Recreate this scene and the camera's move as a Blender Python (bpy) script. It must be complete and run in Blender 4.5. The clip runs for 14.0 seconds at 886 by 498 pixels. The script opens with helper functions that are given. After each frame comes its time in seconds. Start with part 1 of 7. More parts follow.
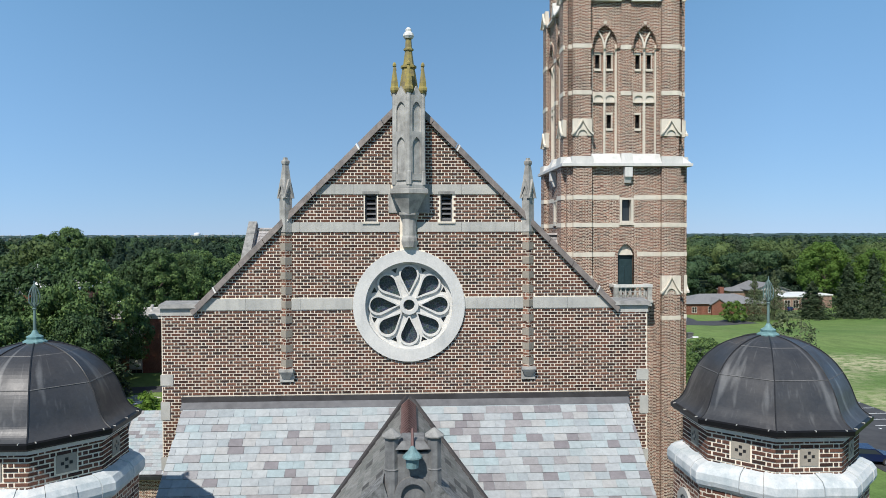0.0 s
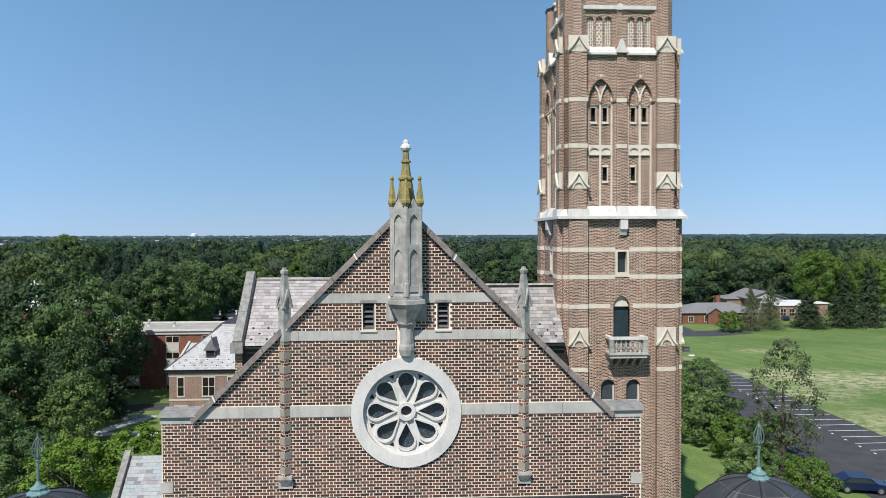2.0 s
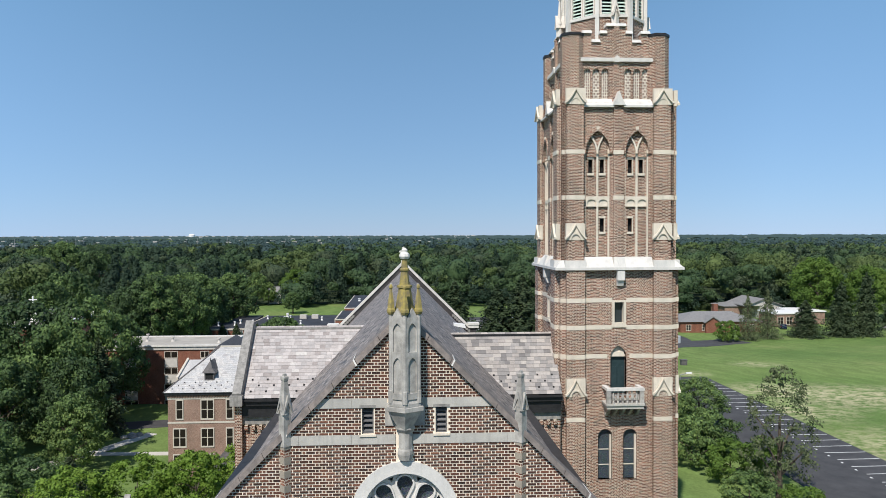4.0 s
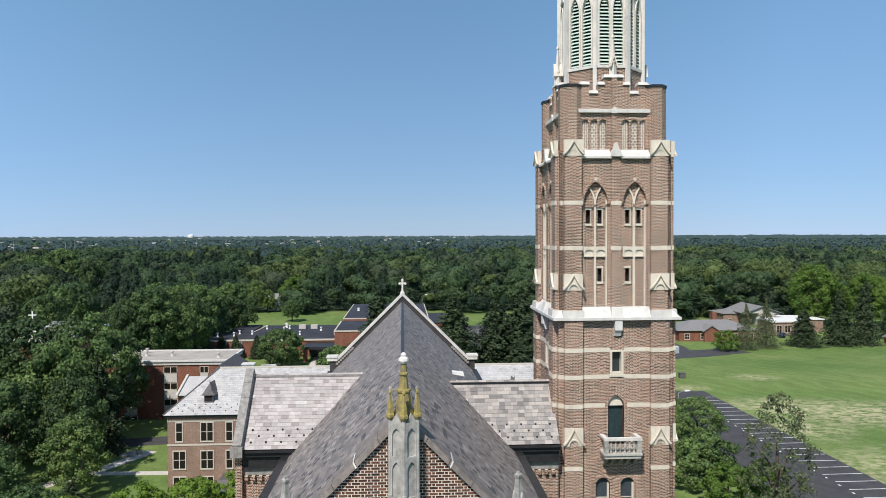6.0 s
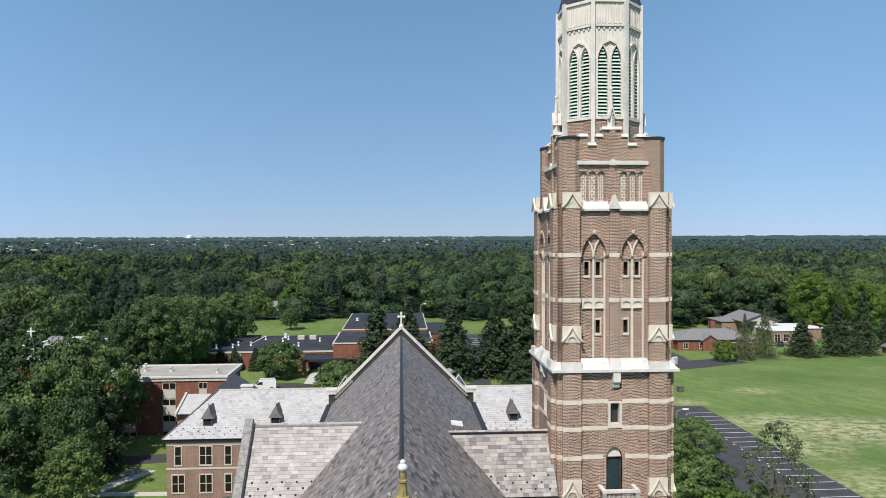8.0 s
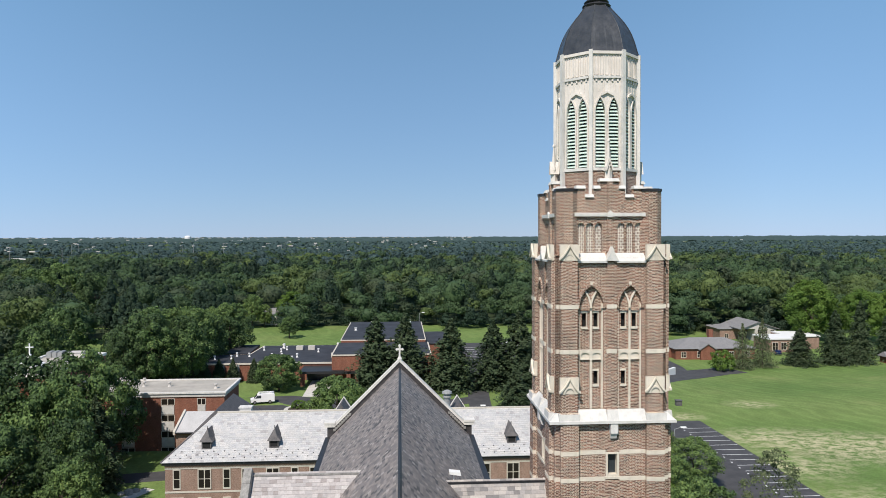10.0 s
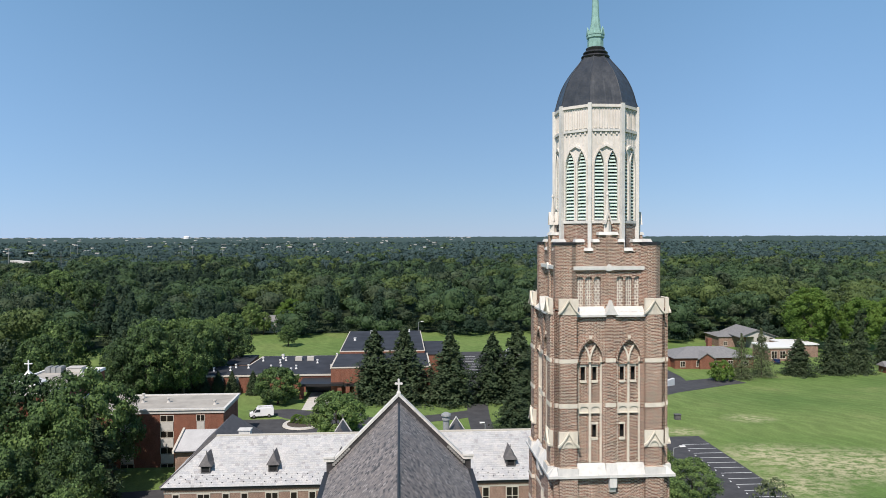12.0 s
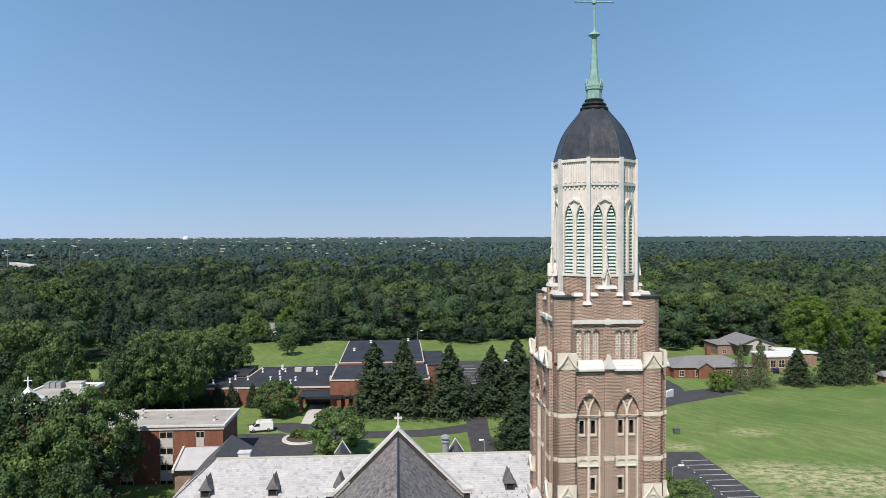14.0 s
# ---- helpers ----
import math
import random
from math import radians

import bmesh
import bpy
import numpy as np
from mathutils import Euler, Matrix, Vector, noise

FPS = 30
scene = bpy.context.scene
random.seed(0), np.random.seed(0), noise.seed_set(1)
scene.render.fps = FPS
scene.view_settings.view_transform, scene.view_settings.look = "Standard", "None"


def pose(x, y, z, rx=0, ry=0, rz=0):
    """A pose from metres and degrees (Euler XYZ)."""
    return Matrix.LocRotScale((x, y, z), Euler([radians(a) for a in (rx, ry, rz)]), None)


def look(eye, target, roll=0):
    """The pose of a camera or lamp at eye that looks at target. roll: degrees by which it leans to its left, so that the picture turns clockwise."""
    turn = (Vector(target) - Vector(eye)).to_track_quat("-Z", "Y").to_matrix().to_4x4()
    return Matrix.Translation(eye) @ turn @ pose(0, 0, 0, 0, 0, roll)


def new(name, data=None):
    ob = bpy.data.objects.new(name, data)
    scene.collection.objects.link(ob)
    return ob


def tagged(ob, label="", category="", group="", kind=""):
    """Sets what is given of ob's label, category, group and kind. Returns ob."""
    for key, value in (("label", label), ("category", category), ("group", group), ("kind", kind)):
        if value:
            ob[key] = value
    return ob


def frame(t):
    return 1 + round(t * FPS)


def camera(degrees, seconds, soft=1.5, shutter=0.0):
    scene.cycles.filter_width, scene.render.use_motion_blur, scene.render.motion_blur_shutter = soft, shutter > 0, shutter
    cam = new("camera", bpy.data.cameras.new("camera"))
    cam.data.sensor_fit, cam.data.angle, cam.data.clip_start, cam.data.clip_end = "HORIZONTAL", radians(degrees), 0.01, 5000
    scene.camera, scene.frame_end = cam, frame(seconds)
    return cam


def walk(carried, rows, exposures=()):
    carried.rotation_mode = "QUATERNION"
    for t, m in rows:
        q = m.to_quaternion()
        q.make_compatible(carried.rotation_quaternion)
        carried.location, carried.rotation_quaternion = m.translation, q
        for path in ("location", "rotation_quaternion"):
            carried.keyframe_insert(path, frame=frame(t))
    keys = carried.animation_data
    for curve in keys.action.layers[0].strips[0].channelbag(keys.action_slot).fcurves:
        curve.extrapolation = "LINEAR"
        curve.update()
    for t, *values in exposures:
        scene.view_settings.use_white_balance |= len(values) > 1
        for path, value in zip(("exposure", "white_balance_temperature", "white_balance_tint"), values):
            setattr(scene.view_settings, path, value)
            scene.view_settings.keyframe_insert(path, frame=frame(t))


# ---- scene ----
cam = camera(63.5, 14.0, soft=0.9)
METRES, EYE, TILT, LEAN, TURN = 19.0, 20.0, -1.085, 0.17, -2.8
ROWS = [
    (0.0, 0.0000, 0.0000, 0.0000, 0.000, 0.000, 0.0),
    (0.5, -0.0003, -0.0027, 0.0352, -0.075, -0.000, 0.0),
    (1.0, 0.0003, -0.0064, 0.0702, -0.126, 0.008, 0.0),
    (1.5, 0.0006, -0.0087, 0.1045, -0.184, 0.033, 0.0),
    (2.0, 0.0003, -0.0121, 0.1388, -0.234, 0.025, 0.0),
    (2.5, -0.0001, -0.0154, 0.1734, -0.260, 0.025, 0.0),
    (3.0, -0.0005, -0.0182, 0.2077, -0.301, 0.025, 0.0),
    (5.5, 0.0015, -0.0356, 0.3796, -0.444, 0.025, 0.0),
    (6.0, 0.0008, -0.0382, 0.4135, -0.452, 0.025, 0.0),
    (6.5, 0.0009, -0.0401, 0.4483, -0.461, 0.059, 0.0),
    (7.0, 0.0001, -0.0407, 0.4831, -0.486, 0.033, 0.0),
    (7.5, -0.0008, -0.0419, 0.5188, -0.528, 0.042, 0.0),
    (8.0, 0.0006, -0.0435, 0.5552, -0.553, 0.042, 0.0),
    (10.5, 0.0011, -0.0530, 0.7348, -0.695, 0.033, 0.0),
    (11.0, 0.0008, -0.0523, 0.7727, -0.703, 0.042, 0.0),
    (11.5, 0.0009, -0.0518, 0.8103, -0.720, 0.025, 0.0),
    (12.0, 0.0014, -0.0529, 0.8475, -0.745, 0.008, 0.0),
    (12.5, 0.0017, -0.0553, 0.8848, -0.770, 0.017, 0.0),
    (13.0, 0.0013, -0.0573, 0.9225, -0.787, 0.017, 0.0),
    (13.5, 0.0012, -0.0593, 0.9604, -0.804, 0.008, 0.0),
    (14.0, 0.0010, -0.0613, 0.9982, -0.804, -0.000, 0.0),
]
walk(cam, [(t, pose(0, 0, EYE, TILT, LEAN, TURN) @ pose(METRES * x, METRES * y, METRES * z, 90 + pitch, roll, yaw)) for t, x, y, z, yaw, pitch, roll in ROWS],
     [(0.0, 0.03, 6270, 6.5), (3.0, 0.03, 6420, 8), (6.0, 0.03, 6520, 9), (11.0, 0.03, 6600, 10), (14.0, 0.03, 6620, 11)])
from mathutils.geometry import tessellate_polygon

# ---- world and sun ----
SUN_AZ, SUN_EL = 25.0, 50.0   # degrees towards -x from the facade's outward normal (-y), and above the horizon
sun_dir = Vector((-math.sin(radians(SUN_AZ)) * math.cos(radians(SUN_EL)), -math.cos(radians(SUN_AZ)) * math.cos(radians(SUN_EL)), math.sin(radians(SUN_EL))))
world = bpy.data.worlds.new("sky")
scene.world = world
world.use_nodes = True
wn = world.node_tree
sky = wn.nodes.new("ShaderNodeTexSky")
sky.sky_type, sky.sun_disc = "NISHITA", False
sky.sun_elevation = radians(SUN_EL)
sky.sun_rotation = math.atan2(sun_dir.x, sun_dir.y)
sky.altitude, sky.air_density, sky.dust_density, sky.ozone_density = 200, 1.0, 0.0, 4.0
haze = wn.nodes.new("ShaderNodeMix")       # an even summer haze over the clear sky
haze.data_type = "RGBA"
haze.inputs[0].default_value = 0.8
heading = wn.nodes.new("ShaderNodeTexCoord").outputs["Generated"]
level = wn.nodes.new("ShaderNodeSeparateXYZ")
wn.links.new(heading, level.inputs[0])
veil = wn.nodes.new("ShaderNodeValToRGB")   # paler towards the horizon, deeper above
for place in (0.3, 0.6):
    veil.color_ramp.elements.new(place)
for stop, place, tone in zip(veil.color_ramp.elements, (0.0, 0.3, 0.6, 1.0), ((0.236, 0.408, 0.685), (0.152, 0.311, 0.535), (0.11, 0.22, 0.39), (0.075, 0.16, 0.3))):
    stop.position, stop.color = place, (*tone, 1)
wn.links.new(level.outputs[2], veil.inputs[0])
gain = wn.nodes.new("ShaderNodeVectorMath")
gain.operation, gain.inputs[1].default_value = "MULTIPLY", (10, 10, 10)
wn.links.new(veil.outputs[0], gain.inputs[0])
aside = wn.nodes.new("ShaderNodeMath")       # a little deeper straight away from the sun
aside.operation = "MULTIPLY"
for slot in (0, 1):
    wn.links.new(level.outputs[0], aside.inputs[slot])
spread = wn.nodes.new("ShaderNodeMapRange")
for slot, value in ((1, 0.0), (2, 0.22), (3, 0.9), (4, 1.1)):
    spread.inputs[slot].default_value = value
wn.links.new(aside.outputs[0], spread.inputs[0])
tint = wn.nodes.new("ShaderNodeVectorMath")
tint.operation = "SCALE"
wn.links.new(gain.outputs[0], tint.inputs[0])
wn.links.new(spread.outputs[0], tint.inputs[3])
wn.links.new(tint.outputs[0], haze.inputs[7])
wn.links.new(sky.outputs[0], haze.inputs[6])
wn.links.new(haze.outputs[2], wn.nodes["Background"].inputs[0])
wn.nodes["Background"].inputs[1].default_value = 0.115
sun_data = bpy.data.lights.new("sun", "SUN")
sun_data.energy, sun_data.angle, sun_data.color = 5.0, radians(0.53), (1.0, 0.922, 0.85)
sun_lamp = new("sun", sun_data)
sun_lamp.matrix_world = look(sun_dir * 200, (0, 0, 0))
scene.view_settings.exposure = 0.0

# ---- material helpers ----


class Nodes:
    """A small wrapper round one material's node tree."""

    def __init__(self, name, rough=0.8, metal=0.0, spec=0.5):
        self.m = bpy.data.materials.new(name)
        self.m.use_nodes = True
        self.t = self.m.node_tree
        self.b = self.t.nodes["Principled BSDF"]
        self.b.inputs["Roughness"].default_value = rough
        self.b.inputs["Metallic"].default_value = metal
        self.b.inputs["Specular IOR Level"].default_value = spec

    def put(self, sock, v):
        if isinstance(v, bpy.types.NodeSocket):
            self.t.links.new(v, sock)
        else:
            sock.default_value = v

    def node(self, kind, out=0, **inputs):
        n = self.t.nodes.new(kind)
        for k, v in inputs.items():
            self.put(n.inputs[int(k[1:])] if k[0] == "i" and k[1:].isdigit() else n.inputs[k], v)
        return n.outputs[out]

    def math(self, op, a, b=0.0, c=0.0):
        n = self.t.nodes.new("ShaderNodeMath")
        n.operation = op
        for i, v in enumerate((a, b, c)):
            self.put(n.inputs[i], v)
        return n.outputs[0]

    def vmath(self, op, a, b=(0, 0, 0), out=0):
        n = self.t.nodes.new("ShaderNodeVectorMath")
        n.operation = op
        self.put(n.inputs[0], a)
        self.put(n.inputs[1], b)
        return n.outputs[out]

    def pos(self):
        return self.t.nodes.new("ShaderNodeNewGeometry").outputs["Position"]

    def noise(self, scale, detail=4.0, rough=0.6, vec=None, out=0, stretch=None):
        n = self.t.nodes.new("ShaderNodeTexNoise")
        n.inputs["Scale"].default_value, n.inputs["Detail"].default_value, n.inputs["Roughness"].default_value = scale, detail, rough
        v = vec if vec is not None else self.pos()
        if stretch:
            v = self.vmath("MULTIPLY", v, stretch)
        self.t.links.new(v, n.inputs["Vector"])
        return n.outputs[out]

    def ramp(self, fac, stops, mode="LINEAR"):
        n = self.t.nodes.new("ShaderNodeValToRGB")
        n.color_ramp.interpolation = mode
        e = n.color_ramp.elements
        while len(e) < len(stops):
            e.new(0.5)
        for k, (p, c) in zip(e, stops):
            k.position, k.color = p, (*c, 1) if not isinstance(c, (int, float)) else (c, c, c, 1)
        self.put(n.inputs[0], fac)
        return n.outputs[0]

    def mix(self, fac, a, b, mode="MIX"):
        n = self.t.nodes.new("ShaderNodeMix")
        n.data_type, n.blend_type = "RGBA", mode
        for i, v in ((0, fac), (6, a), (7, b)):
            if isinstance(v, tuple) and len(v) == 3:
                v = (*v, 1)
            self.put(n.inputs[i], v)
        return n.outputs[2]

    def done(self, color=None, bump=None, strength=0.4, dist=0.02, rough=None):
        if color is not None:
            self.put(self.b.inputs["Base Color"], (*color, 1) if isinstance(color, tuple) else color)
        if rough is not None:
            self.put(self.b.inputs["Roughness"], rough)
        if bump is not None:
            n = self.t.nodes.new("ShaderNodeBump")
            n.inputs["Strength"].default_value, n.inputs["Distance"].default_value = strength, dist
            self.t.links.new(bump, n.inputs["Height"])
            self.t.links.new(n.outputs[0], self.b.inputs["Normal"])
        return self.m


COURSE, PERIOD, STRETCHER, JOINT = 0.0755, 0.325, 0.212, 0.021
BRICKS = [(0.0, (0.036, 0.02, 0.016)), (0.25, (0.075, 0.036, 0.026)), (0.5, (0.115, 0.052, 0.036)), (0.75, (0.175, 0.08, 0.052)), (1.0, (0.064, 0.036, 0.029))]
MORTAR = (0.84, 0.76, 0.64)


def flemish(name, stops=BRICKS, mortar=MORTAR, course=COURSE, period=PERIOD, stretcher=STRETCHER, joint=JOINT, wander=0.0, stagger=0.0):
    """Brickwork in Flemish bond on upright faces of any direction. stagger: width of the stretches whose courses were set out apart."""
    k = Nodes(name, 0.85, 0, 0.3)
    geo = k.t.nodes.new("ShaderNodeNewGeometry")
    tang = k.vmath("NORMALIZE", k.vmath("CROSS_PRODUCT", (0, 0, 1), geo.outputs["True Normal"]))
    u = k.vmath("DOT_PRODUCT", geo.outputs["Position"], tang, out=1)
    sep = k.t.nodes.new("ShaderNodeSeparateXYZ")
    k.t.links.new(geo.outputs["Position"], sep.inputs[0])
    height = sep.outputs[2]
    if wander:      # courses laid by hand are never quite level
        height = k.math("MULTIPLY_ADD", k.math("SUBTRACT", k.noise(8.0, 2), 0.5), wander, height)
    if stagger:
        height = k.math("MULTIPLY_ADD", k.node("ShaderNodeTexWhiteNoise", Vector=k.node("ShaderNodeCombineXYZ", X=k.math("FLOOR", k.math("DIVIDE", u, stagger)), Y=k.math("FLOOR", k.math("DIVIDE", height, 0.9)), Z=0.0)), course, height)
    vr = k.math("DIVIDE", height, course)
    row = k.math("FLOOR", vr)
    fv = k.math("SUBTRACT", vr, row)
    par = k.math("PINGPONG", row, 1.0)
    uu = k.math("DIVIDE", k.math("MULTIPLY_ADD", par, period / 2, u), period)
    cell = k.math("FLOOR", uu)
    w = k.math("MULTIPLY", k.math("SUBTRACT", uu, cell), period)
    head = k.math("GREATER_THAN", w, stretcher + joint)
    w2 = k.math("SUBTRACT", w, k.math("MULTIPLY", head, stretcher + joint))
    jm = k.math("MAXIMUM", k.math("LESS_THAN", w2, joint), k.math("LESS_THAN", fv, joint / course))
    ident = k.node("ShaderNodeCombineXYZ", X=k.math("MULTIPLY_ADD", cell, 2.0, head), Y=row, Z=0.0)
    rnd = k.node("ShaderNodeTexWhiteNoise", Vector=ident)
    col = k.ramp(rnd, stops)
    col = k.mix(0.5, col, k.ramp(k.noise(1.1, 3), [(0.3, 0.55), (0.7, 1.35)]), "MULTIPLY")
    mort = k.mix(0.6, mortar, k.ramp(k.noise(5, 5, 0.75), [(0.3, 0.45), (0.7, 1.25)]), "MULTIPLY")
    col = k.mix(jm, col, mort)
    stain = k.ramp(k.noise(0.9, 5, stretch=(1, 1, 0.25)), [(0.42, 0.72), (0.62, 1.05)])
    col = k.mix(0.5, col, stain, "MULTIPLY")
    return k.done(col, k.math("SUBTRACT", 1.0, jm), 0.6, 0.012)


def brick_piece(name, per_island):
    k = Nodes(name, 0.85, 0, 0.3)
    rnd = k.t.nodes.new("ShaderNodeNewGeometry").outputs["Random Per Island"] if per_island else k.t.nodes.new("ShaderNodeObjectInfo").outputs["Random"]
    col = k.ramp(rnd, BRICKS)
    col = k.mix(0.5, col, k.ramp(k.noise(1.1, 3), [(0.3, 0.55), (0.7, 1.35)]), "MULTIPLY")
    grain = k.noise(45, 4)
    col = k.mix(0.5, col, k.ramp(grain, [(0.3, 0.6), (0.7, 1.3)]), "MULTIPLY")
    return k.done(col, grain, 0.4, 0.006)


def stone(name, base, dirt, scale=2.0, amount=0.55, rough=0.85, streak=True):
    """Weathered cut stone or render: grain, blotches and run-off streaks."""
    k = Nodes(name, rough, 0, 0.3)
    blot = k.noise(scale, 6, 0.65)
    col = k.mix(k.ramp(blot, [(0.38, 0.0), (0.68, amount)]), base, dirt)
    if streak:
        col = k.mix(k.ramp(k.noise(5, 3, stretch=(1, 1, 0.12)), [(0.5, 0.0), (0.72, amount * 0.8)]), col, dirt)
    grain = k.noise(38, 5)
    col = k.mix(0.25, col, k.ramp(grain, [(0.3, 0.6), (0.7, 1.2)]), "MULTIPLY")
    return k.done(col, grain, 0.3, 0.008)


def slate(name, stops, per_island=True, tone=0.4):
    k = Nodes(name, 0.62, 0, 0.4)
    rnd = k.t.nodes.new("ShaderNodeNewGeometry").outputs["Random Per Island"] if per_island else k.t.nodes.new("ShaderNodeObjectInfo").outputs["Random"]
    col = k.ramp(rnd, stops, "CONSTANT")
    n = k.noise(9, 5, 0.7)
    col = k.mix(tone, col, k.ramp(n, [(0.3, 0.6), (0.7, 1.3)]), "MULTIPLY")
    col = k.mix(0.35, col, k.ramp(k.noise(0.6, 4), [(0.35, 0.75), (0.65, 1.15)]), "MULTIPLY")
    return k.done(col, n, 0.25, 0.006)


def plain(name, a, b, scale=6.0, rough=0.7, metal=0.0, bump=0.15, dist=0.01, spec=0.4):
    """A nearly plain surface: two close tones and fine relief."""
    k = Nodes(name, rough, metal, spec)
    n = k.noise(scale, 5, 0.65)
    col = k.ramp(n, [(0.3, a), (0.7, b)])
    return k.done(col, k.noise(scale * 8, 3), bump, dist)


def lead_dome(name, a, b, c, brown):
    """Weathered sheet metal with long vertical runs."""
    k = Nodes(name, 0.5, 0.25, 0.5)
    base = k.ramp(k.noise(1.3, 5, 0.7), [(0.3, a), (0.7, b)])
    # runs that follow the slope from the crown down
    sep = k.t.nodes.new("ShaderNodeSeparateXYZ")
    k.t.links.new(k.vmath("SUBTRACT", k.t.nodes.new("ShaderNodeTexCoord").outputs["Generated"], (0.5, 0.5, 0.0)), sep.inputs[0])
    angle = k.math("ARCTAN2", sep.outputs[0], sep.outputs[1])
    at = k.node("ShaderNodeCombineXYZ", X=k.math("MULTIPLY", angle, 2.2), Y=k.math("MULTIPLY", sep.outputs[2], 0.5), Z=k.math("MULTIPLY", k.t.nodes.new("ShaderNodeObjectInfo").outputs["Random"], 9.0))
    col = k.mix(k.ramp(k.noise(2.6, 2, 0.5, at), [(0.61, 0.0), (0.72, 0.5)]), base, c)
    col = k.mix(k.ramp(k.noise(9, 2, 0.5, at), [(0.6, 0.0), (0.78, 0.25)]), col, c)
    col = k.mix(k.ramp(k.noise(0.8, 4), [(0.45, 0.0), (0.65, brown)]), col, (0.1, 0.08, 0.068))
    col = k.mix(0.4, col, k.ramp(k.noise(22, 5, 0.7), [(0.3, 0.7), (0.7, 1.3)]), "MULTIPLY")
    return k.done(col, k.noise(6, 4), 0.12, 0.02, k.ramp(k.noise(3, 3), [(0.3, 0.32), (0.7, 0.55)]))


def foliage(name, stops, rough=0.6, trans=0.14):
    k = Nodes(name, rough, 0, 0.15)
    geo = k.t.nodes.new("ShaderNodeNewGeometry").outputs["Random Per Island"]
    obj = k.t.nodes.new("ShaderNodeObjectInfo").outputs["Random"]
    patches = k.ramp(k.noise(0.085, 2, 0.5), [(0.38, 0.0), (0.62, 1.0)])
    fac = k.math("ADD", k.math("MULTIPLY", geo, 0.45), k.math("ADD", k.math("MULTIPLY", obj, 0.2), k.math("MULTIPLY", patches, 0.35)))
    col = k.ramp(fac, stops)
    m = k.done(col)
    tr = k.node("ShaderNodeBsdfTranslucent", Color=k.mix(1.0, col, (0.9, 1.1, 0.6), "MULTIPLY"))
    mx = k.node("ShaderNodeMixShader", i0=trans, i1=k.b.outputs[0], i2=tr)
    k.t.links.new(mx, k.t.nodes["Material Output"].inputs[0])
    return m


M_BRICK = flemish("brickwork", [(0, (0.045, 0.022, 0.017)), (0.2, (0.105, 0.043, 0.03)), (0.5, (0.16, 0.066, 0.043)), (0.8, (0.25, 0.108, 0.07)), (1, (0.34, 0.175, 0.125))], (0.72, 0.625, 0.505), wander=0.06)
M_BRICK_TOWER = flemish("tower_brickwork", [(0, (0.045, 0.022, 0.017)), (0.2, (0.105, 0.043, 0.03)), (0.5, (0.16, 0.066, 0.043)), (0.8, (0.25, 0.108, 0.07)), (1, (0.34, 0.175, 0.125))], (0.72, 0.625, 0.505), wander=0.04, stagger=PERIOD / 2)
M_BRICK_RED = flemish("red_brickwork", [(0, (0.17, 0.055, 0.035)), (0.5, (0.235, 0.08, 0.05)), (1, (0.2, 0.07, 0.045))], (0.3, 0.16, 0.11))
M_BRICK_PALE = flemish("pale_brickwork", [(0, (0.22, 0.125, 0.095)), (0.5, (0.3, 0.18, 0.14)), (1, (0.26, 0.15, 0.115))], (0.42, 0.32, 0.25))
M_BRICK_ONE = brick_piece("brick_single", False)
M_BRICK_MANY = brick_piece("brick_joined", True)
M_BRICK_LATT = flemish("lattice_brick", [(0, (0.13, 0.08, 0.065)), (1, (0.22, 0.14, 0.11))], (0.74, 0.69, 0.6), 0.15, 0.2, 0.07, 0.05)
M_MORTAR = plain("mortar", (0.74, 0.65, 0.525), (0.93, 0.84, 0.7), 6, 0.95)
M_LIME = stone("limestone", (0.52, 0.505, 0.46), (0.28, 0.28, 0.27), 1.2)
M_LIME_PALE = stone("pale_limestone", (0.72, 0.66, 0.56), (0.45, 0.41, 0.34), 1.6, 0.45)
M_LIME_WHITE = stone("white_limestone", (0.7, 0.68, 0.64), (0.42, 0.43, 0.42), 1.4, 0.5)
M_LANTERN = stone("lantern_stone", (0.75, 0.7, 0.645), (0.5, 0.465, 0.415), 1.2, 0.5)
M_RAKE = stone("lichened_coping_stone", (0.26, 0.225, 0.205), (0.12, 0.108, 0.102), 5.0, 0.8)
M_COPING = stone("coping_stone", (0.34, 0.33, 0.31), (0.15, 0.148, 0.142), 4.0, 0.75)
M_GRANITE = stone("mossy_stone", (0.25, 0.25, 0.25), (0.075, 0.078, 0.072), 9.0, 0.95)
M_POST = stone("sooty_post_stone", (0.22, 0.22, 0.218), (0.1, 0.1, 0.1), 5.0, 0.8)
M_MOSSY = slate("mossy_slate", [(0, (0.2, 0.2, 0.19)), (0.35, (0.165, 0.17, 0.16)), (0.7, (0.22, 0.22, 0.21)), (0.9, (0.08, 0.08, 0.078))], True, 0.8)
M_TILE = plain("ridge_tile", (0.12, 0.065, 0.06), (0.2, 0.12, 0.11), 8, 0.7)
M_LICHEN = stone("lichen_stone", (0.37, 0.3, 0.09), (0.17, 0.15, 0.1), 7.0, 0.95)
M_PATINA = stone("green_patina", (0.3, 0.49, 0.44), (0.15, 0.27, 0.24), 3.0, 0.7, 0.6)
M_LEAD = lead_dome("lead_sheet", (0.042, 0.043, 0.047), (0.074, 0.073, 0.075), (0.25, 0.245, 0.24), 0.15)
M_CUPOLA = lead_dome("cupola_lead", (0.035, 0.04, 0.048), (0.065, 0.07, 0.08), (0.11, 0.115, 0.125), 0.0)
M_SEAM = plain("pale_seam", (0.07, 0.068, 0.066), (0.18, 0.175, 0.17), 3, 0.6)
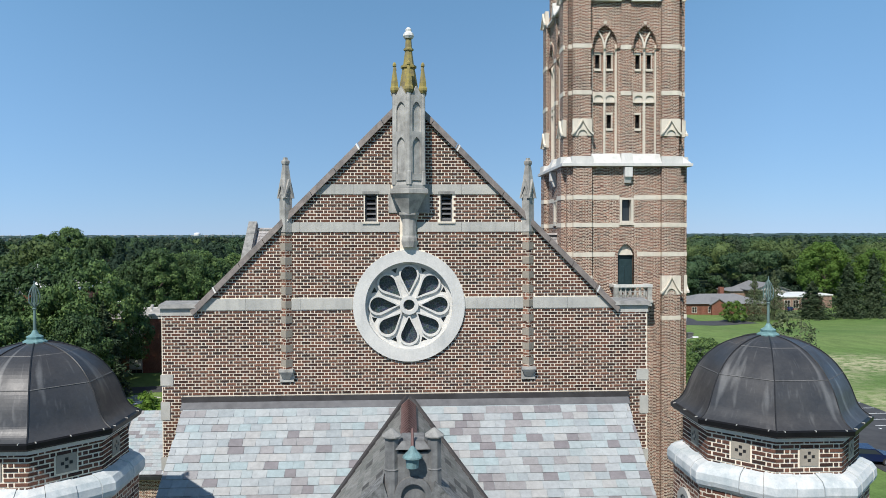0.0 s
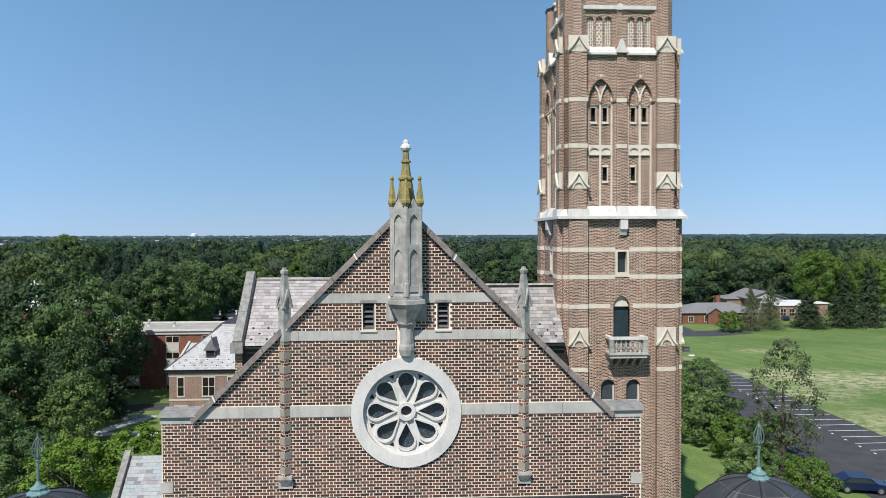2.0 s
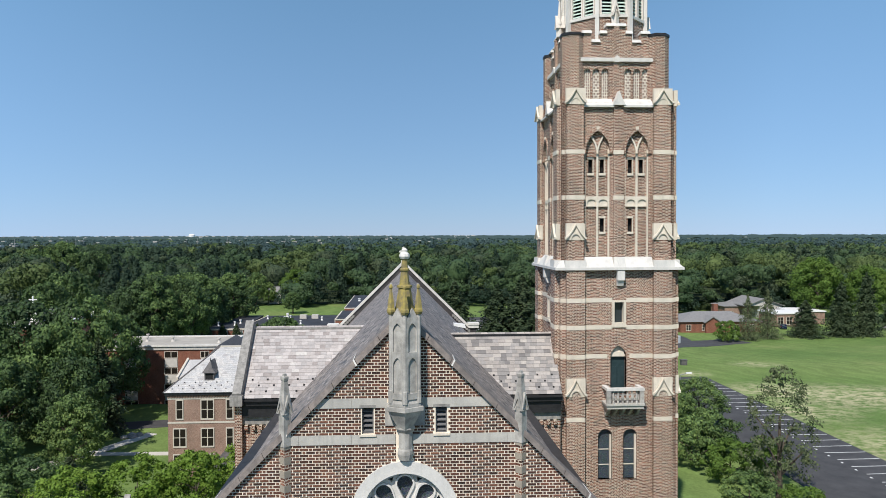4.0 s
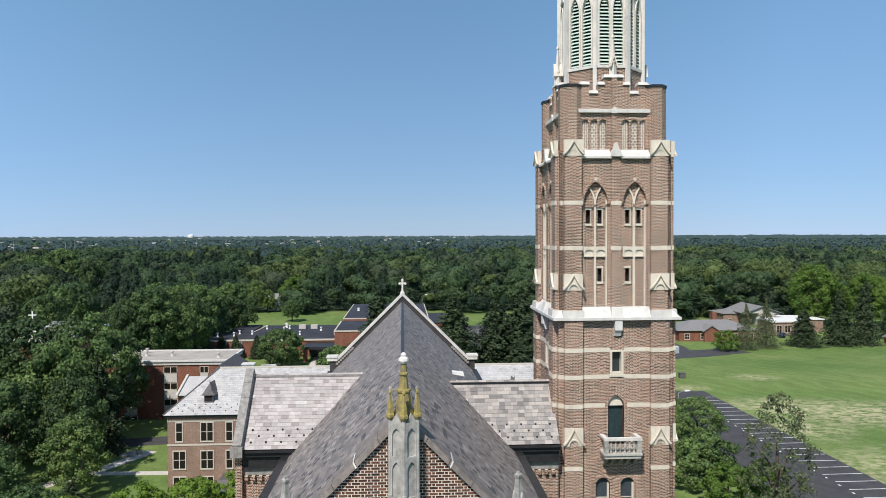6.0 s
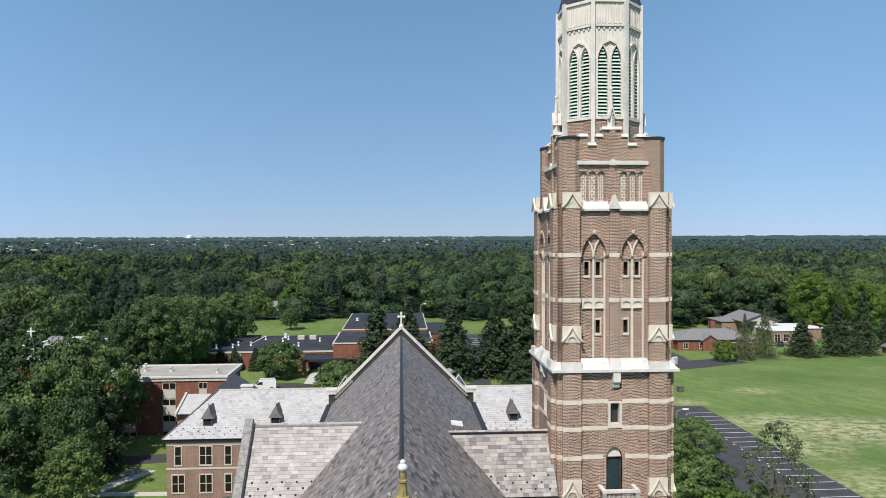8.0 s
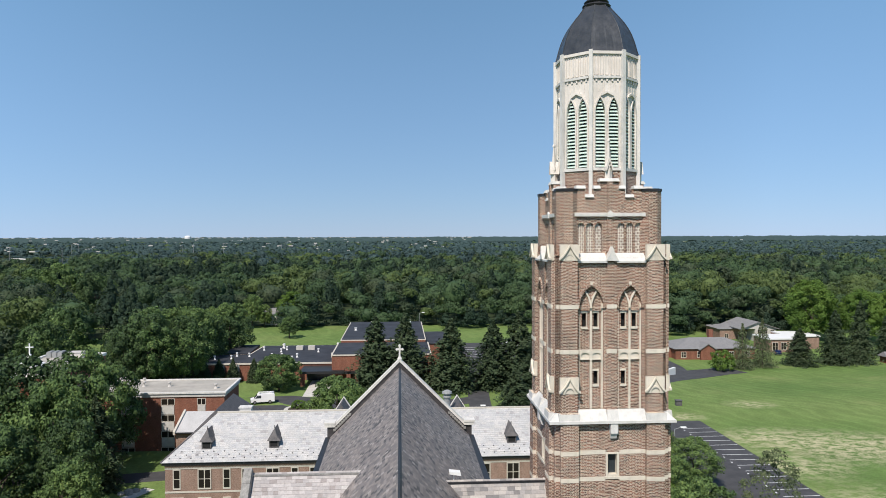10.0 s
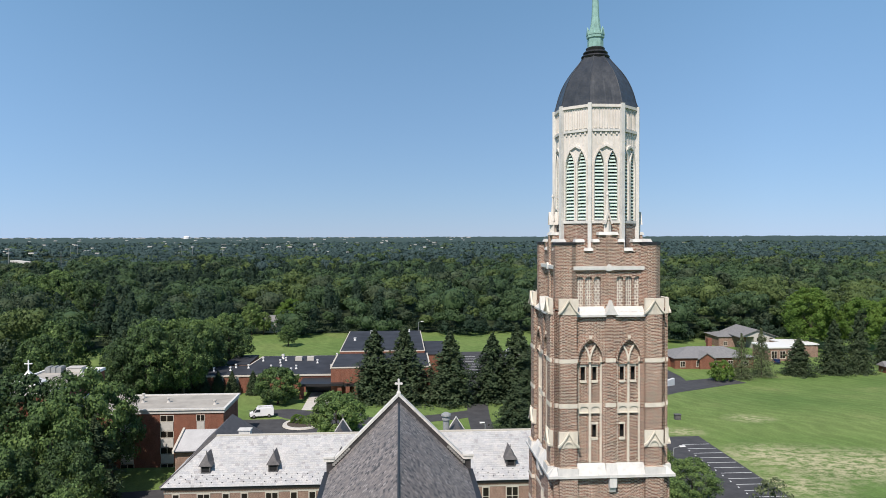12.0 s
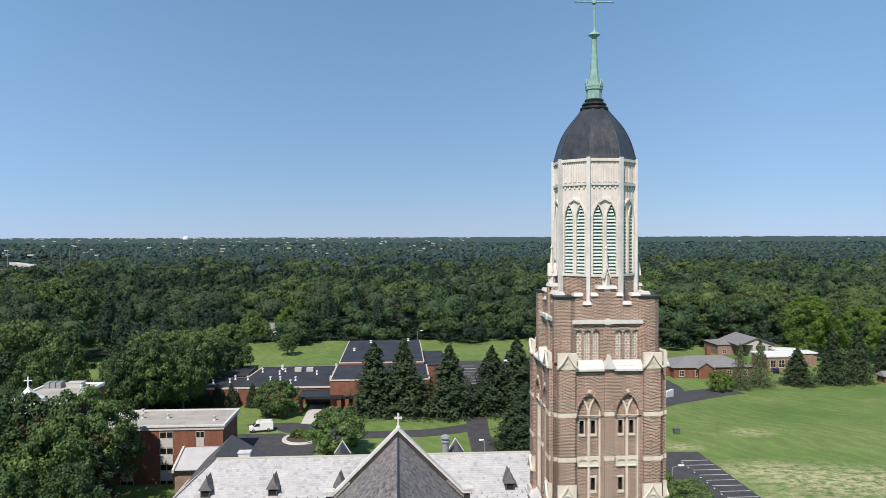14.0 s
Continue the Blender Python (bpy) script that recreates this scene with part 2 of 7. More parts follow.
M_LEADGREY = plain("grey_lead_strip", (0.1, 0.1, 0.105), (0.17, 0.17, 0.175), 3, 0.55)
M_VERDI = stone("dull_copper", (0.16, 0.24, 0.22), (0.09, 0.12, 0.115), 5.0, 0.7, 0.6)
M_LEDGE = stone("weathered_white_stone", (0.68, 0.685, 0.675), (0.36, 0.42, 0.44), 2.6, 0.75)
M_TEAL = stone("dark_copper", (0.2, 0.33, 0.34), (0.1, 0.15, 0.16), 8.0, 0.8, 0.6)
M_TURRET = stone("sooty_limestone", (0.5, 0.485, 0.45), (0.17, 0.165, 0.155), 2.8, 0.75)
M_DARKMETAL = plain("dark_metal", (0.02, 0.02, 0.022), (0.045, 0.045, 0.048), 4, 0.45, 0.3)
M_GUTTER = plain("black_gutter", (0.006, 0.006, 0.007), (0.012, 0.012, 0.013), 4, 0.4, spec=0.2)
M_FINIAL = stone("weathered_copper", (0.2, 0.34, 0.34), (0.1, 0.18, 0.19), 9.0, 0.8, 0.6)
M_DOOR = plain("teal_door_paint", (0.014, 0.032, 0.037), (0.03, 0.055, 0.06), 3, 0.45)
M_FLASH = plain("flashing", (0.055, 0.05, 0.05), (0.1, 0.095, 0.097), 2, 0.5, 0.4)
M_GLASS = Nodes("leaded_glass", 0.25, 0, 0.6).done((0.03, 0.038, 0.045))


def leaded(name):
    """Dark glass cut into small quarries by pale leads, faintly uneven."""
    k = Nodes(name, 0.3, 0, 0.5)
    v = k.t.nodes.new("ShaderNodeTexVoronoi")
    v.feature, v.inputs["Scale"].default_value = "DISTANCE_TO_EDGE", 16.0
    k.t.links.new(k.pos(), v.inputs["Vector"])
    lead = k.ramp(v.outputs["Distance"], [(0.03, 1.0), (0.07, 0.0)])
    c = k.t.nodes.new("ShaderNodeTexVoronoi")
    c.inputs["Scale"].default_value = 16.0
    k.t.links.new(k.pos(), c.inputs["Vector"])
    glass = k.mix(0.6, (0.03, 0.045, 0.06), k.mix(0.75, (0.05, 0.07, 0.09), c.outputs["Color"], "MULTIPLY"))
    return k.done(k.mix(lead, glass, (0.1, 0.12, 0.135)), k.noise(20, 2), 0.3, 0.01)


M_ROSEGLASS = leaded("rose_glass")
M_PANE = Nodes("dark_pane", 0.35, 0, 0.25).done((0.018, 0.015, 0.012))
# near-black colour that stands in for shade behind openings
M_VOID = plain("interior_shade", (0.012, 0.012, 0.013), (0.02, 0.02, 0.02), 2, 0.9)
PALE_SLATES = [(0, (0.36, 0.38, 0.39)), (0.2, (0.39, 0.41, 0.415)), (0.36, (0.32, 0.35, 0.365)), (0.5, (0.35, 0.395, 0.405)), (0.62, (0.38, 0.38, 0.375)), (0.74, (0.325, 0.39, 0.405)), (0.8, (0.29, 0.28, 0.285)), (0.93, (0.215, 0.2, 0.21))]
M_SLATE_FRONT = slate("pale_slate", PALE_SLATES)
M_SLATE_ONE = slate("pale_slate_single", PALE_SLATES, False)
M_SLATE_WING = slate("warm_slate", [(0, (0.4, 0.37, 0.36)), (0.3, (0.46, 0.43, 0.42)), (0.6, (0.37, 0.35, 0.345)), (0.85, (0.3, 0.27, 0.26)), (0.95, (0.5, 0.48, 0.46))])
M_SLATE_NAVE = slate("nave_slate", [(0, (0.2, 0.175, 0.163)), (0.3, (0.25, 0.218, 0.2)), (0.55, (0.17, 0.155, 0.148)), (0.75, (0.09, 0.084, 0.084)), (0.86, (0.3, 0.262, 0.235)), (0.95, (0.34, 0.305, 0.285))], True, 0.55)
M_PAINT = plain("white_paint", (0.74, 0.74, 0.72), (0.82, 0.82, 0.8), 5, 0.5)
M_LOUVRE = plain("louvre_paint", (0.55, 0.7, 0.63), (0.66, 0.78, 0.71), 4, 0.6)
M_GREYLOUVRE = plain("grey_louvre", (0.22, 0.23, 0.23), (0.32, 0.33, 0.33), 4, 0.6)
M_BARK = plain("bark", (0.05, 0.04, 0.03), (0.11, 0.09, 0.07), 5, 0.95, 0, 0.6, 0.03)


# ---- mesh helpers ----
class Shape:
    """Points and faces gathered for one mesh."""

    def __init__(self):
        self.v, self.f = [], []

    def add(self, pts, faces):
        o = len(self.v)
        self.v += [tuple(p) for p in pts]
        self.f += [tuple(i + o for i in f) for f in faces]
        return self

    def box(self, x0, x1, y0, y1, z0, z1, m=None):
        p = [(x, y, z) for z in (z0, z1) for y in (y0, y1) for x in (x0, x1)]
        if m is not None:
            p = [m @ Vector(q) for q in p]
        return self.add(p, [(0, 2, 3, 1), (4, 5, 7, 6), (0, 1, 5, 4), (2, 6, 7, 3), (0, 4, 6, 2), (1, 3, 7, 5)])

    def hexa(self, bottom, top):
        """A solid between two loops of equal count."""
        n = len(bottom)
        return self.add([*bottom, *top], [tuple(range(n))[::-1], tuple(range(n, 2 * n))] + [(i, (i + 1) % n, n + (i + 1) % n, n + i) for i in range(n)])

    def rings(self, rings, cap0=True, cap1=True):
        n, o = len(rings[0]), len(self.v)
        for r in rings:
            self.v += [tuple(p) for p in r]
        for k in range(len(rings) - 1):
            a, b = o + k * n, o + (k + 1) * n
            self.f += [(a + i, a + (i + 1) % n, b + (i + 1) % n, b + i) for i in range(n)]
        if cap0:
            self.f.append(tuple(range(o, o + n))[::-1])
        if cap1:
            self.f.append(tuple(range(o + (len(rings) - 1) * n, o + len(rings) * n)))
        return self

    def lathe(self, cx, cy, prof, n=8, turn=0.0, cap0=True, cap1=True):
        """Rings of n corners at (radius, z); turn: degrees of the first corner."""
        return self.rings([[(cx + r * math.sin(radians(turn) + 2 * math.pi * i / n), cy - r * math.cos(radians(turn) + 2 * math.pi * i / n), z) for i in range(n)] for r, z in prof], cap0, cap1)

    def plate(self, outer, holes=(), y0=0.0, y1=0.1, m=None):
        """An upright plate of outline (x, z) with holes, from y0 (front) to y1."""
        loops = [list(outer)] + [list(h) for h in holes]
        tris = tessellate_polygon([[Vector((x, z, 0)) for x, z in lp] for lp in loops])
        flat = [p for lp in loops for p in lp]
        n = len(flat)
        pts = [Vector((x, y0, z)) for x, z in flat] + [Vector((x, y1, z)) for x, z in flat]
        if m is not None:
            pts = [m @ p for p in pts]
        faces = []
        for a, b, c in tris:
            (ax, az), (bx, bz), (cx_, cz) = flat[a], flat[b], flat[c]
            if (bx - ax) * (cz - az) - (bz - az) * (cx_ - ax) < 0:
                b, c = c, b
            faces += [(a, b, c), (n + a, n + c, n + b)]
        o = 0
        for i, lp in enumerate(loops):
            k = len(lp)
            area = sum(lp[j][0] * lp[(j + 1) % k][1] - lp[(j + 1) % k][0] * lp[j][1] for j in range(k))
            for j in range(k):
                a, b = o + j, o + (j + 1) % k
                faces.append((a, n + a, n + b, b) if (area > 0) == (i == 0) else (b, n + b, n + a, a))
            o += k
        return self.add(pts, faces)

    def tube(self, p0, p1, r0, r1, n=7):
        p0, p1 = Vector(p0), Vector(p1)
        q = (p1 - p0).to_track_quat("Z", "Y")
        ring = lambda p, r: [p + q @ Vector((r * math.cos(2 * math.pi * i / n), r * math.sin(2 * math.pi * i / n), 0)) for i in range(n)]
        return self.rings([ring(p0, r0), ring(p1, r1)])


def mesh_of(name, s, material, smooth=False):
    me = bpy.data.meshes.new(name)
    me.from_pydata(s.v, [], s.f)
    me.materials.append(material)
    if smooth:
        me.polygons.foreach_set("use_smooth", [True] * len(me.polygons))
    me.update()
    return me


def solid(name, s, material, label="", category="", group="", kind="", smooth=False):
    """A top-level object of one mesh."""
    return tagged(new(name, mesh_of(name, s, material, smooth)), label, category, group, kind)


def part(name, s, material, parent, label="", smooth=False, kind=""):
    """One mesh object under a thing or a part; s is a Shape or a finished mesh."""
    ob = new(name, s if isinstance(s, bpy.types.Mesh) else mesh_of(name, s, material, smooth))
    ob.parent = parent
    root = parent
    while root.parent:
        root = root.parent
    ob.matrix_parent_inverse = BASE[root.name].inverted() if parent is root and root.name in BASE else Matrix()
    return tagged(ob, label, kind=kind)


BASE = {}


def thing(name, label, category, at=(0, 0, 0), group="", kind=""):
    """An Empty at a thing's base, for parts that are built in world places."""
    ob = new(name)
    ob.location = at
    BASE[ob.name] = Matrix.Translation(at)
    return tagged(ob, label, category, group, kind)


def pointed(x0, x1, z0, spring, top, n=7):
    """Outline of an opening with a pointed head of two arcs (a flattened curve where the head is low)."""
    c, h, rise_ = (x0 + x1) / 2, (x1 - x0) / 2, top - spring
    if rise_ >= h:
        big = (h * h + rise_ * rise_) / (2 * h)
        end = math.asin(min(1.0, rise_ / big))
        right = [(x1 - big + big * math.cos(end * i / n), spring + big * math.sin(end * i / n)) for i in range(n)]
    else:
        right = [(c + h * math.cos(math.pi / 2 * (i / n)) ** 0.8, spring + rise_ * math.sin(math.pi / 2 * i / n)) for i in range(n)]
    left = [(2 * c - x, z) for x, z in right[::-1]]
    return [(x0, z0), (x1, z0), *right, (c, top), *left]


def rounded(x0, x1, z0, spring, n=12):
    """Outline of an opening with a round head."""
    c, h = (x0 + x1) / 2, (x1 - x0) / 2
    return [(x0, z0), (x1, z0)] + [(c + h * math.cos(math.pi * i / n), spring + h * math.sin(math.pi * i / n)) for i in range(n + 1)]


def rect(x0, x1, z0, z1):
    return [(x0, z0), (x1, z0), (x1, z1), (x0, z1)]


def circle(cx, cz, r, n=48):
    return [(cx + r * math.cos(2 * math.pi * i / n), cz + r * math.sin(2 * math.pi * i / n)) for i in range(n)]


def slates(at, along, up, rows, width, height, span, thick=0.007, rng=None, keep=None):
    """Slates on a slope: at + u * along + v * up. span(v) gives the u-range of a row. Yields the eight corners of each."""
    rng = rng or random.Random(5)
    at, along, up = Vector(at), Vector(along).normalized(), Vector(up).normalized()
    nrm = along.cross(up)
    for r in range(rows):
        v0 = r * height
        lo, hi = span(v0 + height / 2)
        u = lo - rng.random() * width
        while u < hi:
            w = width * rng.uniform(0.75, 1.25)
            a, b = max(u + 0.004, lo), min(u + w - 0.004, hi)
            u += w
            if b - a < 0.05:
                continue
            lift = thick * rng.uniform(0.8, 1.5)
            low, top = v0 + rng.uniform(-0.004, 0.004), v0 + height + 0.01
            p = [at + along * x + up * y + nrm * z for x, y, z in ((a, low, 0.0), (b, low, 0.0), (b, low, lift + 0.012), (a, low, lift + 0.012), (a, top, 0.002), (b, top, 0.002))]
            yield p


SLATE_FACES = [(0, 1, 2, 3), (3, 2, 5, 4), (0, 3, 4), (1, 5, 2)]


def bricks(at, along, out, z0, z1, spans, proud=0.012):
    """Flemish-bond bricks on an upright face. spans(z) lists the free u-ranges of a course. Yields (corners, key)."""
    at, along, out = Vector(at), Vector(along), Vector(out)
    row = math.ceil(z0 / COURSE)
    while (row + 1) * COURSE <= z1 + 0.001:
        za, zb = row * COURSE + JOINT, (row + 1) * COURSE
        free = spans((za + zb) / 2)
        if free:
            lo, hi = min(a for a, b in free), max(b for a, b in free)
            cell = math.floor((lo - PERIOD) / PERIOD)
            shift = (row % 2) * PERIOD / 2
            while cell * PERIOD - shift < hi:
                for s0, s1 in ((JOINT, STRETCHER + JOINT), (STRETCHER + 2 * JOINT, PERIOD)):
                    for a, b in free:
                        x0, x1 = max(cell * PERIOD - shift + s0, a), min(cell * PERIOD - shift + s1, b)
                        if x1 - x0 > 0.03:
                            yield x0, x1, za, zb
                cell += 1
        row += 1


BRICK_FACES = [(0, 1, 2, 3), (0, 4, 5, 1), (1, 5, 6, 2), (2, 6, 7, 3), (3, 7, 4, 0)]


def brick_corners(at, along, out, x0, x1, z0, z1, proud=0.012):
    at, along, out = Vector(at), Vector(along), Vector(out)
    g = 0.004
    f = [at + along * x + out * proud + Vector((0, 0, z)) for x, z in ((x0 + g, z0 + g), (x1 - g, z0 + g), (x1 - g, z1 - g), (x0 + g, z1 - g))]
    b = [at + along * x + Vector((0, 0, z)) for x, z in ((x0, z0), (x1, z0), (x1, z1), (x0, z1))]
    return f + b

# ---- church: west front ----
M_PANEL = stone("tan_panel_stone", (0.36, 0.32, 0.265), (0.25, 0.225, 0.185), 6.0, 0.5)
FY = 17.4                       # the front wall's outer face
church = thing("church", "brown brick church with grey slate roofs and limestone trim", "church", (0, 37, 0))
APEX, SHOULDER, HALF = 23.28, 18.1, 5.9


def slope_x(z):
    return min(HALF, HALF if z < SHOULDER else (APEX - z))


ROSE = (0.02, 18.3)
LOUVRES = [(-1.04, -0.75, 20.34, 21.0), (0.79, 1.08, 20.34, 21.0)]
wall = Shape().plate([(-HALF, 0.0), (HALF, 0.0), (HALF, SHOULDER), (APEX - SHOULDER, SHOULDER), (0, APEX), (SHOULDER - APEX, SHOULDER), (-HALF, SHOULDER)],
                     [circle(*ROSE, 1.09, 56)] + [rect(a, b, c, d) for a, b, c, d in LOUVRES], FY, FY + 0.6)
front_wall = part("front_wall", wall, M_MORTAR, church, "pale mortar ground of the brown brick gable wall")


def front_spans(z):
    """Where bricks show on the front wall at height z."""
    if 18.22 < z < 18.49 or 20.09 < z < 20.33 or 21.0 < z < 21.24 :
        return []
    e = slope_x(z) - 0.02
    if z < 16.14:
        return [(-e, -5.4), (5.4, e)]
    cuts = [(-3.06, -2.8), (2.8, 3.06)] if 16.75 < z < 20.4 else []
    d = 1.35 ** 2 - (z - ROSE[1]) ** 2
    if d > 0:
        cuts.append((ROSE[0] - d ** 0.5, ROSE[0] + d ** 0.5))
    if 20.33 < z < 21.0:
        cuts += [(-1.07, -0.72), (0.76, 1.11)]
    if z > 19.6:
        cuts.append((-0.2, 0.22))
    if 20.55 < z < 21.12:
        cuts.append((-0.45, 0.5))
    if z > 21.12:
        cuts.append((-0.3, 0.36))
    out, a = [], -e
    for c, d in sorted(cuts):
        if c > a:
            out.append((a, min(c, e)))
        a = max(a, d)
    if a < e:
        out.append((a, e))
    return [(p, q) for p, q in out if q - p > 0.03]


front_bricks = [b for b in bricks((0, FY, 0), (1, 0, 0), (0, -1, 0), 13.5, 23.1, front_spans)]
front_bricks.sort(key=lambda b: (abs((b[0] + b[1]) / 2) > 1.9 or not 19.2 < b[2] < 20.9))
rest = Shape()
for b in front_bricks[300:]:
    rest.add(brick_corners((0, FY, 0), (1, 0, 0), (0, -1, 0), *b), BRICK_FACES)
part("brick_courses", rest, M_BRICK_MANY, front_wall, "brown and red bricks in Flemish bond", kind="stuff")

# limestone bands, shoulders and coping
for z0, z1, edge in ((18.22, 18.49, 0), (20.09, 20.33, 0), (21.0, 21.24, 0)):
    e0, e1 = slope_x(z0) - 0.03, slope_x(z1) - 0.03
    joints = [-e0] + [x for x in np.arange(-5.2, 5.3, 1.3) if abs(x) < e1 - 0.3] + [e0]
    gap = 1.34 if z0 < 19 else (0.21 if z0 < 20.5 else 0.42)
    for a, b in zip(joints, joints[1:]):
        for c, d in ((a, min(b, -gap)), (max(a, gap), b)):
            if d - c > 0.1:
                s = Shape().plate([(c + 0.003, z0), (d - 0.003, z0), (min(d - 0.003, e1), z1), (max(c + 0.003, -e1), z1)], (), FY - 0.025, FY + 0.05)
                part("stone_band", s, M_LIME, front_wall)
for sx in (-1, 1):
    s = Shape().box(min(sx * 5.06, sx * 5.92), max(sx * 5.06, sx * 5.92), FY - 0.02, FY + 0.62, 18.1, 18.28)
    part("shoulder_block", s, M_LIME, front_wall)
    s = Shape().hexa([(sx * 5.06, FY - 0.1, 18.28), (sx * 5.96, FY - 0.1, 18.28), (sx * 5.96, FY + 0.5, 18.28), (sx * 5.06, FY + 0.5, 18.28)][::sx],
                     [(sx * 5.02, FY - 0.06, 18.38), (sx * 5.94, FY - 0.06, 18.37), (sx * 5.94, FY + 0.46, 18.42), (sx * 5.02, FY + 0.46, 18.42)][::sx])
    part("shoulder_coping", s, M_COPING, front_wall)
    # raking coping in stones, each a little proud of the wall
    n = 9
    for i in range(n):
        t0, t1 = i / n, (i + 1) / n
        p0, p1 = Vector((sx * 5.14, 0, 18.15)).lerp(Vector((0, 0, 23.29)), t0 + 0.001), Vector((sx * 5.14, 0, 18.15)).lerp(Vector((0, 0, 23.29)), t1 - 0.001)
        up = Vector((sx * 0.707, 0, 0.707)) * 0.1
        s = Shape()
        ring = lambda p: [(p.x, FY - 0.12, p.z - 0.05), (p.x + up.x, FY - 0.08, p.z + up.z), (p.x + up.x, FY + 0.66, p.z + up.z), (p.x, FY + 0.7, p.z - 0.05)]
        s.rings([ring(p0), ring(p1)] if sx < 0 else [ring(p1), ring(p0)])
        part("coping_stone", s, M_RAKE, front_wall)
        if i % 3 == 0:
            q = p0.lerp(p1, 0.95)
            s = Shape().rings([[(q.x + dx, FY - 0.13, q.z - 0.06 - dx * sx), (q.x + dx + up.x * 1.12, FY - 0.09, q.z + up.z * 1.12 - dx * sx), (q.x + dx + up.x * 1.12, FY + 0.67, q.z + up.z * 1.12 - dx * sx), (q.x + dx, FY + 0.71, q.z - 0.06 - dx * sx)] for dx in (0, 0.03)])
            part("coping_joint", s, M_LIME_WHITE, front_wall)
    # slim pilaster with its pinnacle
    px = sx * 2.93
    pil = part("pilaster", Shape().lathe(px, FY, [(0.14, 16.78), (0.14, 20.3)], 4, 0), M_BRICK, front_wall, "slim brick and stone shaft set corner-wise")
    for i in range(10):
        z = 16.86 + i * 0.35
        part("quoin", Shape().lathe(px, FY, [(0.148, z), (0.148, z + 0.17)], 4, 0), M_PANEL, pil)
    part("corbel", Shape().hexa([(px - 0.06, FY - 0.06, 16.54), (px + 0.06, FY - 0.06, 16.54), (px + 0.06, FY, 16.54), (px - 0.06, FY, 16.54)], [(px - 0.17, FY - 0.2, 16.74), (px + 0.17, FY - 0.2, 16.74), (px + 0.17, FY, 16.74), (px - 0.17, FY, 16.74)])
         .box(px - 0.17, px + 0.17, FY - 0.2, FY, 16.74, 16.8).box(px - 0.17, px + 0.17, FY - 0.05, FY, 16.48, 16.74), M_TURRET, pil)
    s = Shape().lathe(px, FY - 0.02, [(0.15, 20.09), (0.15, 20.95), (0.165, 21.0), (0.15, 21.16), (0.075, 21.7), (0.09, 21.72), (0.1, 21.76), (0.1, 21.8), (0.06, 21.83), (0.05, 21.88)], 4, 0)
    pin = part("pinnacle", s, M_TURRET, front_wall)
    for k in range(4):
        m = Matrix.Translation((px, FY - 0.02, 0)) @ pose(0, 0, 0, 0, 0, 90 * k + 45)
        part("gablet", Shape().plate([(-0.15, 20.9), (-0.12, 20.9), (0.0, 21.2), (0.12, 20.9), (0.15, 20.9), (0.0, 21.36)], (), -0.15, -0.06, m), M_TURRET, pin)

# central spire turret on its corbel
turret = part("central_turret", Shape().lathe(0.03, FY - 0.18, [(0.44, 21.12), (0.44, 21.2), (0.38, 21.3), (0.38, 23.2), (0.3, 23.3)], 6, 0), M_TURRET, church, "grey limestone niche turret with lichen-stained spirelet")
part("bracket", Shape().lathe(0.03, FY - 0.12, [(0.2, 20.52), (0.24, 20.6), (0.36, 20.8), (0.46, 20.98), (0.52, 21.0), (0.52, 21.1), (0.44, 21.14)], 6, 0), M_TURRET, turret)
part("bracket_back", Shape().box(-0.47, 0.53, FY - 0.04, FY + 0.02, 20.55, 21.0), M_TURRET, turret)
part("column", Shape().lathe(0.03, FY - 0.06, [(0.16, 19.72), (0.2, 19.86), (0.19, 19.95), (0.17, 20.0), (0.17, 20.4), (0.25, 20.5), (0.25, 20.56)], 10, 0), M_TURRET, turret, smooth=False)
for k in range(6):
    a = radians(60 * k)
    cx, cy = 0.03 + 0.385 * math.sin(a), FY - 0.18 - 0.385 * math.cos(a)
    s = Shape().lathe(cx, cy, [(0.075, 21.2), (0.075, 21.5), (0.06, 21.52), (0.055, 23.38)], 8, 0)
    part("shaft", s, M_TURRET, turret)
    part("shaft_pinnacle", Shape().lathe(cx, cy, [(0.08, 23.36), (0.115, 23.42), (0.115, 23.48), (0.095, 23.52), (0.09, 23.62), (0.03, 23.98), (0.05, 24.0), (0.05, 24.04), (0.02, 24.09)], 6, 0), M_LICHEN if k in (0, 1, 5) else M_TURRET, turret)
    m = Matrix.Translation((0.03, FY - 0.18, 0)) @ pose(0, 0, 0, 0, 0, 30 + 60 * k)
    s = Shape().plate([(-0.2, 21.3), (0.2, 21.3), (0.2, 23.2), (0.0, 23.52), (-0.2, 23.2)], [pointed(-0.12, 0.12, 21.45, 22.1, 22.32), pointed(-0.12, 0.12, 22.45, 22.95, 23.15)], -0.375, -0.325, m)
    part("niche_panel", s, M_TURRET, turret)
sp = Shape().lathe(0.03, FY - 0.18, [(0.3, 23.3), (0.22, 23.55), (0.15, 23.98), (0.19, 24.0), (0.19, 24.05), (0.13, 24.07), (0.085, 24.4), (0.12, 24.42), (0.12, 24.46), (0.08, 24.48), (0.07, 24.68), (0.12, 24.74), (0.12, 24.8), (0.06, 24.86), (0.05, 24.92)], 8, 0)
part("spirelet", sp, M_LICHEN, turret, "ochre lichen-stained stone spirelet")
part("finial", Shape().lathe(0.03, FY - 0.18, [(0.1, 24.7), (0.135, 24.76), (0.12, 24.82), (0.07, 24.87), (0.075, 24.92), (0.03, 24.97)], 8, 0), M_LIME_WHITE, turret)

# rose window
rose = part("rose_window", Shape().plate(circle(*ROSE, 1.355, 64), [circle(*ROSE, 1.06, 64)], FY - 0.07, FY + 0.35), M_LIME_WHITE, church, "round stone rose window with eight petals")
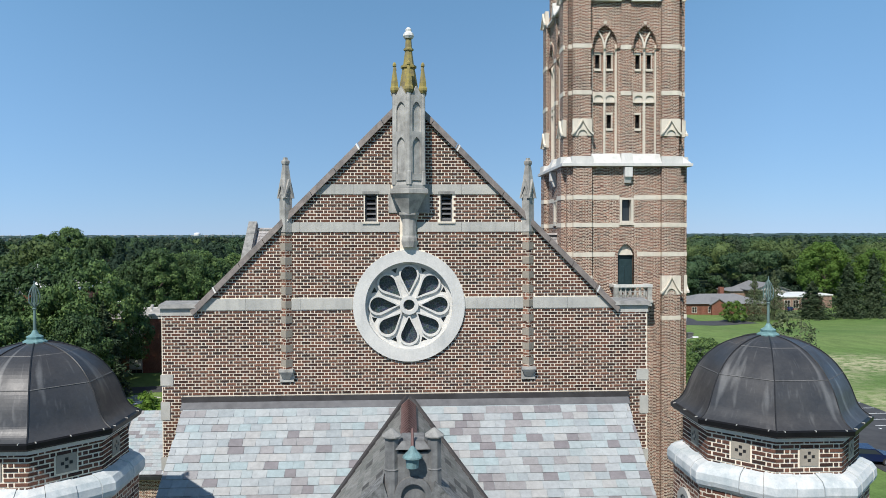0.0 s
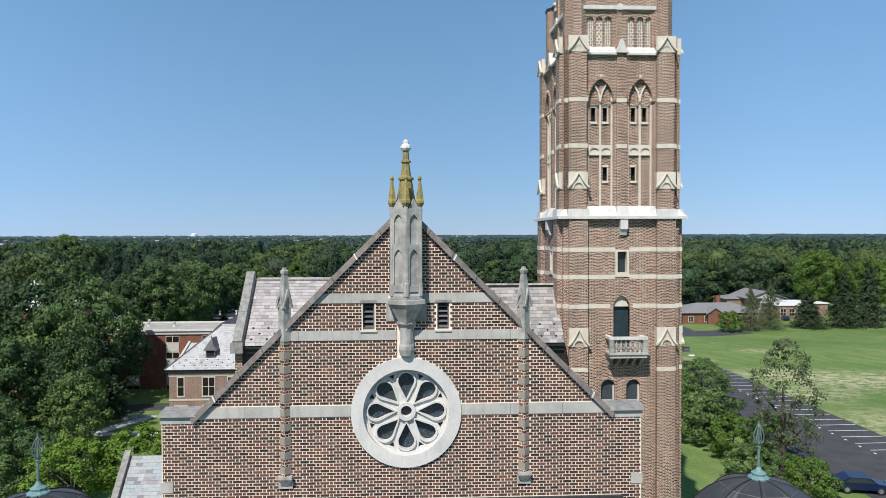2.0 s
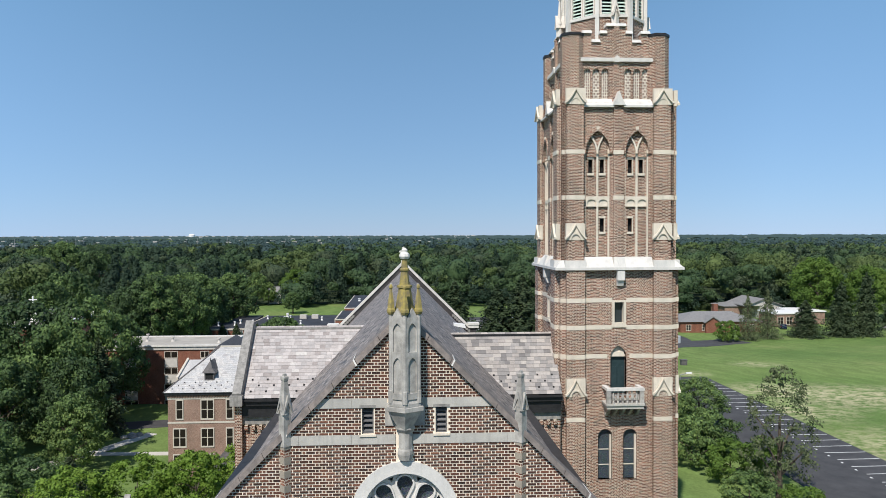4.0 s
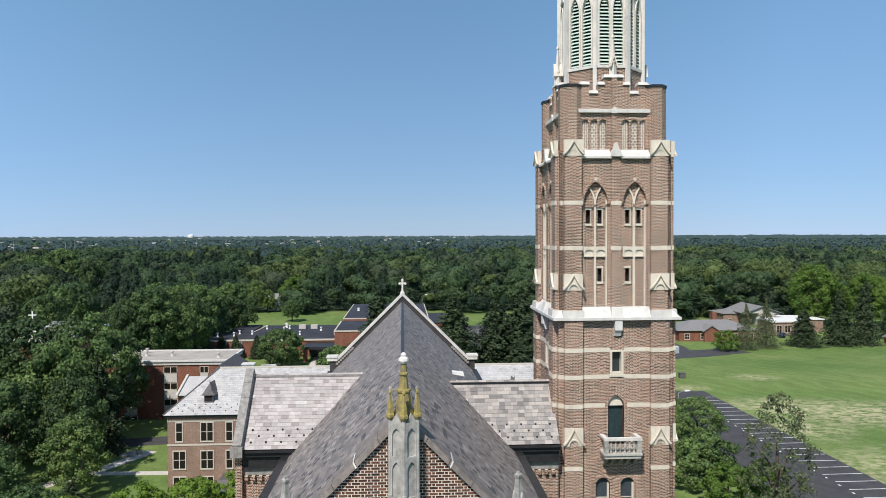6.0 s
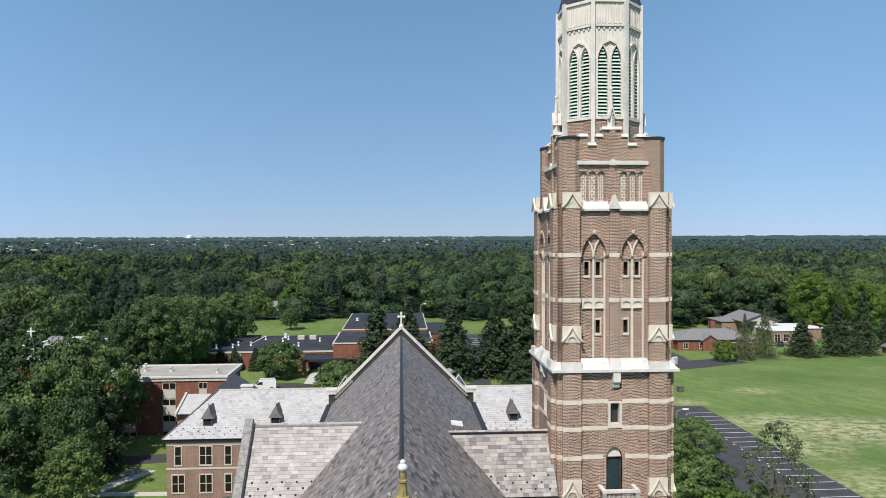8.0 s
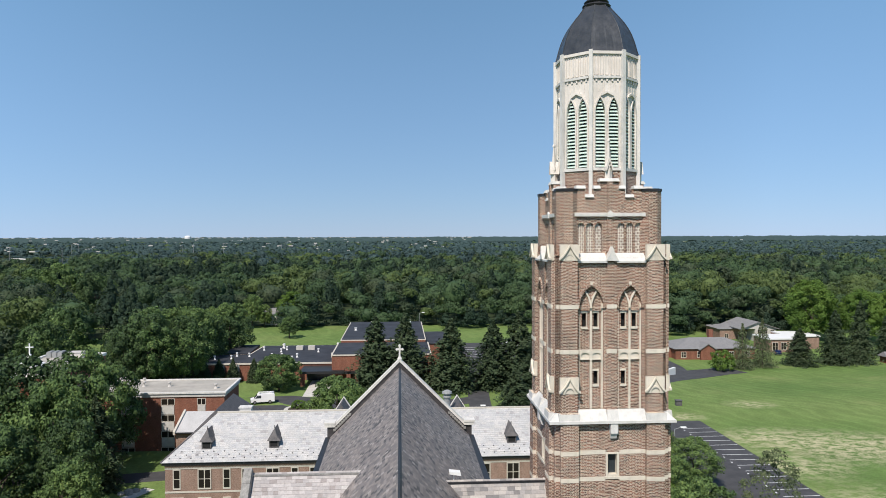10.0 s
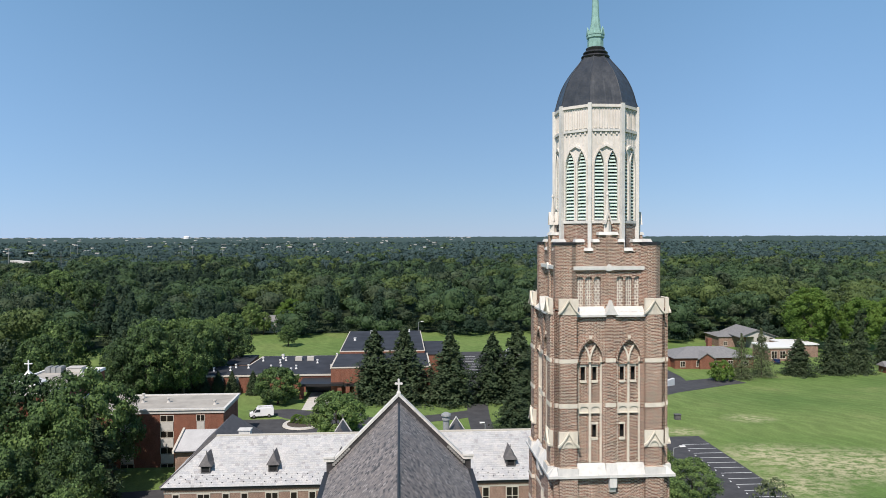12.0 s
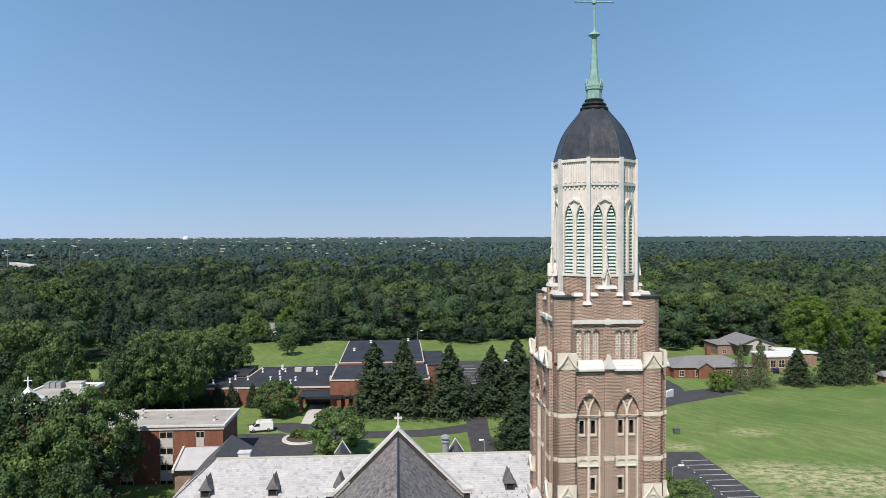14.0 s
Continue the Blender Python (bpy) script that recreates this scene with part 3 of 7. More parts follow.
part("rim_moulding", Shape().plate(circle(*ROSE, 1.1, 64), [circle(*ROSE, 1.0, 64)], FY + 0.1, FY + 0.3), M_LIME_WHITE, rose)


def petal(a, r_in, r_out, r_head, grow=0.0, n=12):
    """A drop-shaped outline pointing at the rose's hub, at angle a."""
    rc, rh = r_out - r_head, r_head + grow
    tip = r_in - grow * 1.4
    half = math.asin(min(0.95, rh / (rc - tip)))
    pts = [(tip, 0.0)]
    for i in range(n + 1):
        b = -(math.pi / 2 + half) + (math.pi + 2 * half) * i / n
        pts.append((rc + rh * math.cos(b), rh * math.sin(b)))
    return [(ROSE[0] + x * math.cos(a) - y * math.sin(a), ROSE[1] + x * math.sin(a) + y * math.cos(a)) for x, y in pts]


holes = [petal(math.pi / 4 * k, 0.29, 0.95, 0.2) for k in range(8)] + [circle(*ROSE, 0.13, 20)]
for k in range(8):
    a = math.pi / 4 * k + math.pi / 8
    holes.append([(ROSE[0] + r * math.cos(a + d), ROSE[1] + r * math.sin(a + d)) for r, d in ((0.84, 0.0), (0.955, -0.085), (0.965, 0.085))][::-1][::-1])
part("tracery", Shape().plate(circle(*ROSE, 1.02, 64), holes, FY + 0.14, FY + 0.24), M_LIME_WHITE, rose)
for k in range(8):
    a = math.pi / 4 * k
    part("petal_rib", Shape().plate(petal(a, 0.29, 0.95, 0.2, 0.045), [petal(a, 0.29, 0.95, 0.2, 0.0)], FY + 0.08, FY + 0.15), M_LIME_WHITE, rose)
part("hub_ring", Shape().plate(circle(*ROSE, 0.23, 28), [circle(*ROSE, 0.14, 28)], FY + 0.05, FY + 0.15), M_LIME_WHITE, rose)
part("leaded_glass", Shape().plate(circle(*ROSE, 1.06, 48), (), FY + 0.26, FY + 0.28), M_ROSEGLASS, rose, "dark leaded glass")

# small louvred openings
for a, b, c, d in LOUVRES:
    lv = part("louvre_window", Shape().plate(rect(a - 0.02, b + 0.02, c - 0.02, d + 0.02), [rect(a + 0.03, b - 0.03, c + 0.025, d - 0.025)], FY + 0.06, FY + 0.14), M_LEADGREY, church)
    # black sheet painted as the shade behind the slats
    part("backing", Shape().box(a, b, FY + 0.3, FY + 0.32, c, d), M_VOID, lv)
    part("sill", Shape().box(a - 0.06, b + 0.06, FY - 0.06, FY + 0.1, c - 0.05, c - 0.004), M_LIME_PALE, lv)
    part("lintel", Shape().box(a - 0.06, b + 0.06, FY - 0.03, FY + 0.1, d + 0.004, d + 0.07), M_COPING, lv)
    for i in range(5):
        z = c + 0.04 + i * 0.125
        part("slat", Shape().hexa([(a + 0.03, FY + 0.08, z), (b - 0.03, FY + 0.08, z), (b - 0.03, FY + 0.22, z + 0.07), (a + 0.03, FY + 0.22, z + 0.07)], [(a + 0.03, FY + 0.08, z + 0.02), (b - 0.03, FY + 0.08, z + 0.02), (b - 0.03, FY + 0.22, z + 0.09), (a + 0.03, FY + 0.22, z + 0.09)]), M_LEADGREY, lv)

# corner quoins low on the front
for sx in (-1, 1):
    for z, w, h in ((16.42, 0.3, 0.26), (15.59, 0.22, 0.44), (14.4, 0.3, 0.3)):
        x0, x1 = sorted((sx * 5.93, sx * (5.93 - w)))
        part("quoin", Shape().box(x0, x1, FY - 0.02, FY + 0.2, z, z + h), M_LIME, front_wall)

# ---- nave ----
NY0, NY1, RIDGE, EAVE, EX = 18.0, 57.7, 22.55, 16.9, 5.65
for sx in (-1, 1):
    x0, x1 = sorted((sx * 5.3, sx * 5.88))
    part("side_wall", Shape().box(x0, x1, 18.0, 57.6, 0, 16.8), M_BRICK, church)
    deck = Shape().add([(0, NY0, RIDGE - 0.02), (sx * EX, NY0, EAVE - 0.02), (sx * EX, NY1, EAVE - 0.02), (0, NY1, RIDGE - 0.02), (0, NY0, RIDGE - 0.2), (sx * EX, NY0, EAVE - 0.2), (sx * EX, NY1, EAVE - 0.2), (0, NY1, RIDGE - 0.2)],
                       [(0, 1, 2, 3), (7, 6, 5, 4), (0, 4, 5, 1), (1, 5, 6, 2), (2, 6, 7, 3), (3, 7, 4, 0)])
    roof = part("nave_roof", deck, M_SLATE_NAVE, church, "steep roof of dark grey slates")
    up = Vector((-sx * EX, 0, RIDGE - EAVE))
    at, along = ((-EX, NY1, EAVE), (0, -1, 0)) if sx < 0 else ((EX, NY0, EAVE), (0, 1, 0))
    s = Shape()
    for p in slates(at, along, up, int(up.length / 0.21), 0.3, 0.21, lambda v: (0, NY1 - NY0), rng=random.Random(7 + sx)):
        s.add(p, SLATE_FACES)
    part("slate_courses", s, M_SLATE_NAVE, roof, kind="stuff")
    x0, x1 = sorted((sx * 5.55, sx * 6.05))
    part("eave_gutter", Shape().box(x0, x1, NY0, NY1, 16.7, 16.92), M_DARKMETAL, church)
part("ridge_cap", Shape().rings([[(-0.085, y, RIDGE - 0.05), (0, y, RIDGE + 0.05), (0.085, y, RIDGE - 0.05)] for y in (NY0, NY1)]), M_DARKMETAL, church, "dark metal ridge cap")
# rear gable
rw = Shape().plate([(-5.9, 0), (5.9, 0), (5.9, 17.9), (5.3, 17.9), (0, 23.0), (-5.3, 17.9), (-5.9, 17.9)], (), 57.7, 58.2)
rear = part("rear_gable", rw, M_FLASH, church)
for sx in (-1, 1):
    n = 8
    for i in range(n):
        a, b = Vector((sx * 5.35, 0, 17.75)), Vector((0, 0, 23.05))
        p0, p1 = a.lerp(b, i / n + 0.001), a.lerp(b, (i + 1) / n - 0.001)
        ring = lambda p: [(p.x, 57.6, p.z - 0.05), (p.x, 57.6, p.z + 0.2), (p.x, 58.3, p.z + 0.2), (p.x, 58.3, p.z - 0.05)]
        part("coping_stone", Shape().rings([ring(p0), ring(p1)] if sx < 0 else [ring(p1), ring(p0)]), M_LIME_WHITE, rear)
    x0, x1 = sorted((sx * 5.3, sx * 6.1))
    part("kneeler", Shape().box(x0, x1, 57.55, 58.35, 17.75, 18.0).box(x0 - 0.05, x1 + 0.05, 57.5, 58.4, 18.0, 18.15), M_LIME_WHITE, rear)
    for i in range(9):
        p = Vector((sx * 5.3, 0, 17.6)).lerp(Vector((sx * 3.9, 0, 19.0)), i / 9)
        part("step", Shape().box(p.x - 0.1, p.x + 0.1, 57.5, 57.62, p.z - 0.16, p.z + 0.02), M_COPING, rear)
cz = 23.1
s = Shape().lathe(0, 57.95, [(0.2, cz), (0.2, cz + 0.12), (0.09, cz + 0.3), (0.07, cz + 0.62)], 8, 22.5)
s.plate([(-0.07, cz + 0.55), (0.07, cz + 0.55), (0.07, cz + 0.82), (0.27, cz + 0.78), (0.34, cz + 0.88), (0.27, cz + 0.98), (0.07, cz + 0.95), (0.1, cz + 1.22), (0, cz + 1.3), (-0.1, cz + 1.22), (-0.07, cz + 0.95), (-0.27, cz + 0.98), (-0.34, cz + 0.88), (-0.27, cz + 0.78), (-0.07, cz + 0.82)], (), 57.88, 58.02)
part("stone_cross", s, M_LIME_WHITE, rear, "white stone cross on the rear gable")

# ---- transepts ----
TY, TZ, TE0, TE1, TEZ = 38.4, 20.3, 35.3, 41.5, 17.25


def transept(x0, x1, TY, TZ, material, label):
    """A short cross wing: walls, two slopes of slates, cornice and gutter."""
    t = part("transept", Shape().box(x0, x1, TE0 + 0.35, TE1 - 0.35, 0, TEZ - 0.5), M_BRICK, church, label)
    part("cornice", Shape().box(x0, x1, TE0 + 0.1, TE0 + 0.4, TEZ - 0.95, TEZ - 0.35).box(x0, x1, TE0 - 0.05, TE0 + 0.4, TEZ - 0.35, TEZ - 0.12), M_DARKMETAL, t)
    part("gutter", Shape().box(x0, x1, TE0 - 0.18, TE0 + 0.3, TEZ - 0.12, TEZ - 0.03), M_DARKMETAL, t)
    part("stone_frieze", Shape().box(x0, x1, TE0 + 0.28, TE0 + 0.4, TEZ - 1.35, TEZ - 0.97), M_COPING, t)
    for i in range(int((x1 - x0) / 0.35)):
        x = x0 + 0.1 + i * 0.35
        part("dentil", Shape().box(x, x + 0.16, TE0 + 0.16, TE0 + 0.3, TEZ - 1.6, TEZ - 1.37), M_BRICK, t)
    part("deck", Shape().add([(x0, TE0, TEZ), (x1, TE0, TEZ), (x1, TY, TZ), (x0, TY, TZ), (x1, TE1, TEZ), (x0, TE1, TEZ), (x0, TY, TEZ - 0.3), (x1, TY, TEZ - 0.3)], [(0, 1, 2, 3), (3, 2, 4, 5), (0, 6, 7, 1), (6, 5, 4, 7), (1, 7, 4, 2), (0, 3, 5, 6)]), material, t)
    up = Vector((0, TY - TE0, TZ - TEZ))
    s = Shape()
    for p in slates((x0, TE0 - 0.03, TEZ + 0.01), (1, 0, 0), up, int(up.length / 0.215) + 1, 0.34, 0.215, lambda v: (0, x1 - x0), rng=random.Random(3)):
        s.add(p, SLATE_FACES)
    part("slate_courses", s, material, t, kind="stuff")
    g = Shape()
    for r, v in enumerate((0.35, 0.7, 1.05)):
        for i in range(int((x1 - x0) / 0.75)):
            c = Vector((x0 + 0.4 + i * 0.75 + (r % 2) * 0.35, TE0, TEZ)) + up.normalized() * v
            if c.x < x1 - 0.1:
                g.box(c.x - 0.04, c.x + 0.04, c.y - 0.05, c.y + 0.03, c.z + 0.02, c.z + 0.1)
    part("snow_guards", g, M_DARKMETAL, t, kind="stuff")
    part("ridge", Shape().box(x0, x1, TY - 0.12, TY + 0.12, TZ - 0.02, TZ + 0.07), M_COPING if x0 < 0 else M_DARKMETAL, t)
    return t


left_arm = transept(-8.0, -1.2, TY, TZ, M_SLATE_WING, "short transept with a pinkish grey slate roof")
M_SLATE_EAST = slate("mottled_slate", [(0, (0.33, 0.305, 0.285)), (0.25, (0.4, 0.37, 0.345)), (0.45, (0.25, 0.24, 0.232)), (0.65, (0.31, 0.295, 0.285)), (0.8, (0.18, 0.172, 0.17)), (0.93, (0.43, 0.4, 0.37))])
transept(1.2, 7.98, 37.5, 19.95, M_SLATE_EAST, "short transept between nave and tower with grey slate roof")
s = Shape().plate([(-TE1 + 0.2, 0), (-TE0 - 0.05, 0), (-TE0 - 0.05, TEZ + 0.1), (-TY, TZ + 0.25), (-TE1 + 0.2, TEZ + 0.1)], (), 0, 0.35, Matrix.Translation((-8.35, 0, 0)) @ pose(0, 0, 0, 0, 0, -90))
end = part("gable_end", s, M_BRICK, left_arm)
for i in range(5):
    a, b = Vector((0, TE0 - 0.15, TEZ + 0.12)), Vector((0, TY, TZ + 0.3))
    p0, p1 = a.lerp(b, i / 5 + 0.002), a.lerp(b, (i + 1) / 5 - 0.002)
    part("coping_stone", Shape().rings([[(-8.45, p.y, p.z - 0.05), (-7.92, p.y, p.z - 0.05), (-7.97, p.y - 0.1, p.z + 0.18), (-8.4, p.y - 0.1, p.z + 0.18)] for p in (p0, p1)]), M_COPING, end)
part("kneeler", Shape().box(-8.5, -7.9, TE0 - 0.35, TE0 + 0.25, TEZ - 0.3, TEZ + 0.2), M_COPING, end)

# ---- entrance range in front ----
EYB, EZT, SLOPE = 17.22, 15.965, 1.5 / 1.9
entrance = thing("entrance_range", "low brick entrance range with pale slate roof", "entrance", (0, 14, 0))
y_low = 12.6
z_low = EZT - (EYB - y_low) * SLOPE
part("wall", Shape().box(-5.1, 5.1, y_low + 0.3, EYB, 0, z_low - 0.1), M_BRICK, entrance)
part("flashing", Shape().box(-5.42, 5.42, FY - 0.1, FY - 0.015, EZT, 16.15), M_FLASH, entrance, "dark lead flashing")
part("apron", Shape().hexa([(-5.4, FY - 0.27, EZT - 0.09), (5.4, FY - 0.27, EZT - 0.09), (5.4, FY - 0.1, EZT - 0.05), (-5.4, FY - 0.1, EZT - 0.05)], [(-5.4, FY - 0.27, EZT - 0.06), (5.4, FY - 0.27, EZT - 0.06), (5.4, FY - 0.1, EZT + 0.06), (-5.4, FY - 0.1, EZT + 0.06)]), M_LEADGREY, entrance, "grey lead apron strip")
slope_roof = part("lean_to_roof", Shape().hexa([(-5.33, y_low, z_low - 0.2), (5.33, y_low, z_low - 0.2), (5.33, EYB, EZT - 0.2), (-5.33, EYB, EZT - 0.2)], [(-5.33, y_low, z_low), (5.33, y_low, z_low), (5.33, EYB, EZT), (-5.33, EYB, EZT)]), M_SLATE_FRONT, entrance, "pale grey slate lean-to roof with mauve slates")
up = Vector((0, EYB - y_low, EZT - z_low))
lean = [p for p in slates((-5.35, y_low, z_low), (1, 0, 0), up, int(up.length / 0.205), 0.31, 0.205, lambda v: (0, 10.7), rng=random.Random(11))]
lean.sort(key=lambda p: abs(p[0].x + 1.6) > 2.6 or p[0].z < 13.6)
s = Shape()
for p in lean[300:]:
    s.add(p, SLATE_FACES)
part("slate_courses", s, M_SLATE_FRONT, slope_roof, kind="stuff")

# porch gable with its posts and copper cap
porch = thing("porch_gable", "steep weathered stone porch gable with two capped posts", "porch gable", (0, 12, 0))
PZ = 16.12
for sx in (-1, 1):
    s = Shape().add([(0, 17.15, PZ), (0, 12.0, PZ), (sx * 3.2, 12.0, PZ - 3.4), (sx * 3.2, 17.15, PZ - 3.4), (0, 17.15, PZ - 0.12), (0, 12.0, PZ - 0.12), (sx * 3.2, 12.0, PZ - 3.52), (sx * 3.2, 17.15, PZ - 3.52)], [(0, 1, 2, 3), (7, 6, 5, 4), (1, 5, 6, 2), (0, 3, 7, 4)])
    pr = part("porch_roof", s, M_MOSSY, porch)
    up = Vector((-sx * 3.2, 0, 3.4))
    at, along = ((-3.2, 17.15, PZ - 3.4), (0, -1, 0)) if sx < 0 else ((3.2, 12.0, PZ - 3.4), (0, 1, 0))
    s = Shape()
    for p in slates(at, along, up, int(up.length / 0.2), 0.3, 0.2, lambda v: (0, 5.15), rng=random.Random(21 + sx)):
        s.add(p, SLATE_FACES)
    part("slate_courses", s, M_MOSSY, pr, kind="stuff")
    part("valley_flashing", Shape().tube((0.05 * sx, 17.1, PZ + 0.01), (sx * 2.9, 17.1 - 2.9 * 3.4 / 3.2 / SLOPE, PZ - 2.9 * 3.4 / 3.2 + 0.02), 0.06, 0.06, 6), M_FLASH, porch)
    # raking parapet and post
    for i in range(4):
        a, b = Vector((sx * 2.6, 0, 13.55)), Vector((sx * 0.3, 0, 15.85))
        p0, p1 = a.lerp(b, i / 4 + 0.003), a.lerp(b, (i + 1) / 4 - 0.003)
        ring = lambda p: [(p.x, 11.75, p.z - 0.3), (p.x + sx * 0.12, 11.72, p.z + 0.1), (p.x + sx * 0.12, 12.25, p.z + 0.1), (p.x, 12.22, p.z - 0.3)]
        part("coping_stone", Shape().rings([ring(p0), ring(p1)] if sx < 0 else [ring(p1), ring(p0)]), M_GRANITE, porch)
    px = sx * 0.355 + 0.07
    post = part("post", Shape().lathe(px, 11.88, [(0.125, 15.2), (0.125, 16.1), (0.135, 16.12), (0.122, 16.14), (0.122, 16.66)], 8, 22.5), M_POST, porch)
    part("cap", Shape().lathe(px, 11.88, [(0.12, 16.63), (0.17, 16.66), (0.17, 16.68), (0.09, 16.74), (0.03, 16.79)], 8, 22.5), M_COPING, post)
part("gable_wall", Shape().plate([(-2.7, 10), (2.7, 10), (2.7, 13.6), (0.1, 16.1), (-0.1, 16.1), (-2.7, 13.6)], (), 11.85, 12.2), M_BRICK, porch)
part("block", Shape().hexa([(-0.22, 11.75, 16.47), (0.36, 11.75, 16.47), (0.36, 12.3, 16.47), (-0.22, 12.3, 16.47)], [(-0.12, 11.85, 16.58), (0.26, 11.85, 16.58), (0.26, 12.3, 16.6), (-0.12, 12.3, 16.6)]).box(-0.2, 0.34, 11.82, 12.2, 15.4, 16.4), M_POST, porch)
part("arch", Shape().plate(rounded(-0.24, 0.38, 15.0, 15.7), [rounded(-0.13, 0.27, 15.0, 15.7)], 11.74, 11.84), M_POST, porch)
part("copper_hood", Shape().lathe(0.06, 11.68, [(0.105, 16.2), (0.11, 16.36), (0.165, 16.365), (0.16, 16.39), (0.09, 16.46), (0.04, 16.53), (0.02, 16.55)], 12, 0), M_TEAL, porch, "green copper hood")
part("finial_rod", Shape().tube((0.06, 11.72, 16.52), (0.06, 11.9, 16.78), 0.03, 0.02, 6), M_TILE, porch)
ridge = Shape()
for i in range(22):
    y = 12.4 + i * 0.2
    ridge.rings([[(-0.17, yy, PZ - 0.1), (0, yy - 0.12, PZ + 0.1 - dz), (0.17, yy, PZ - 0.1)] for yy, dz in ((y, 0.0), (y + 0.19, 0.03))])
part("ridge_tiles", ridge, M_TILE, porch, "dark red ridge tiles", kind="stuff")

# ---- domed turrets ----


def smooth_line(pts, n):
    """More points along a smooth curve through (radius, height) pairs."""
    out = []
    for i in range(len(pts) - 1):
        p0, p1, p2, p3 = (Vector(pts[min(max(j, 0), len(pts) - 1)]) for j in range(i - 1, i + 3))
        for k in range(n):
            u = k / n
            out.append(tuple(0.5 * (2 * p1 + (p2 - p0) * u + (2 * p0 - 5 * p1 + 4 * p2 - p3) * u * u + (3 * p1 - p0 - 3 * p2 + p3) * u ** 3)))
    return out + [tuple(pts[-1])]


def dome_turret(cx, cy, label):
    t = thing("domed_turret", label, "turret", (cx, cy, 0), "domed turrets beside the entrance")
    T = 22.5
    part("base", Shape().lathe(cx, cy, [(1.68, 0), (1.68, 15.9)], 8, T), M_BRICK, t)
    ledge = part("ledge", Shape().lathe(cx, cy, [(1.6, 15.84), (1.73, 15.88), (1.745, 16.0), (1.46, 16.1)], 8, T), M_COPING, t, "white limestone ledge with bluish weathering")
    for k in range(8):
        rr_ = [(1.68, 15.72), (1.76, 15.78), (1.79, 15.86), (1.78, 15.98), (1.71, 16.07), (1.44, 16.16)]
        def at(r, f):
            a, b = radians(T + 45 * k), radians(T + 45 * k + 45)
            return cx + r * (math.sin(a) * (1 - f) + math.sin(b) * f), cy - r * (math.cos(a) * (1 - f) + math.cos(b) * f)
        cuts = (0.0, 0.2 + 0.05 * (k % 3), 0.55 + 0.04 * (k % 2), 0.84, 1.0)
        for i, (f0, f1) in enumerate(zip(cuts, cuts[1:])):
            lift = 0.012 * ((i + k) % 2)
            s = Shape().rings([[(*at(r + lift, f), z + lift) for r, z in rr_] + [(*at(1.4, f), 15.86)] for f in (f0 + 0.003 * (i > 0), f1 - 0.003 * (i < 3))])
            part("ledge_stone", s, M_LEDGE, ledge)
    drum = part("drum", Shape().lathe(cx, cy, [(1.5, 16.1), (1.5, 16.69)], 8, T), M_MORTAR, t)
    part("frieze", Shape().lathe(cx, cy, [(1.56, 16.675), (1.575, 16.76)], 8, T), M_LIME_WHITE, t)
    part("gutter", Shape().lathe(cx, cy, [(1.56, 16.74), (1.69, 16.765), (1.735, 16.8), (1.74, 16.87), (1.68, 16.885)], 8, T), M_GUTTER, t)
    prof = [(1.7, 16.87), (1.58, 16.95), (1.49, 17.06), (1.43, 17.2), (1.36, 17.38), (1.24, 17.6), (1.06, 17.82), (0.82, 18.0), (0.52, 18.13), (0.2, 18.2), (0.1, 18.21)]
    prof = smooth_line(prof, 4)
    dome = part("dome", Shape().lathe(cx, cy, prof, 8, T), M_LEAD, t, "weathered dark lead dome with ribs")
    for k in range(8):
        a = radians(T + 45 * k)
        s = Shape()
        for (r0, z0), (r1, z1) in zip(prof[:-1], prof[1:]):
            s.tube((cx + r0 * math.sin(a), cy - r0 * math.cos(a), z0 + 0.005), (cx + r1 * math.sin(a), cy - r1 * math.cos(a), z1 + 0.005), 0.012, 0.012, 5)
        part("rib", s, M_DARKMETAL, dome)
        b = radians(T + 45 * k + 45)
        for rr, zz in ((1.243, 17.6), (0.7, 18.055)):
            p, q = (cx + rr * math.sin(a), cy - rr * math.cos(a), zz), (cx + rr * math.sin(b), cy - rr * math.cos(b), zz)
            part("seam", Shape().tube(p, q, 0.009, 0.009, 4), M_SEAM, dome)
        for f in (0.1, 0.5, 0.9):
            x, y = (cx + 1.715 * (math.sin(a) * (1 - f) + math.sin(b) * f), cy - 1.715 * (math.cos(a) * (1 - f) + math.cos(b) * f))
            part("gutter_clip", Shape().box(-0.006, 0.006, -0.022, 0.03, 16.862, 16.89, Matrix.Translation((x, y, 0)) @ pose(0, 0, 0, 0, 0, T + 45 * k + 22.5)), M_LIME, t)
    fin = part("finial", Shape().lathe(cx, cy, [(0.2, 18.18), (0.2, 18.22), (0.13, 18.26), (0.14, 18.3), (0.07, 18.34), (0.045, 18.38), (0.03, 18.41)], 10, 0), M_FINIAL, t, "green copper finial", smooth=False)
    part("rod", Shape().lathe(cx, cy, [(0.028, 18.4), (0.022, 18.75), (0.04, 18.77), (0.015, 18.8), (0.011, 19.25)], 8, 0), M_VERDI, fin)
    for k in range(4):
        m = Matrix.Translation((cx, cy, 0)) @ pose(0, 0, 0, 0, 0, 45 * k)
        pts = [(0.0, 18.78), (0.09, 18.88), (0.095, 19.0), (0.05, 19.12), (0.0, 19.2)]
        s = Shape()
        for sg in (-1, 1):
            for (x0, z0), (x1, z1) in zip(pts, pts[1:]):
                s.tube(m @ Vector((sg * x0, 0, z0)), m @ Vector((sg * x1, 0, z1)), 0.008, 0.008, 5)
        part("scroll", s, M_VERDI, fin)
    for k in range(8):
        m = Matrix.Translation((cx, cy, 0)) @ pose(0, 0, 0, 0, 0, 45 * k)
        fr = 1.5 * math.cos(math.pi / 8)
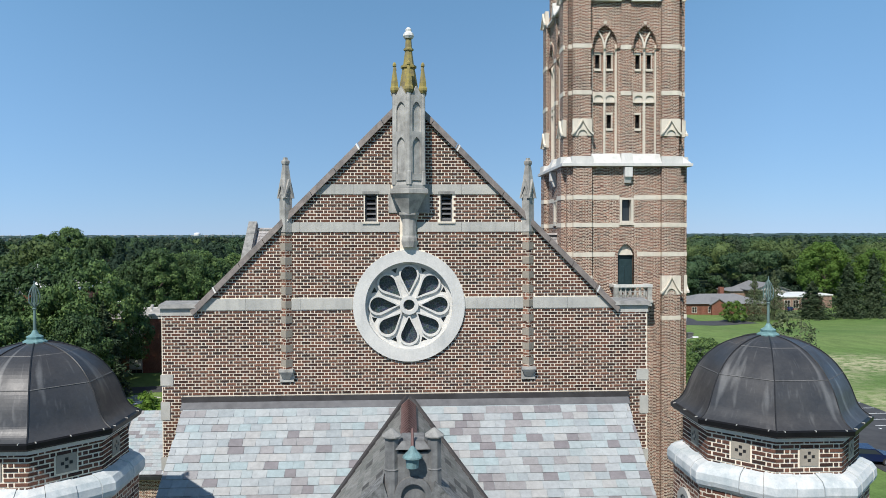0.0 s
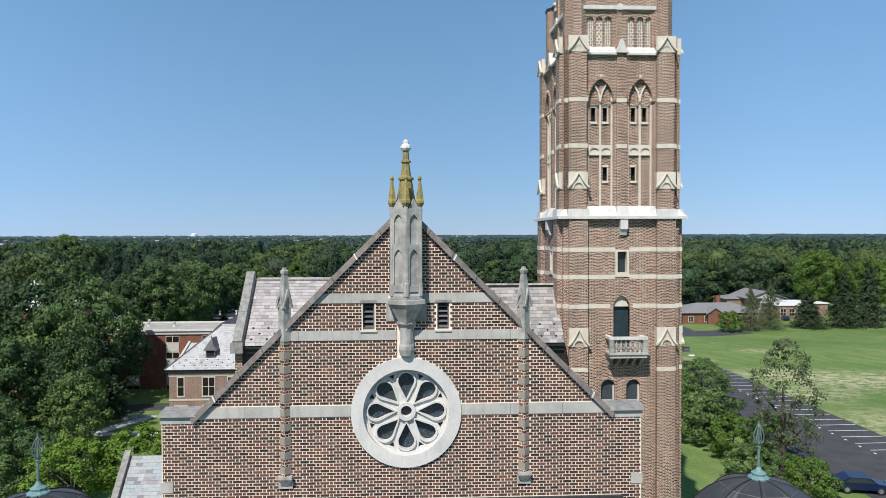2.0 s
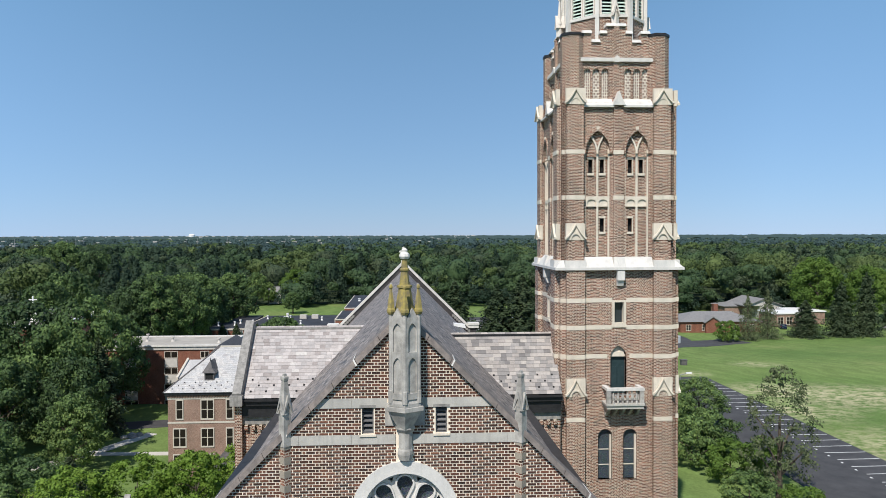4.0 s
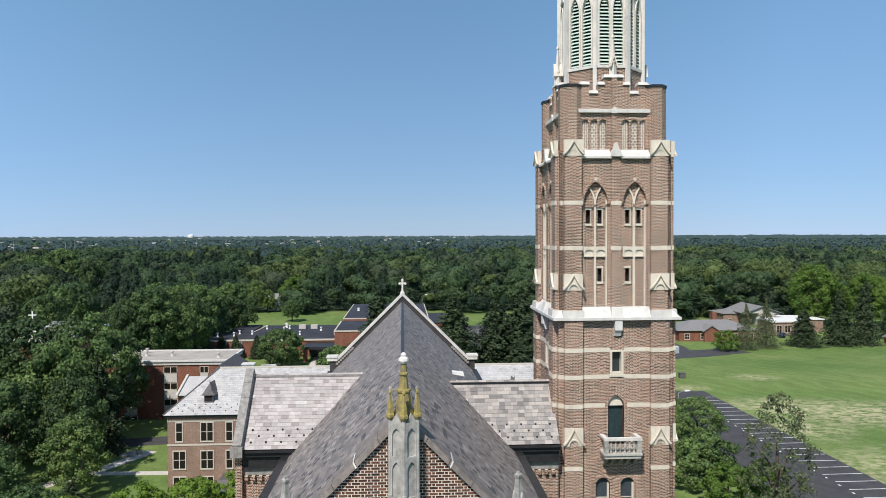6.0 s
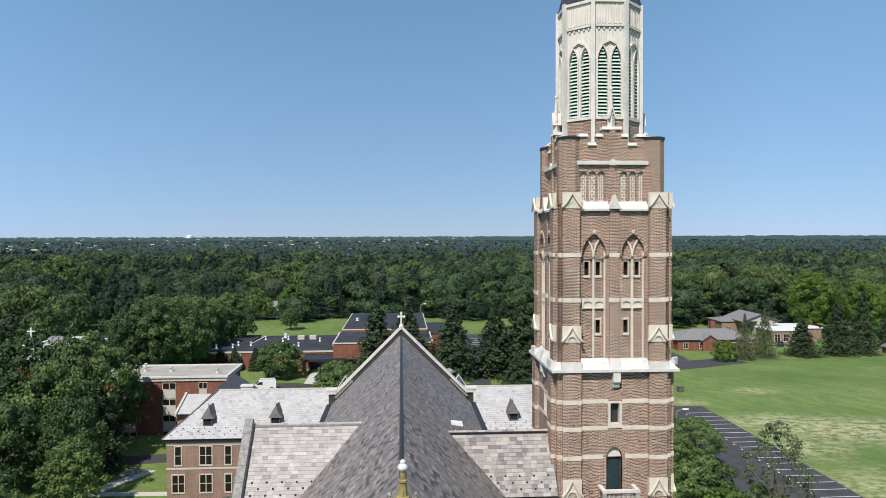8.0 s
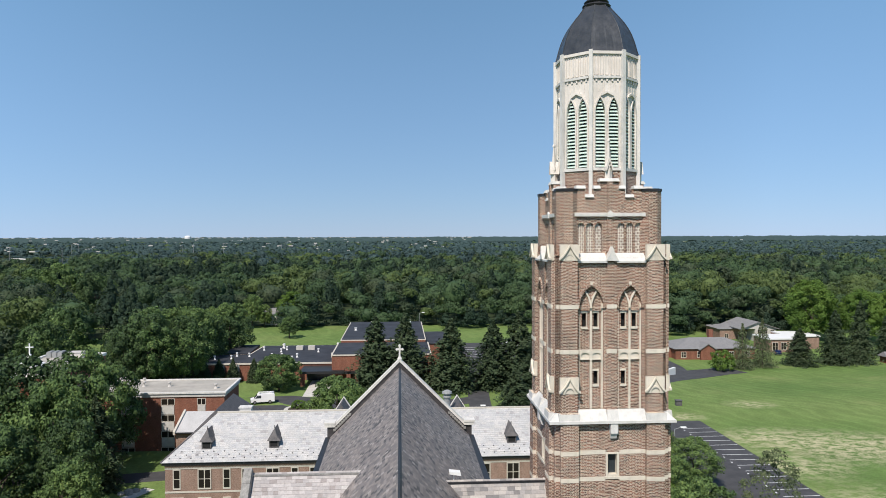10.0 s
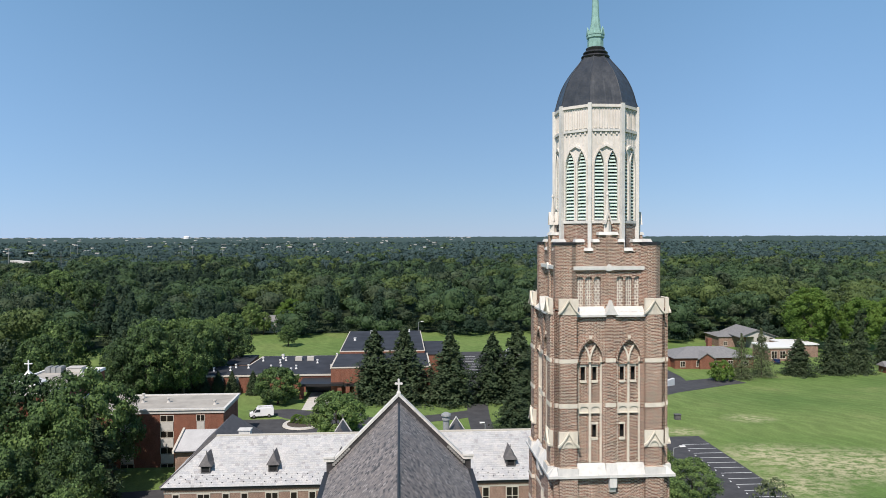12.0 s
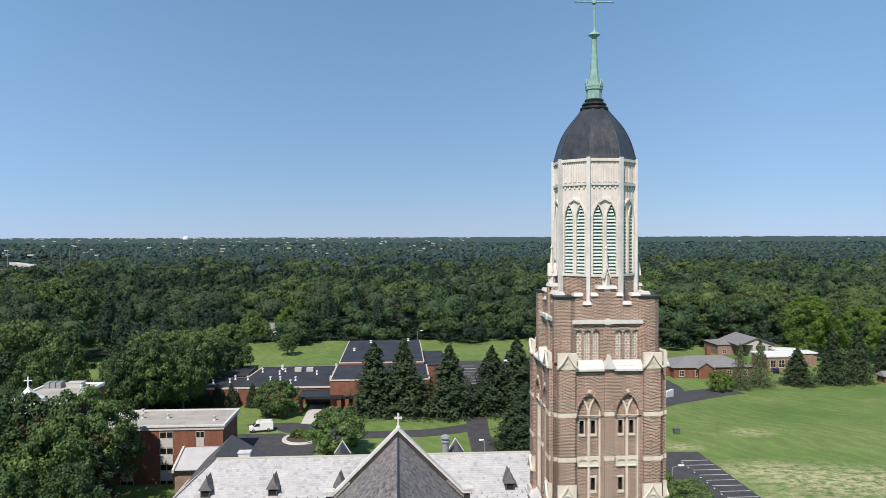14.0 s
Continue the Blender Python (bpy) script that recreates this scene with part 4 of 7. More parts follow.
        pn = part("stone_panel", Shape().plate(rect(-0.16, 0.16, 16.27, 16.56), [rect(x, x + 0.055, z, z + 0.055) for x, z in ((-0.095, 16.39), (0.04, 16.39), (-0.0275, 16.45), (-0.0275, 16.33))], -fr - 0.018, -fr + 0.03, m), M_PANEL, drum)
        part("dark_inset", Shape().box(-0.13, 0.13, -fr - 0.007, -fr - 0.003, 16.3, 16.53, m), M_DARKMETAL, pn)
        s = Shape().plate(rounded(-0.32, 0.32, 14.0, 15.15), [rounded(-0.2, 0.2, 14.0, 15.15)], -1.6, -1.55, m)
        w = part("arched_window", s, M_LIME, t)
        part("glass", Shape().plate(rounded(-0.2, 0.2, 14.0, 15.15), (), -1.58, -1.56, m), M_GLASS, w)
    shrink = Matrix.Translation((cx, cy, 0)) @ Matrix.Diagonal((0.958, 0.958, 1, 1)) @ Matrix.Translation((-cx, -cy, 0))
    for ob in t.children_recursive:
        if ob.type == "MESH":
            ob.data.transform(ob.matrix_basis.inverted() @ shrink @ ob.matrix_basis)
    return t


dome_left = dome_turret(-6.36, 12.5, "octagonal brick turret with a dark lead dome and green finial")
dome_right = dome_turret(6.44, 12.5, "octagonal brick turret with a dark lead dome and green finial")

# low wing beyond the transept
low_wing = thing("low_wing", "low brick wing with pale slate roof and stone coping", "wing", (-12, 42, 0))
part("wall", Shape().box(-16.0, -8.4, 39.6, 44.4, 0, 7.2), M_BRICK, low_wing)
part("roof", Shape().rings([[(x, 39.2, 7.1), (x, 44.8, 7.1), (x, 42, 9.9)] for x in (-16.0, -8.4)]), M_SLATE_WING, low_wing)
s = Shape()
for p in slates((-16.0, 39.2, 7.12), (1, 0, 0), (0, 2.8, 2.8), 18, 0.34, 0.22, lambda v: (0, 7.6), rng=random.Random(9)):
    s.add(p, SLATE_FACES)
part("slate_courses", s, M_SLATE_FRONT, low_wing, kind="stuff")
part("coping", Shape().rings([[(-16.25, y, z - 0.1), (-15.9, y, z - 0.1), (-15.9, y, z + 0.22), (-16.25, y, z + 0.22)] for y, z in ((39.0, 7.1), (42, 10.05))]), M_COPING, low_wing)
part("gutter", Shape().box(-16.1, -8.4, 39.0, 39.25, 6.9, 7.08), M_DARKMETAL, low_wing)

# ---- bell tower ----
TX, TCY = 11.1, 39.07
CORE, BUT, B_IN, B_OUT = 3.02, 3.27, 1.8, 2.75      # half sizes: wall, buttress face, buttress edges
tower = thing("bell_tower", "tall brown brick bell tower with white stone ledges", "tower", (TX, TCY, 0))


def faces(k):
    """The pose of the tower's k-th side: local -y looks outwards."""
    return Matrix.Translation((TX, TCY, 0)) @ pose(0, 0, 0, 0, 0, 90 * k)


BAYS = [(-1.72, -0.42), (0.36, 1.62)]


def bay_holes():
    return [pointed(a + 0.02, b - 0.02, 24.15, 29.6, 30.65) for a, b in BAYS]


side_mesh = {}


def side_part(name, key, build, material, parent, k, label=""):
    """One part on the k-th side; the mesh is shared by all four."""
    if key not in side_mesh:
        side_mesh[key] = mesh_of(name, build(), material)
    ob = part(name, side_mesh[key], material, parent, label)
    ob.matrix_basis = faces(k)
    return ob


DOOR = (-0.42, 0.42, 17.0, 18.95)
PAIRS = [(-1.06, -0.32), (0.26, 0.99)]
for k in range(4):
    low = lambda: Shape().plate(rect(-CORE, CORE, 0, 23.5), [rect(-0.22, 0.3, 20.61, 21.83), pointed(DOOR[0], DOOR[1], DOOR[2], 18.95, 19.55)] + [rounded(a, b, 12.6, 14.85) for a, b in PAIRS], -CORE, -CORE + 0.45)
    w = side_part("lower_wall", "low", low, M_BRICK_TOWER, tower, k)
    # black panel added as the shade inside the tower
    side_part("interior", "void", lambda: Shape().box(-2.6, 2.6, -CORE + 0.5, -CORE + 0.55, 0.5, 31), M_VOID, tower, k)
    up = lambda: Shape().plate(rect(-CORE + 0.1, CORE - 0.1, 23.5, 32.1), bay_holes(), -CORE + 0.1, -CORE + 0.4)
    side_part("upper_wall", "up", up, M_BRICK_TOWER, tower, k)
    # recessed bay panels with slits, mullions and tracery
    for i, (a, b) in enumerate(BAYS):
        c = (a + b) / 2
        slits = [(a + 0.2, a + 0.42), (c + 0.16, c + 0.38)]
        lows = [slits[1 - i]]
        pan = side_part("bay_panel", "pan%d" % i, lambda: Shape().plate(rect(a, b, 24.1, 30.7), [rect(x0, x1, 28.48, 29.2) for x0, x1 in slits] + [rect(x0, x1, 25.45, 26.15) for x0, x1 in lows], -CORE + 0.24, -CORE + 0.36), M_BRICK_TOWER, tower, k)
        for x0, x1, z0, z1 in [(x0, x1, 28.48, 29.2) for x0, x1 in slits] + [(x0, x1, 25.45, 26.15) for x0, x1 in lows]:
            side_part("slit_frame", "slit%d%.2f%.1f" % (i, x0, z0), lambda: Shape().box(x0 - 0.06, x1 + 0.06, -CORE + 0.17, -CORE + 0.3, z0 - 0.12, z0).box(x0 - 0.06, x1 + 0.06, -CORE + 0.2, -CORE + 0.3, z1, z1 + 0.1).box(x1 + 0.01, x1 + 0.05, -CORE + 0.215, -CORE + 0.3, z0, z1), M_LIME_PALE, tower, k)
        side_part("mullion", "mul%d" % i, lambda: Shape().box(c - 0.05, c + 0.05, -CORE + 0.12, -CORE + 0.26, 24.15, 29.75).box(b - 0.09, b - 0.015, -CORE + 0.12, -CORE + 0.26, 24.15, 29.7).box(a + 0.015, a + 0.05, -CORE + 0.14, -CORE + 0.26, 24.15, 29.7), M_LIME_PALE, tower, k)
        side_part("transom", "tra%d" % i, lambda: Shape().plate(rect(a + 0.04, b - 0.05, 26.75, 27.28), [pointed(a + 0.12, c - 0.08, 26.8, 26.95, 27.12), pointed(c + 0.08, b - 0.12, 26.8, 26.95, 27.12)], -CORE + 0.13, -CORE + 0.22).box(a + 0.05, b - 0.06, -CORE + 0.2, -CORE + 0.24, 26.75, 27.2), M_LIME_PALE, tower, k)
        def fork():
            s = Shape()
            for sg, e in ((-1, a + 0.1), (1, b - 0.1)):
                s.plate([(c - 0.05 * (sg > 0), 29.6), (c + 0.05 * (sg < 0), 29.7), (c + sg * 0.1, 30.1), (c + sg * 0.3, 30.42), (c + sg * 0.35, 30.38), (c + sg * 0.14, 29.98), (c + sg * 0.04, 29.6)][::sg], (), -CORE + 0.13, -CORE + 0.24)
            return s
        side_part("tracery_fork", "fork%d" % i, fork, M_LIME_PALE, tower, k)
        side_part("arch_hood", "hood%d" % i, lambda: Shape().plate(pointed(a - 0.1, b + 0.1, 29.5, 29.6, 30.8), [pointed(a + 0.02, b - 0.02, 29.49, 29.6, 30.65)], -CORE, -CORE + 0.1), M_BRICK_TOWER, tower, k)
        side_part("keystone", "key%d" % i, lambda: Shape().box(c - 0.07, c + 0.07, -CORE - 0.03, -CORE + 0.06, 30.7, 30.86), M_LIME_PALE, tower, k)
    side_part("centre_pier", "pier", lambda: Shape().box(-0.24, 0.26, -CORE + 0.02, -CORE + 0.2, 24.1, 32.0), M_BRICK_TOWER, tower, k)
    # buttresses with bands and gablets
    for sg in (-1, 1):
        a, b = sorted((sg * B_IN, sg * B_OUT))
        but = side_part("buttress", "but%d" % sg, lambda: Shape().box(a, b, -BUT, -CORE + 0.1, 0, 24.0).box(a + 0.02, b - 0.04, -BUT + 0.12, -CORE + 0.12, 24.0, 32.3), M_BRICK_TOWER, tower, k)
        for z0, z1 in ((29.45, 29.66), (27.1, 27.32), (21.8, 22.02), (20.4, 20.62), (18.9, 19.12), (15.67, 15.88)):
            side_part("stone_band", "bb%d%.1f" % (sg, z0), lambda: Shape().box(a - 0.01, b + 0.01, -BUT - 0.02 + (0.12 if z0 > 24 else 0), -BUT + 0.2, z0, z1), M_LIME_PALE, tower, k)
        c = (a + b) / 2
        for zb, zt, nm in ((24.9, 25.88, "g1"), (16.84, 17.92, "g0"), (31.85, 32.8, "g2")):
            off = 0.1 if zb > 24 else 0.0
            def gab():
                zc, w2 = zb + 0.12, (b - a) / 2 + 0.09
                arch = [(c + 0.24 * math.cos(math.pi * i / 10), zc + 0.3 * math.sin(math.pi * i / 10)) for i in range(11)]
                s = Shape().plate([(a - 0.015, zc), *arch[::-1], (b + 0.015, zc), (b + 0.015, zt), (a - 0.015, zt)], (), -BUT + off - 0.03, -CORE + 0.02)
                s.plate(arch[::-1], (), -BUT + off - 0.0, -BUT + off + 0.1)
                return s
            def hood_mould():
                zc, w2 = zb + 0.12, (b - a) / 2 + 0.09
                half = [(w2 * (1 - i / 8), zc + 0.1 + (zt - zc - 0.14) * (i / 8) ** 1.55) for i in range(9)]
                low_ = [(c - x, z - 0.06) for x, z in half] + [(c + x, z - 0.06) for x, z in half[-2::-1]]
                top_ = [(c + x, z + 0.05) for x, z in half] + [(c - x, z + 0.05) for x, z in half[-2::-1]]
                return Shape().plate(low_ + top_, (), -BUT + off - 0.13, -BUT + off - 0.0)
            def blind_arch():
                zc = zb + 0.12
                ring = lambda r, q: [(c + r * math.cos(math.pi * i / 10), zc + q * math.sin(math.pi * i / 10)) for i in range(11)]
                return Shape().plate(ring(0.33, 0.38) + ring(0.24, 0.3)[::-1], (), -BUT + off - 0.07, -BUT + off - 0.02)
            side_part("hood_mould", "hm%s%d" % (nm, sg), hood_mould, M_LIME_PALE, tower, k)
            if nm != "g2":
                side_part("blind_arch", "ba%s%d" % (nm, sg), blind_arch, M_LIME_PALE, tower, k)
            side_part("gablet", "gab%s%d" % (nm, sg), gab, M_LIME_PALE, tower, k)
    # bands on the wall itself
    for z0, z1 in ((21.8, 22.02), (20.4, 20.62), (18.9, 19.12)):
        for a, b in ((-CORE - 0.01, -0.57 if z0 < 20 else -0.33), (0.59 if z0 < 20 else 0.41, CORE + 0.01)):
            side_part("stone_band", "wb%.1f%.1f" % (z0, a), lambda: Shape().box(a, b, -CORE - 0.015, -CORE + 0.1, z0, z1), M_LIME_PALE, tower, k)
    for z0, z1 in ((29.45, 29.66), (27.1, 27.32)):
        for a, b, d in ((-CORE + 0.085, -B_OUT, 0.085), (B_OUT, CORE - 0.085, 0.085), (-0.26, 0.28, -0.0)):
            side_part("stone_band", "wb%.1f%.1f" % (z0, a), lambda: Shape().box(a, b, -CORE + d, -CORE + 0.15, z0, z1), M_LIME_PALE, tower, k)
    # window, door, balcony, lug
    side_part("window_frame", "wf", lambda: Shape().plate(rect(-0.32, 0.4, 20.62, 21.9), [rect(-0.2, 0.28, 20.72, 21.8)], -CORE - 0.02, -CORE + 0.3).box(-0.34, 0.42, -CORE - 0.06, -CORE + 0.2, 20.5, 20.62), M_LIME_PALE, tower, k)
    side_part("window_glass", "wg", lambda: Shape().box(-0.2, 0.28, -CORE + 0.3, -CORE + 0.32, 20.7, 21.85), M_GLASS, tower, k)
    side_part("door_arch", "da", lambda: Shape().plate(pointed(-0.56, 0.58, 17.0, 18.95, 19.72), [pointed(-0.42, 0.42, 16.99, 18.95, 19.55)], -CORE - 0.04, -CORE + 0.2), M_BRICK_TOWER, tower, k)
    side_part("door_leaf", "dl", lambda: Shape().box(-0.42, 0.42, -CORE + 0.26, -CORE + 0.32, 17.0, 18.96).box(-0.34, -0.02, -CORE + 0.235, -CORE + 0.27, 17.2, 18.4).box(0.02, 0.34, -CORE + 0.235, -CORE + 0.27, 17.2, 18.4), M_DOOR, tower, k, "dark teal metal door")
    side_part("door_head", "dh", lambda: Shape().plate([(-0.42, 18.97), (0.42, 18.97), (0.3, 19.22), (-0.3, 19.22)], (), -CORE + 0.1, -CORE + 0.3).plate(pointed(-0.41, 0.41, 19.2, 19.21, 19.54), (), -CORE + 0.16, -CORE + 0.3), M_LIME_PALE, tower, k)
    side_part("lug", "lug", lambda: Shape().box(-0.13, 0.26, -CORE - 0.3, -CORE + 0.05, 22.95, 23.45).hexa([(-0.1, -CORE - 0.12, 22.65), (0.23, -CORE - 0.12, 22.65), (0.23, -CORE, 22.65), (-0.1, -CORE, 22.65)], [(-0.1, -CORE - 0.24, 22.95), (0.23, -CORE - 0.24, 22.95), (0.23, -CORE, 22.95), (-0.1, -CORE, 22.95)]), M_LIME_WHITE, tower, k)
    for i, (a, b) in enumerate(PAIRS):
        side_part("arched_window_frame", "aw%d" % i, lambda: Shape().plate(rounded(a - 0.12, b + 0.12, 12.6, 14.85), [rounded(a, b, 12.59, 14.85)], -CORE - 0.03, -CORE + 0.2), M_BRICK_TOWER, tower, k)
        side_part("arched_glass", "ag%d" % i, lambda: Shape().plate(rounded(a, b, 12.6, 14.85), (), -CORE + 0.2, -CORE + 0.23), M_ROSEGLASS, tower, k, "leaded glass")
        side_part("glazing_bars", "gb%d" % i, lambda: Shape().box(b - 0.1, b - 0.01, -CORE + 0.08, -CORE + 0.2, 12.6, 14.9).box(a + 0.03, b - 0.1, -CORE + 0.17, -CORE + 0.2, 13.3, 13.34).box(a + 0.03, b - 0.1, -CORE + 0.17, -CORE + 0.2, 14.1, 14.14), M_LIME_PALE, tower, k)
    # great white ledge
    def ledge():
        s = Shape()
        o, i = 3.36, 3.02
        zs = (23.48, 23.62, 24.15)
        s.hexa([(-o, -o, zs[0]), (o, -o, zs[0]), (i - 0.4, -i + 0.4, zs[0]), (-i + 0.4, -i + 0.4, zs[0])], [(-o, -o, zs[1]), (o, -o, zs[1]), (i - 0.4, -i + 0.4, zs[1]), (-i + 0.4, -i + 0.4, zs[1])])
        for a, b in ((-1.78, -0.3), (0.3, 1.78)):
            s.hexa([(a, -o + 0.03, zs[1]), (b, -o + 0.03, zs[1]), (b, -i + 0.25, zs[1]), (a, -i + 0.25, zs[1])], [(a, -i + 0.1, zs[2]), (b, -i + 0.1, zs[2]), (b, -i + 0.25, zs[2]), (a, -i + 0.25, zs[2])])
        for a, b in ((-2.85, -1.76), (1.76, 2.85)):
            s.hexa([(a, -o + 0.03, zs[1]), (b, -o + 0.03, zs[1]), (b, -i, zs[1]), (a, -i, zs[1])], [(a, -BUT - 0.03, 23.98), (b, -BUT - 0.03, 23.98), (b, -i, 23.98), (a, -i, 23.98)])
        s.hexa([(-0.32, -o + 0.03, zs[1]), (0.32, -o + 0.03, zs[1]), (0.32, -i + 0.2, zs[1]), (-0.32, -i + 0.2, zs[1])], [(-0.26, -CORE - 0.14, 24.15), (0.28, -CORE - 0.14, 24.15), (0.28, -i + 0.2, 24.15), (-0.26, -i + 0.2, 24.15)])
        for a, b in ((-3.32, -2.85), (2.85, 3.32)):
            s.hexa([(a, -o + 0.05, zs[1]), (b, -o + 0.05, zs[1]), (b, -i + 0.2, zs[1]), (a, -i + 0.2, zs[1])], [(max(a, -2.98), -2.99, 23.98), (min(b, 2.98), -2.99, 23.98), (min(b, 2.98), -i + 0.2, 23.98), (max(a, -2.98), -i + 0.2, 23.98)])
        return s
    side_part("white_ledge", "ledge", ledge, M_LIME_WHITE, tower, k, "white sloping stone ledge")
    # second ledge below the crown
    def ledge2():
        s = Shape()
        for a, b in ((-1.82, -0.26), (0.26, 1.82)):
            s.hexa([(a, -3.12, 31.85), (b, -3.12, 31.85), (b, -2.5, 31.85), (a, -2.5, 31.85)], [(a, -3.12, 31.95), (b, -3.12, 31.95), (b, -2.5, 31.95), (a, -2.5, 31.95)])
            s.hexa([(a, -3.09, 31.95), (b, -3.09, 31.95), (b, -2.5, 31.95), (a, -2.5, 31.95)], [(a, -2.62, 32.35), (b, -2.62, 32.35), (b, -2.5, 32.35), (a, -2.5, 32.35)])
        s.plate([(-0.33, 31.95), (0.35, 31.95), (0.15, 32.3), (0.01, 32.7), (-0.13, 32.3)], (), -3.16, -2.5)
        return s
    side_part("upper_ledge", "ledge2", ledge2, M_LIME_WHITE, tower, k)
    # crown storey
    C2 = 2.55
    side_part("crown_wall", "crown", lambda: Shape().plate([(-C2, 31.9), (C2, 31.9), (C2, 35.62), (1.75, 35.62), (1.75, 35.74), (1.3, 35.74), (1.3, 35.28), (0.85, 35.28), (0.85, 35.74), (0.5, 35.74), (0.5, 36.12), (-0.5, 36.12), (-0.5, 35.74), (-0.85, 35.74), (-0.85, 35.28), (-1.3, 35.28), (-1.3, 35.74), (-1.75, 35.74), (-1.75, 35.62), (-C2, 35.62)],
              [rounded(c + d - 0.185, c + d + 0.185, 32.35, 33.76) for c in (-1.05, 1.1) for d in (-0.47, 0.0, 0.47)], -C2, -C2 + 0.4), M_BRICK_TOWER, tower, k)
    side_part("lattice_panel", "latt", lambda: Shape().box(-1.8, -0.3, -C2 + 0.14, -C2 + 0.2, 32.3, 33.95).box(0.3, 1.8, -C2 + 0.14, -C2 + 0.2, 32.3, 33.95), M_BRICK_LATT, tower, k, "pale diaper-pattern brick panels")
    side_part("string_course", "string", lambda: Shape().box(-1.95, -0.13, -C2 - 0.16, -C2 + 0.1, 34.28, 34.47).box(0.13, 2.05, -C2 - 0.16, -C2 + 0.1, 34.28, 34.47).plate([(-0.15, 34.24), (0.15, 34.24), (0.15, 34.47), (0, 34.6), (-0.15, 34.47)], (), -C2 - 0.22, -C2 + 0.1), M_LIME_WHITE, tower, k)
    side_part("crown_pier", "cpier", lambda: Shape().box(-0.13, 0.13, -C2 - 0.12, -C2 + 0.1, 32.4, 36.12), M_BRICK_TOWER, tower, k)
    for a, b, z in ((-1.8, -1.28, 35.74), (-1.32, -0.83, 35.28), (-0.87, -0.48, 35.74), (-0.54, 0.54, 36.12), (0.48, 0.87, 35.74), (0.83, 1.32, 35.28), (1.28, 1.8, 35.74)):
        side_part("merlon_cap", "mc%.2f" % a, lambda: Shape().hexa([(a, -C2 - 0.1, z + 0.004), (b, -C2 - 0.1, z + 0.004), (b, -C2 + 0.5, z + 0.004), (a, -C2 + 0.5, z + 0.004)], [(a + 0.03, -C2 - 0.02, z + 0.17), (b - 0.03, -C2 - 0.02, z + 0.17), (b - 0.03, -C2 + 0.4, z + 0.17), (a + 0.03, -C2 + 0.4, z + 0.17)]), M_LIME_WHITE, tower, k)
    side_part("corner_turret", "cturret", lambda: Shape().lathe(-2.25, -2.25, [(0.62, 32.2), (0.62, 35.62)], 8, 22.5), M_BRICK_TOWER, tower, k)
    side_part("turret_cap", "tcap", lambda: Shape().lathe(-2.25, -2.25, [(0.66, 35.6), (0.66, 35.74), (0.5, 35.748)], 8, 22.5), M_DARKMETAL, tower, k)
    # pinnacle on the crown
    side_part("crown_pinnacle", "cpin", lambda: Shape().lathe(0, -C2 + 0.15, [(0.2, 36.12), (0.2, 36.85), (0.23, 36.92), (0.13, 37.2), (0.05, 38.2), (0.09, 38.25), (0.09, 38.3), (0.03, 38.42)], 4, 0).plate([(-0.21, 36.7), (-0.15, 36.7), (0, 37.2), (0.15, 36.7), (0.21, 36.7), (0, 37.42)], (), -C2 - 0.1, -C2 + 0.4), M_LANTERN, tower, k)

part("deck", Shape().box(TX - 2.5, TX + 2.5, TCY - 2.5, TCY + 2.5, 34.6, 34.75), M_DARKMETAL, tower)

# balcony on the front
bx, by = TX + 0.12, TCY - CORE
bal = part("balcony", Shape().box(bx - 0.95, bx + 0.95, by - 0.85, by, 16.45, 16.62).box(bx - 1.0, bx + 1.0, by - 0.92, by, 16.62, 16.72), M_LIME, tower, "weathered stone balcony on corbels")
part("rail", Shape().box(bx - 0.98, bx + 0.98, by - 0.9, by - 0.68, 17.38, 17.52).box(bx - 0.98, bx - 0.76, by - 0.679, by, 17.38, 17.515).box(bx + 0.76, bx + 0.98, by - 0.679, by, 17.38, 17.515), M_LIME_WHITE, bal)
part("rail_post", Shape().box(bx - 0.96, bx - 0.74, by - 0.88, by - 0.66, 16.72, 17.38), M_TURRET, bal)
part("rail_post", Shape().box(bx + 0.74, bx + 0.96, by - 0.88, by - 0.66, 16.72, 17.38), M_TURRET, bal)
for i in range(6):
    x = bx - 0.6 + i * 0.24
    part("baluster", Shape().lathe(x, by - 0.78, [(0.06, 16.72), (0.06, 16.8), (0.035, 16.85), (0.075, 17.0), (0.04, 17.2), (0.035, 17.28), (0.06, 17.32), (0.06, 17.38)], 8, 0), M_TURRET, bal)
part("pierced_panel", Shape().plate(rect(bx - 0.74, bx + 0.74, 16.9, 17.2), [circle(bx - 0.55 + 0.275 * i, 17.05, 0.09, 12) for i in range(5)], by - 0.74, by - 0.7), M_TURRET, bal)
for i in range(5):
    x = bx - 0.78 + i * 0.39
    part("corbel", Shape().hexa([(x - 0.07, by - 0.12, 15.95), (x + 0.07, by - 0.12, 15.95), (x + 0.07, by, 15.95), (x - 0.07, by, 15.95)], [(x - 0.07, by - 0.8, 16.45), (x + 0.07, by - 0.8, 16.45), (x + 0.07, by, 16.45), (x - 0.07, by, 16.45)]), M_TURRET, bal)

# lantern: octagonal, a face to the front
LT, LR = 22.5, 2.23
lantern = part("lantern", Shape().lathe(TX, TCY, [(LR, 34.7), (LR, 36.75)], 8, LT), M_BRICK_TOWER, tower, "octagonal pale stone lantern with green louvres")
# black core added as the shade behind the louvres
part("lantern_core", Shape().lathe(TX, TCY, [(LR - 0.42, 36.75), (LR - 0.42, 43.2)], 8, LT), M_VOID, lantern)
in_r = LR * math.cos(math.pi / 8)
hw = LR * math.sin(math.pi / 8)
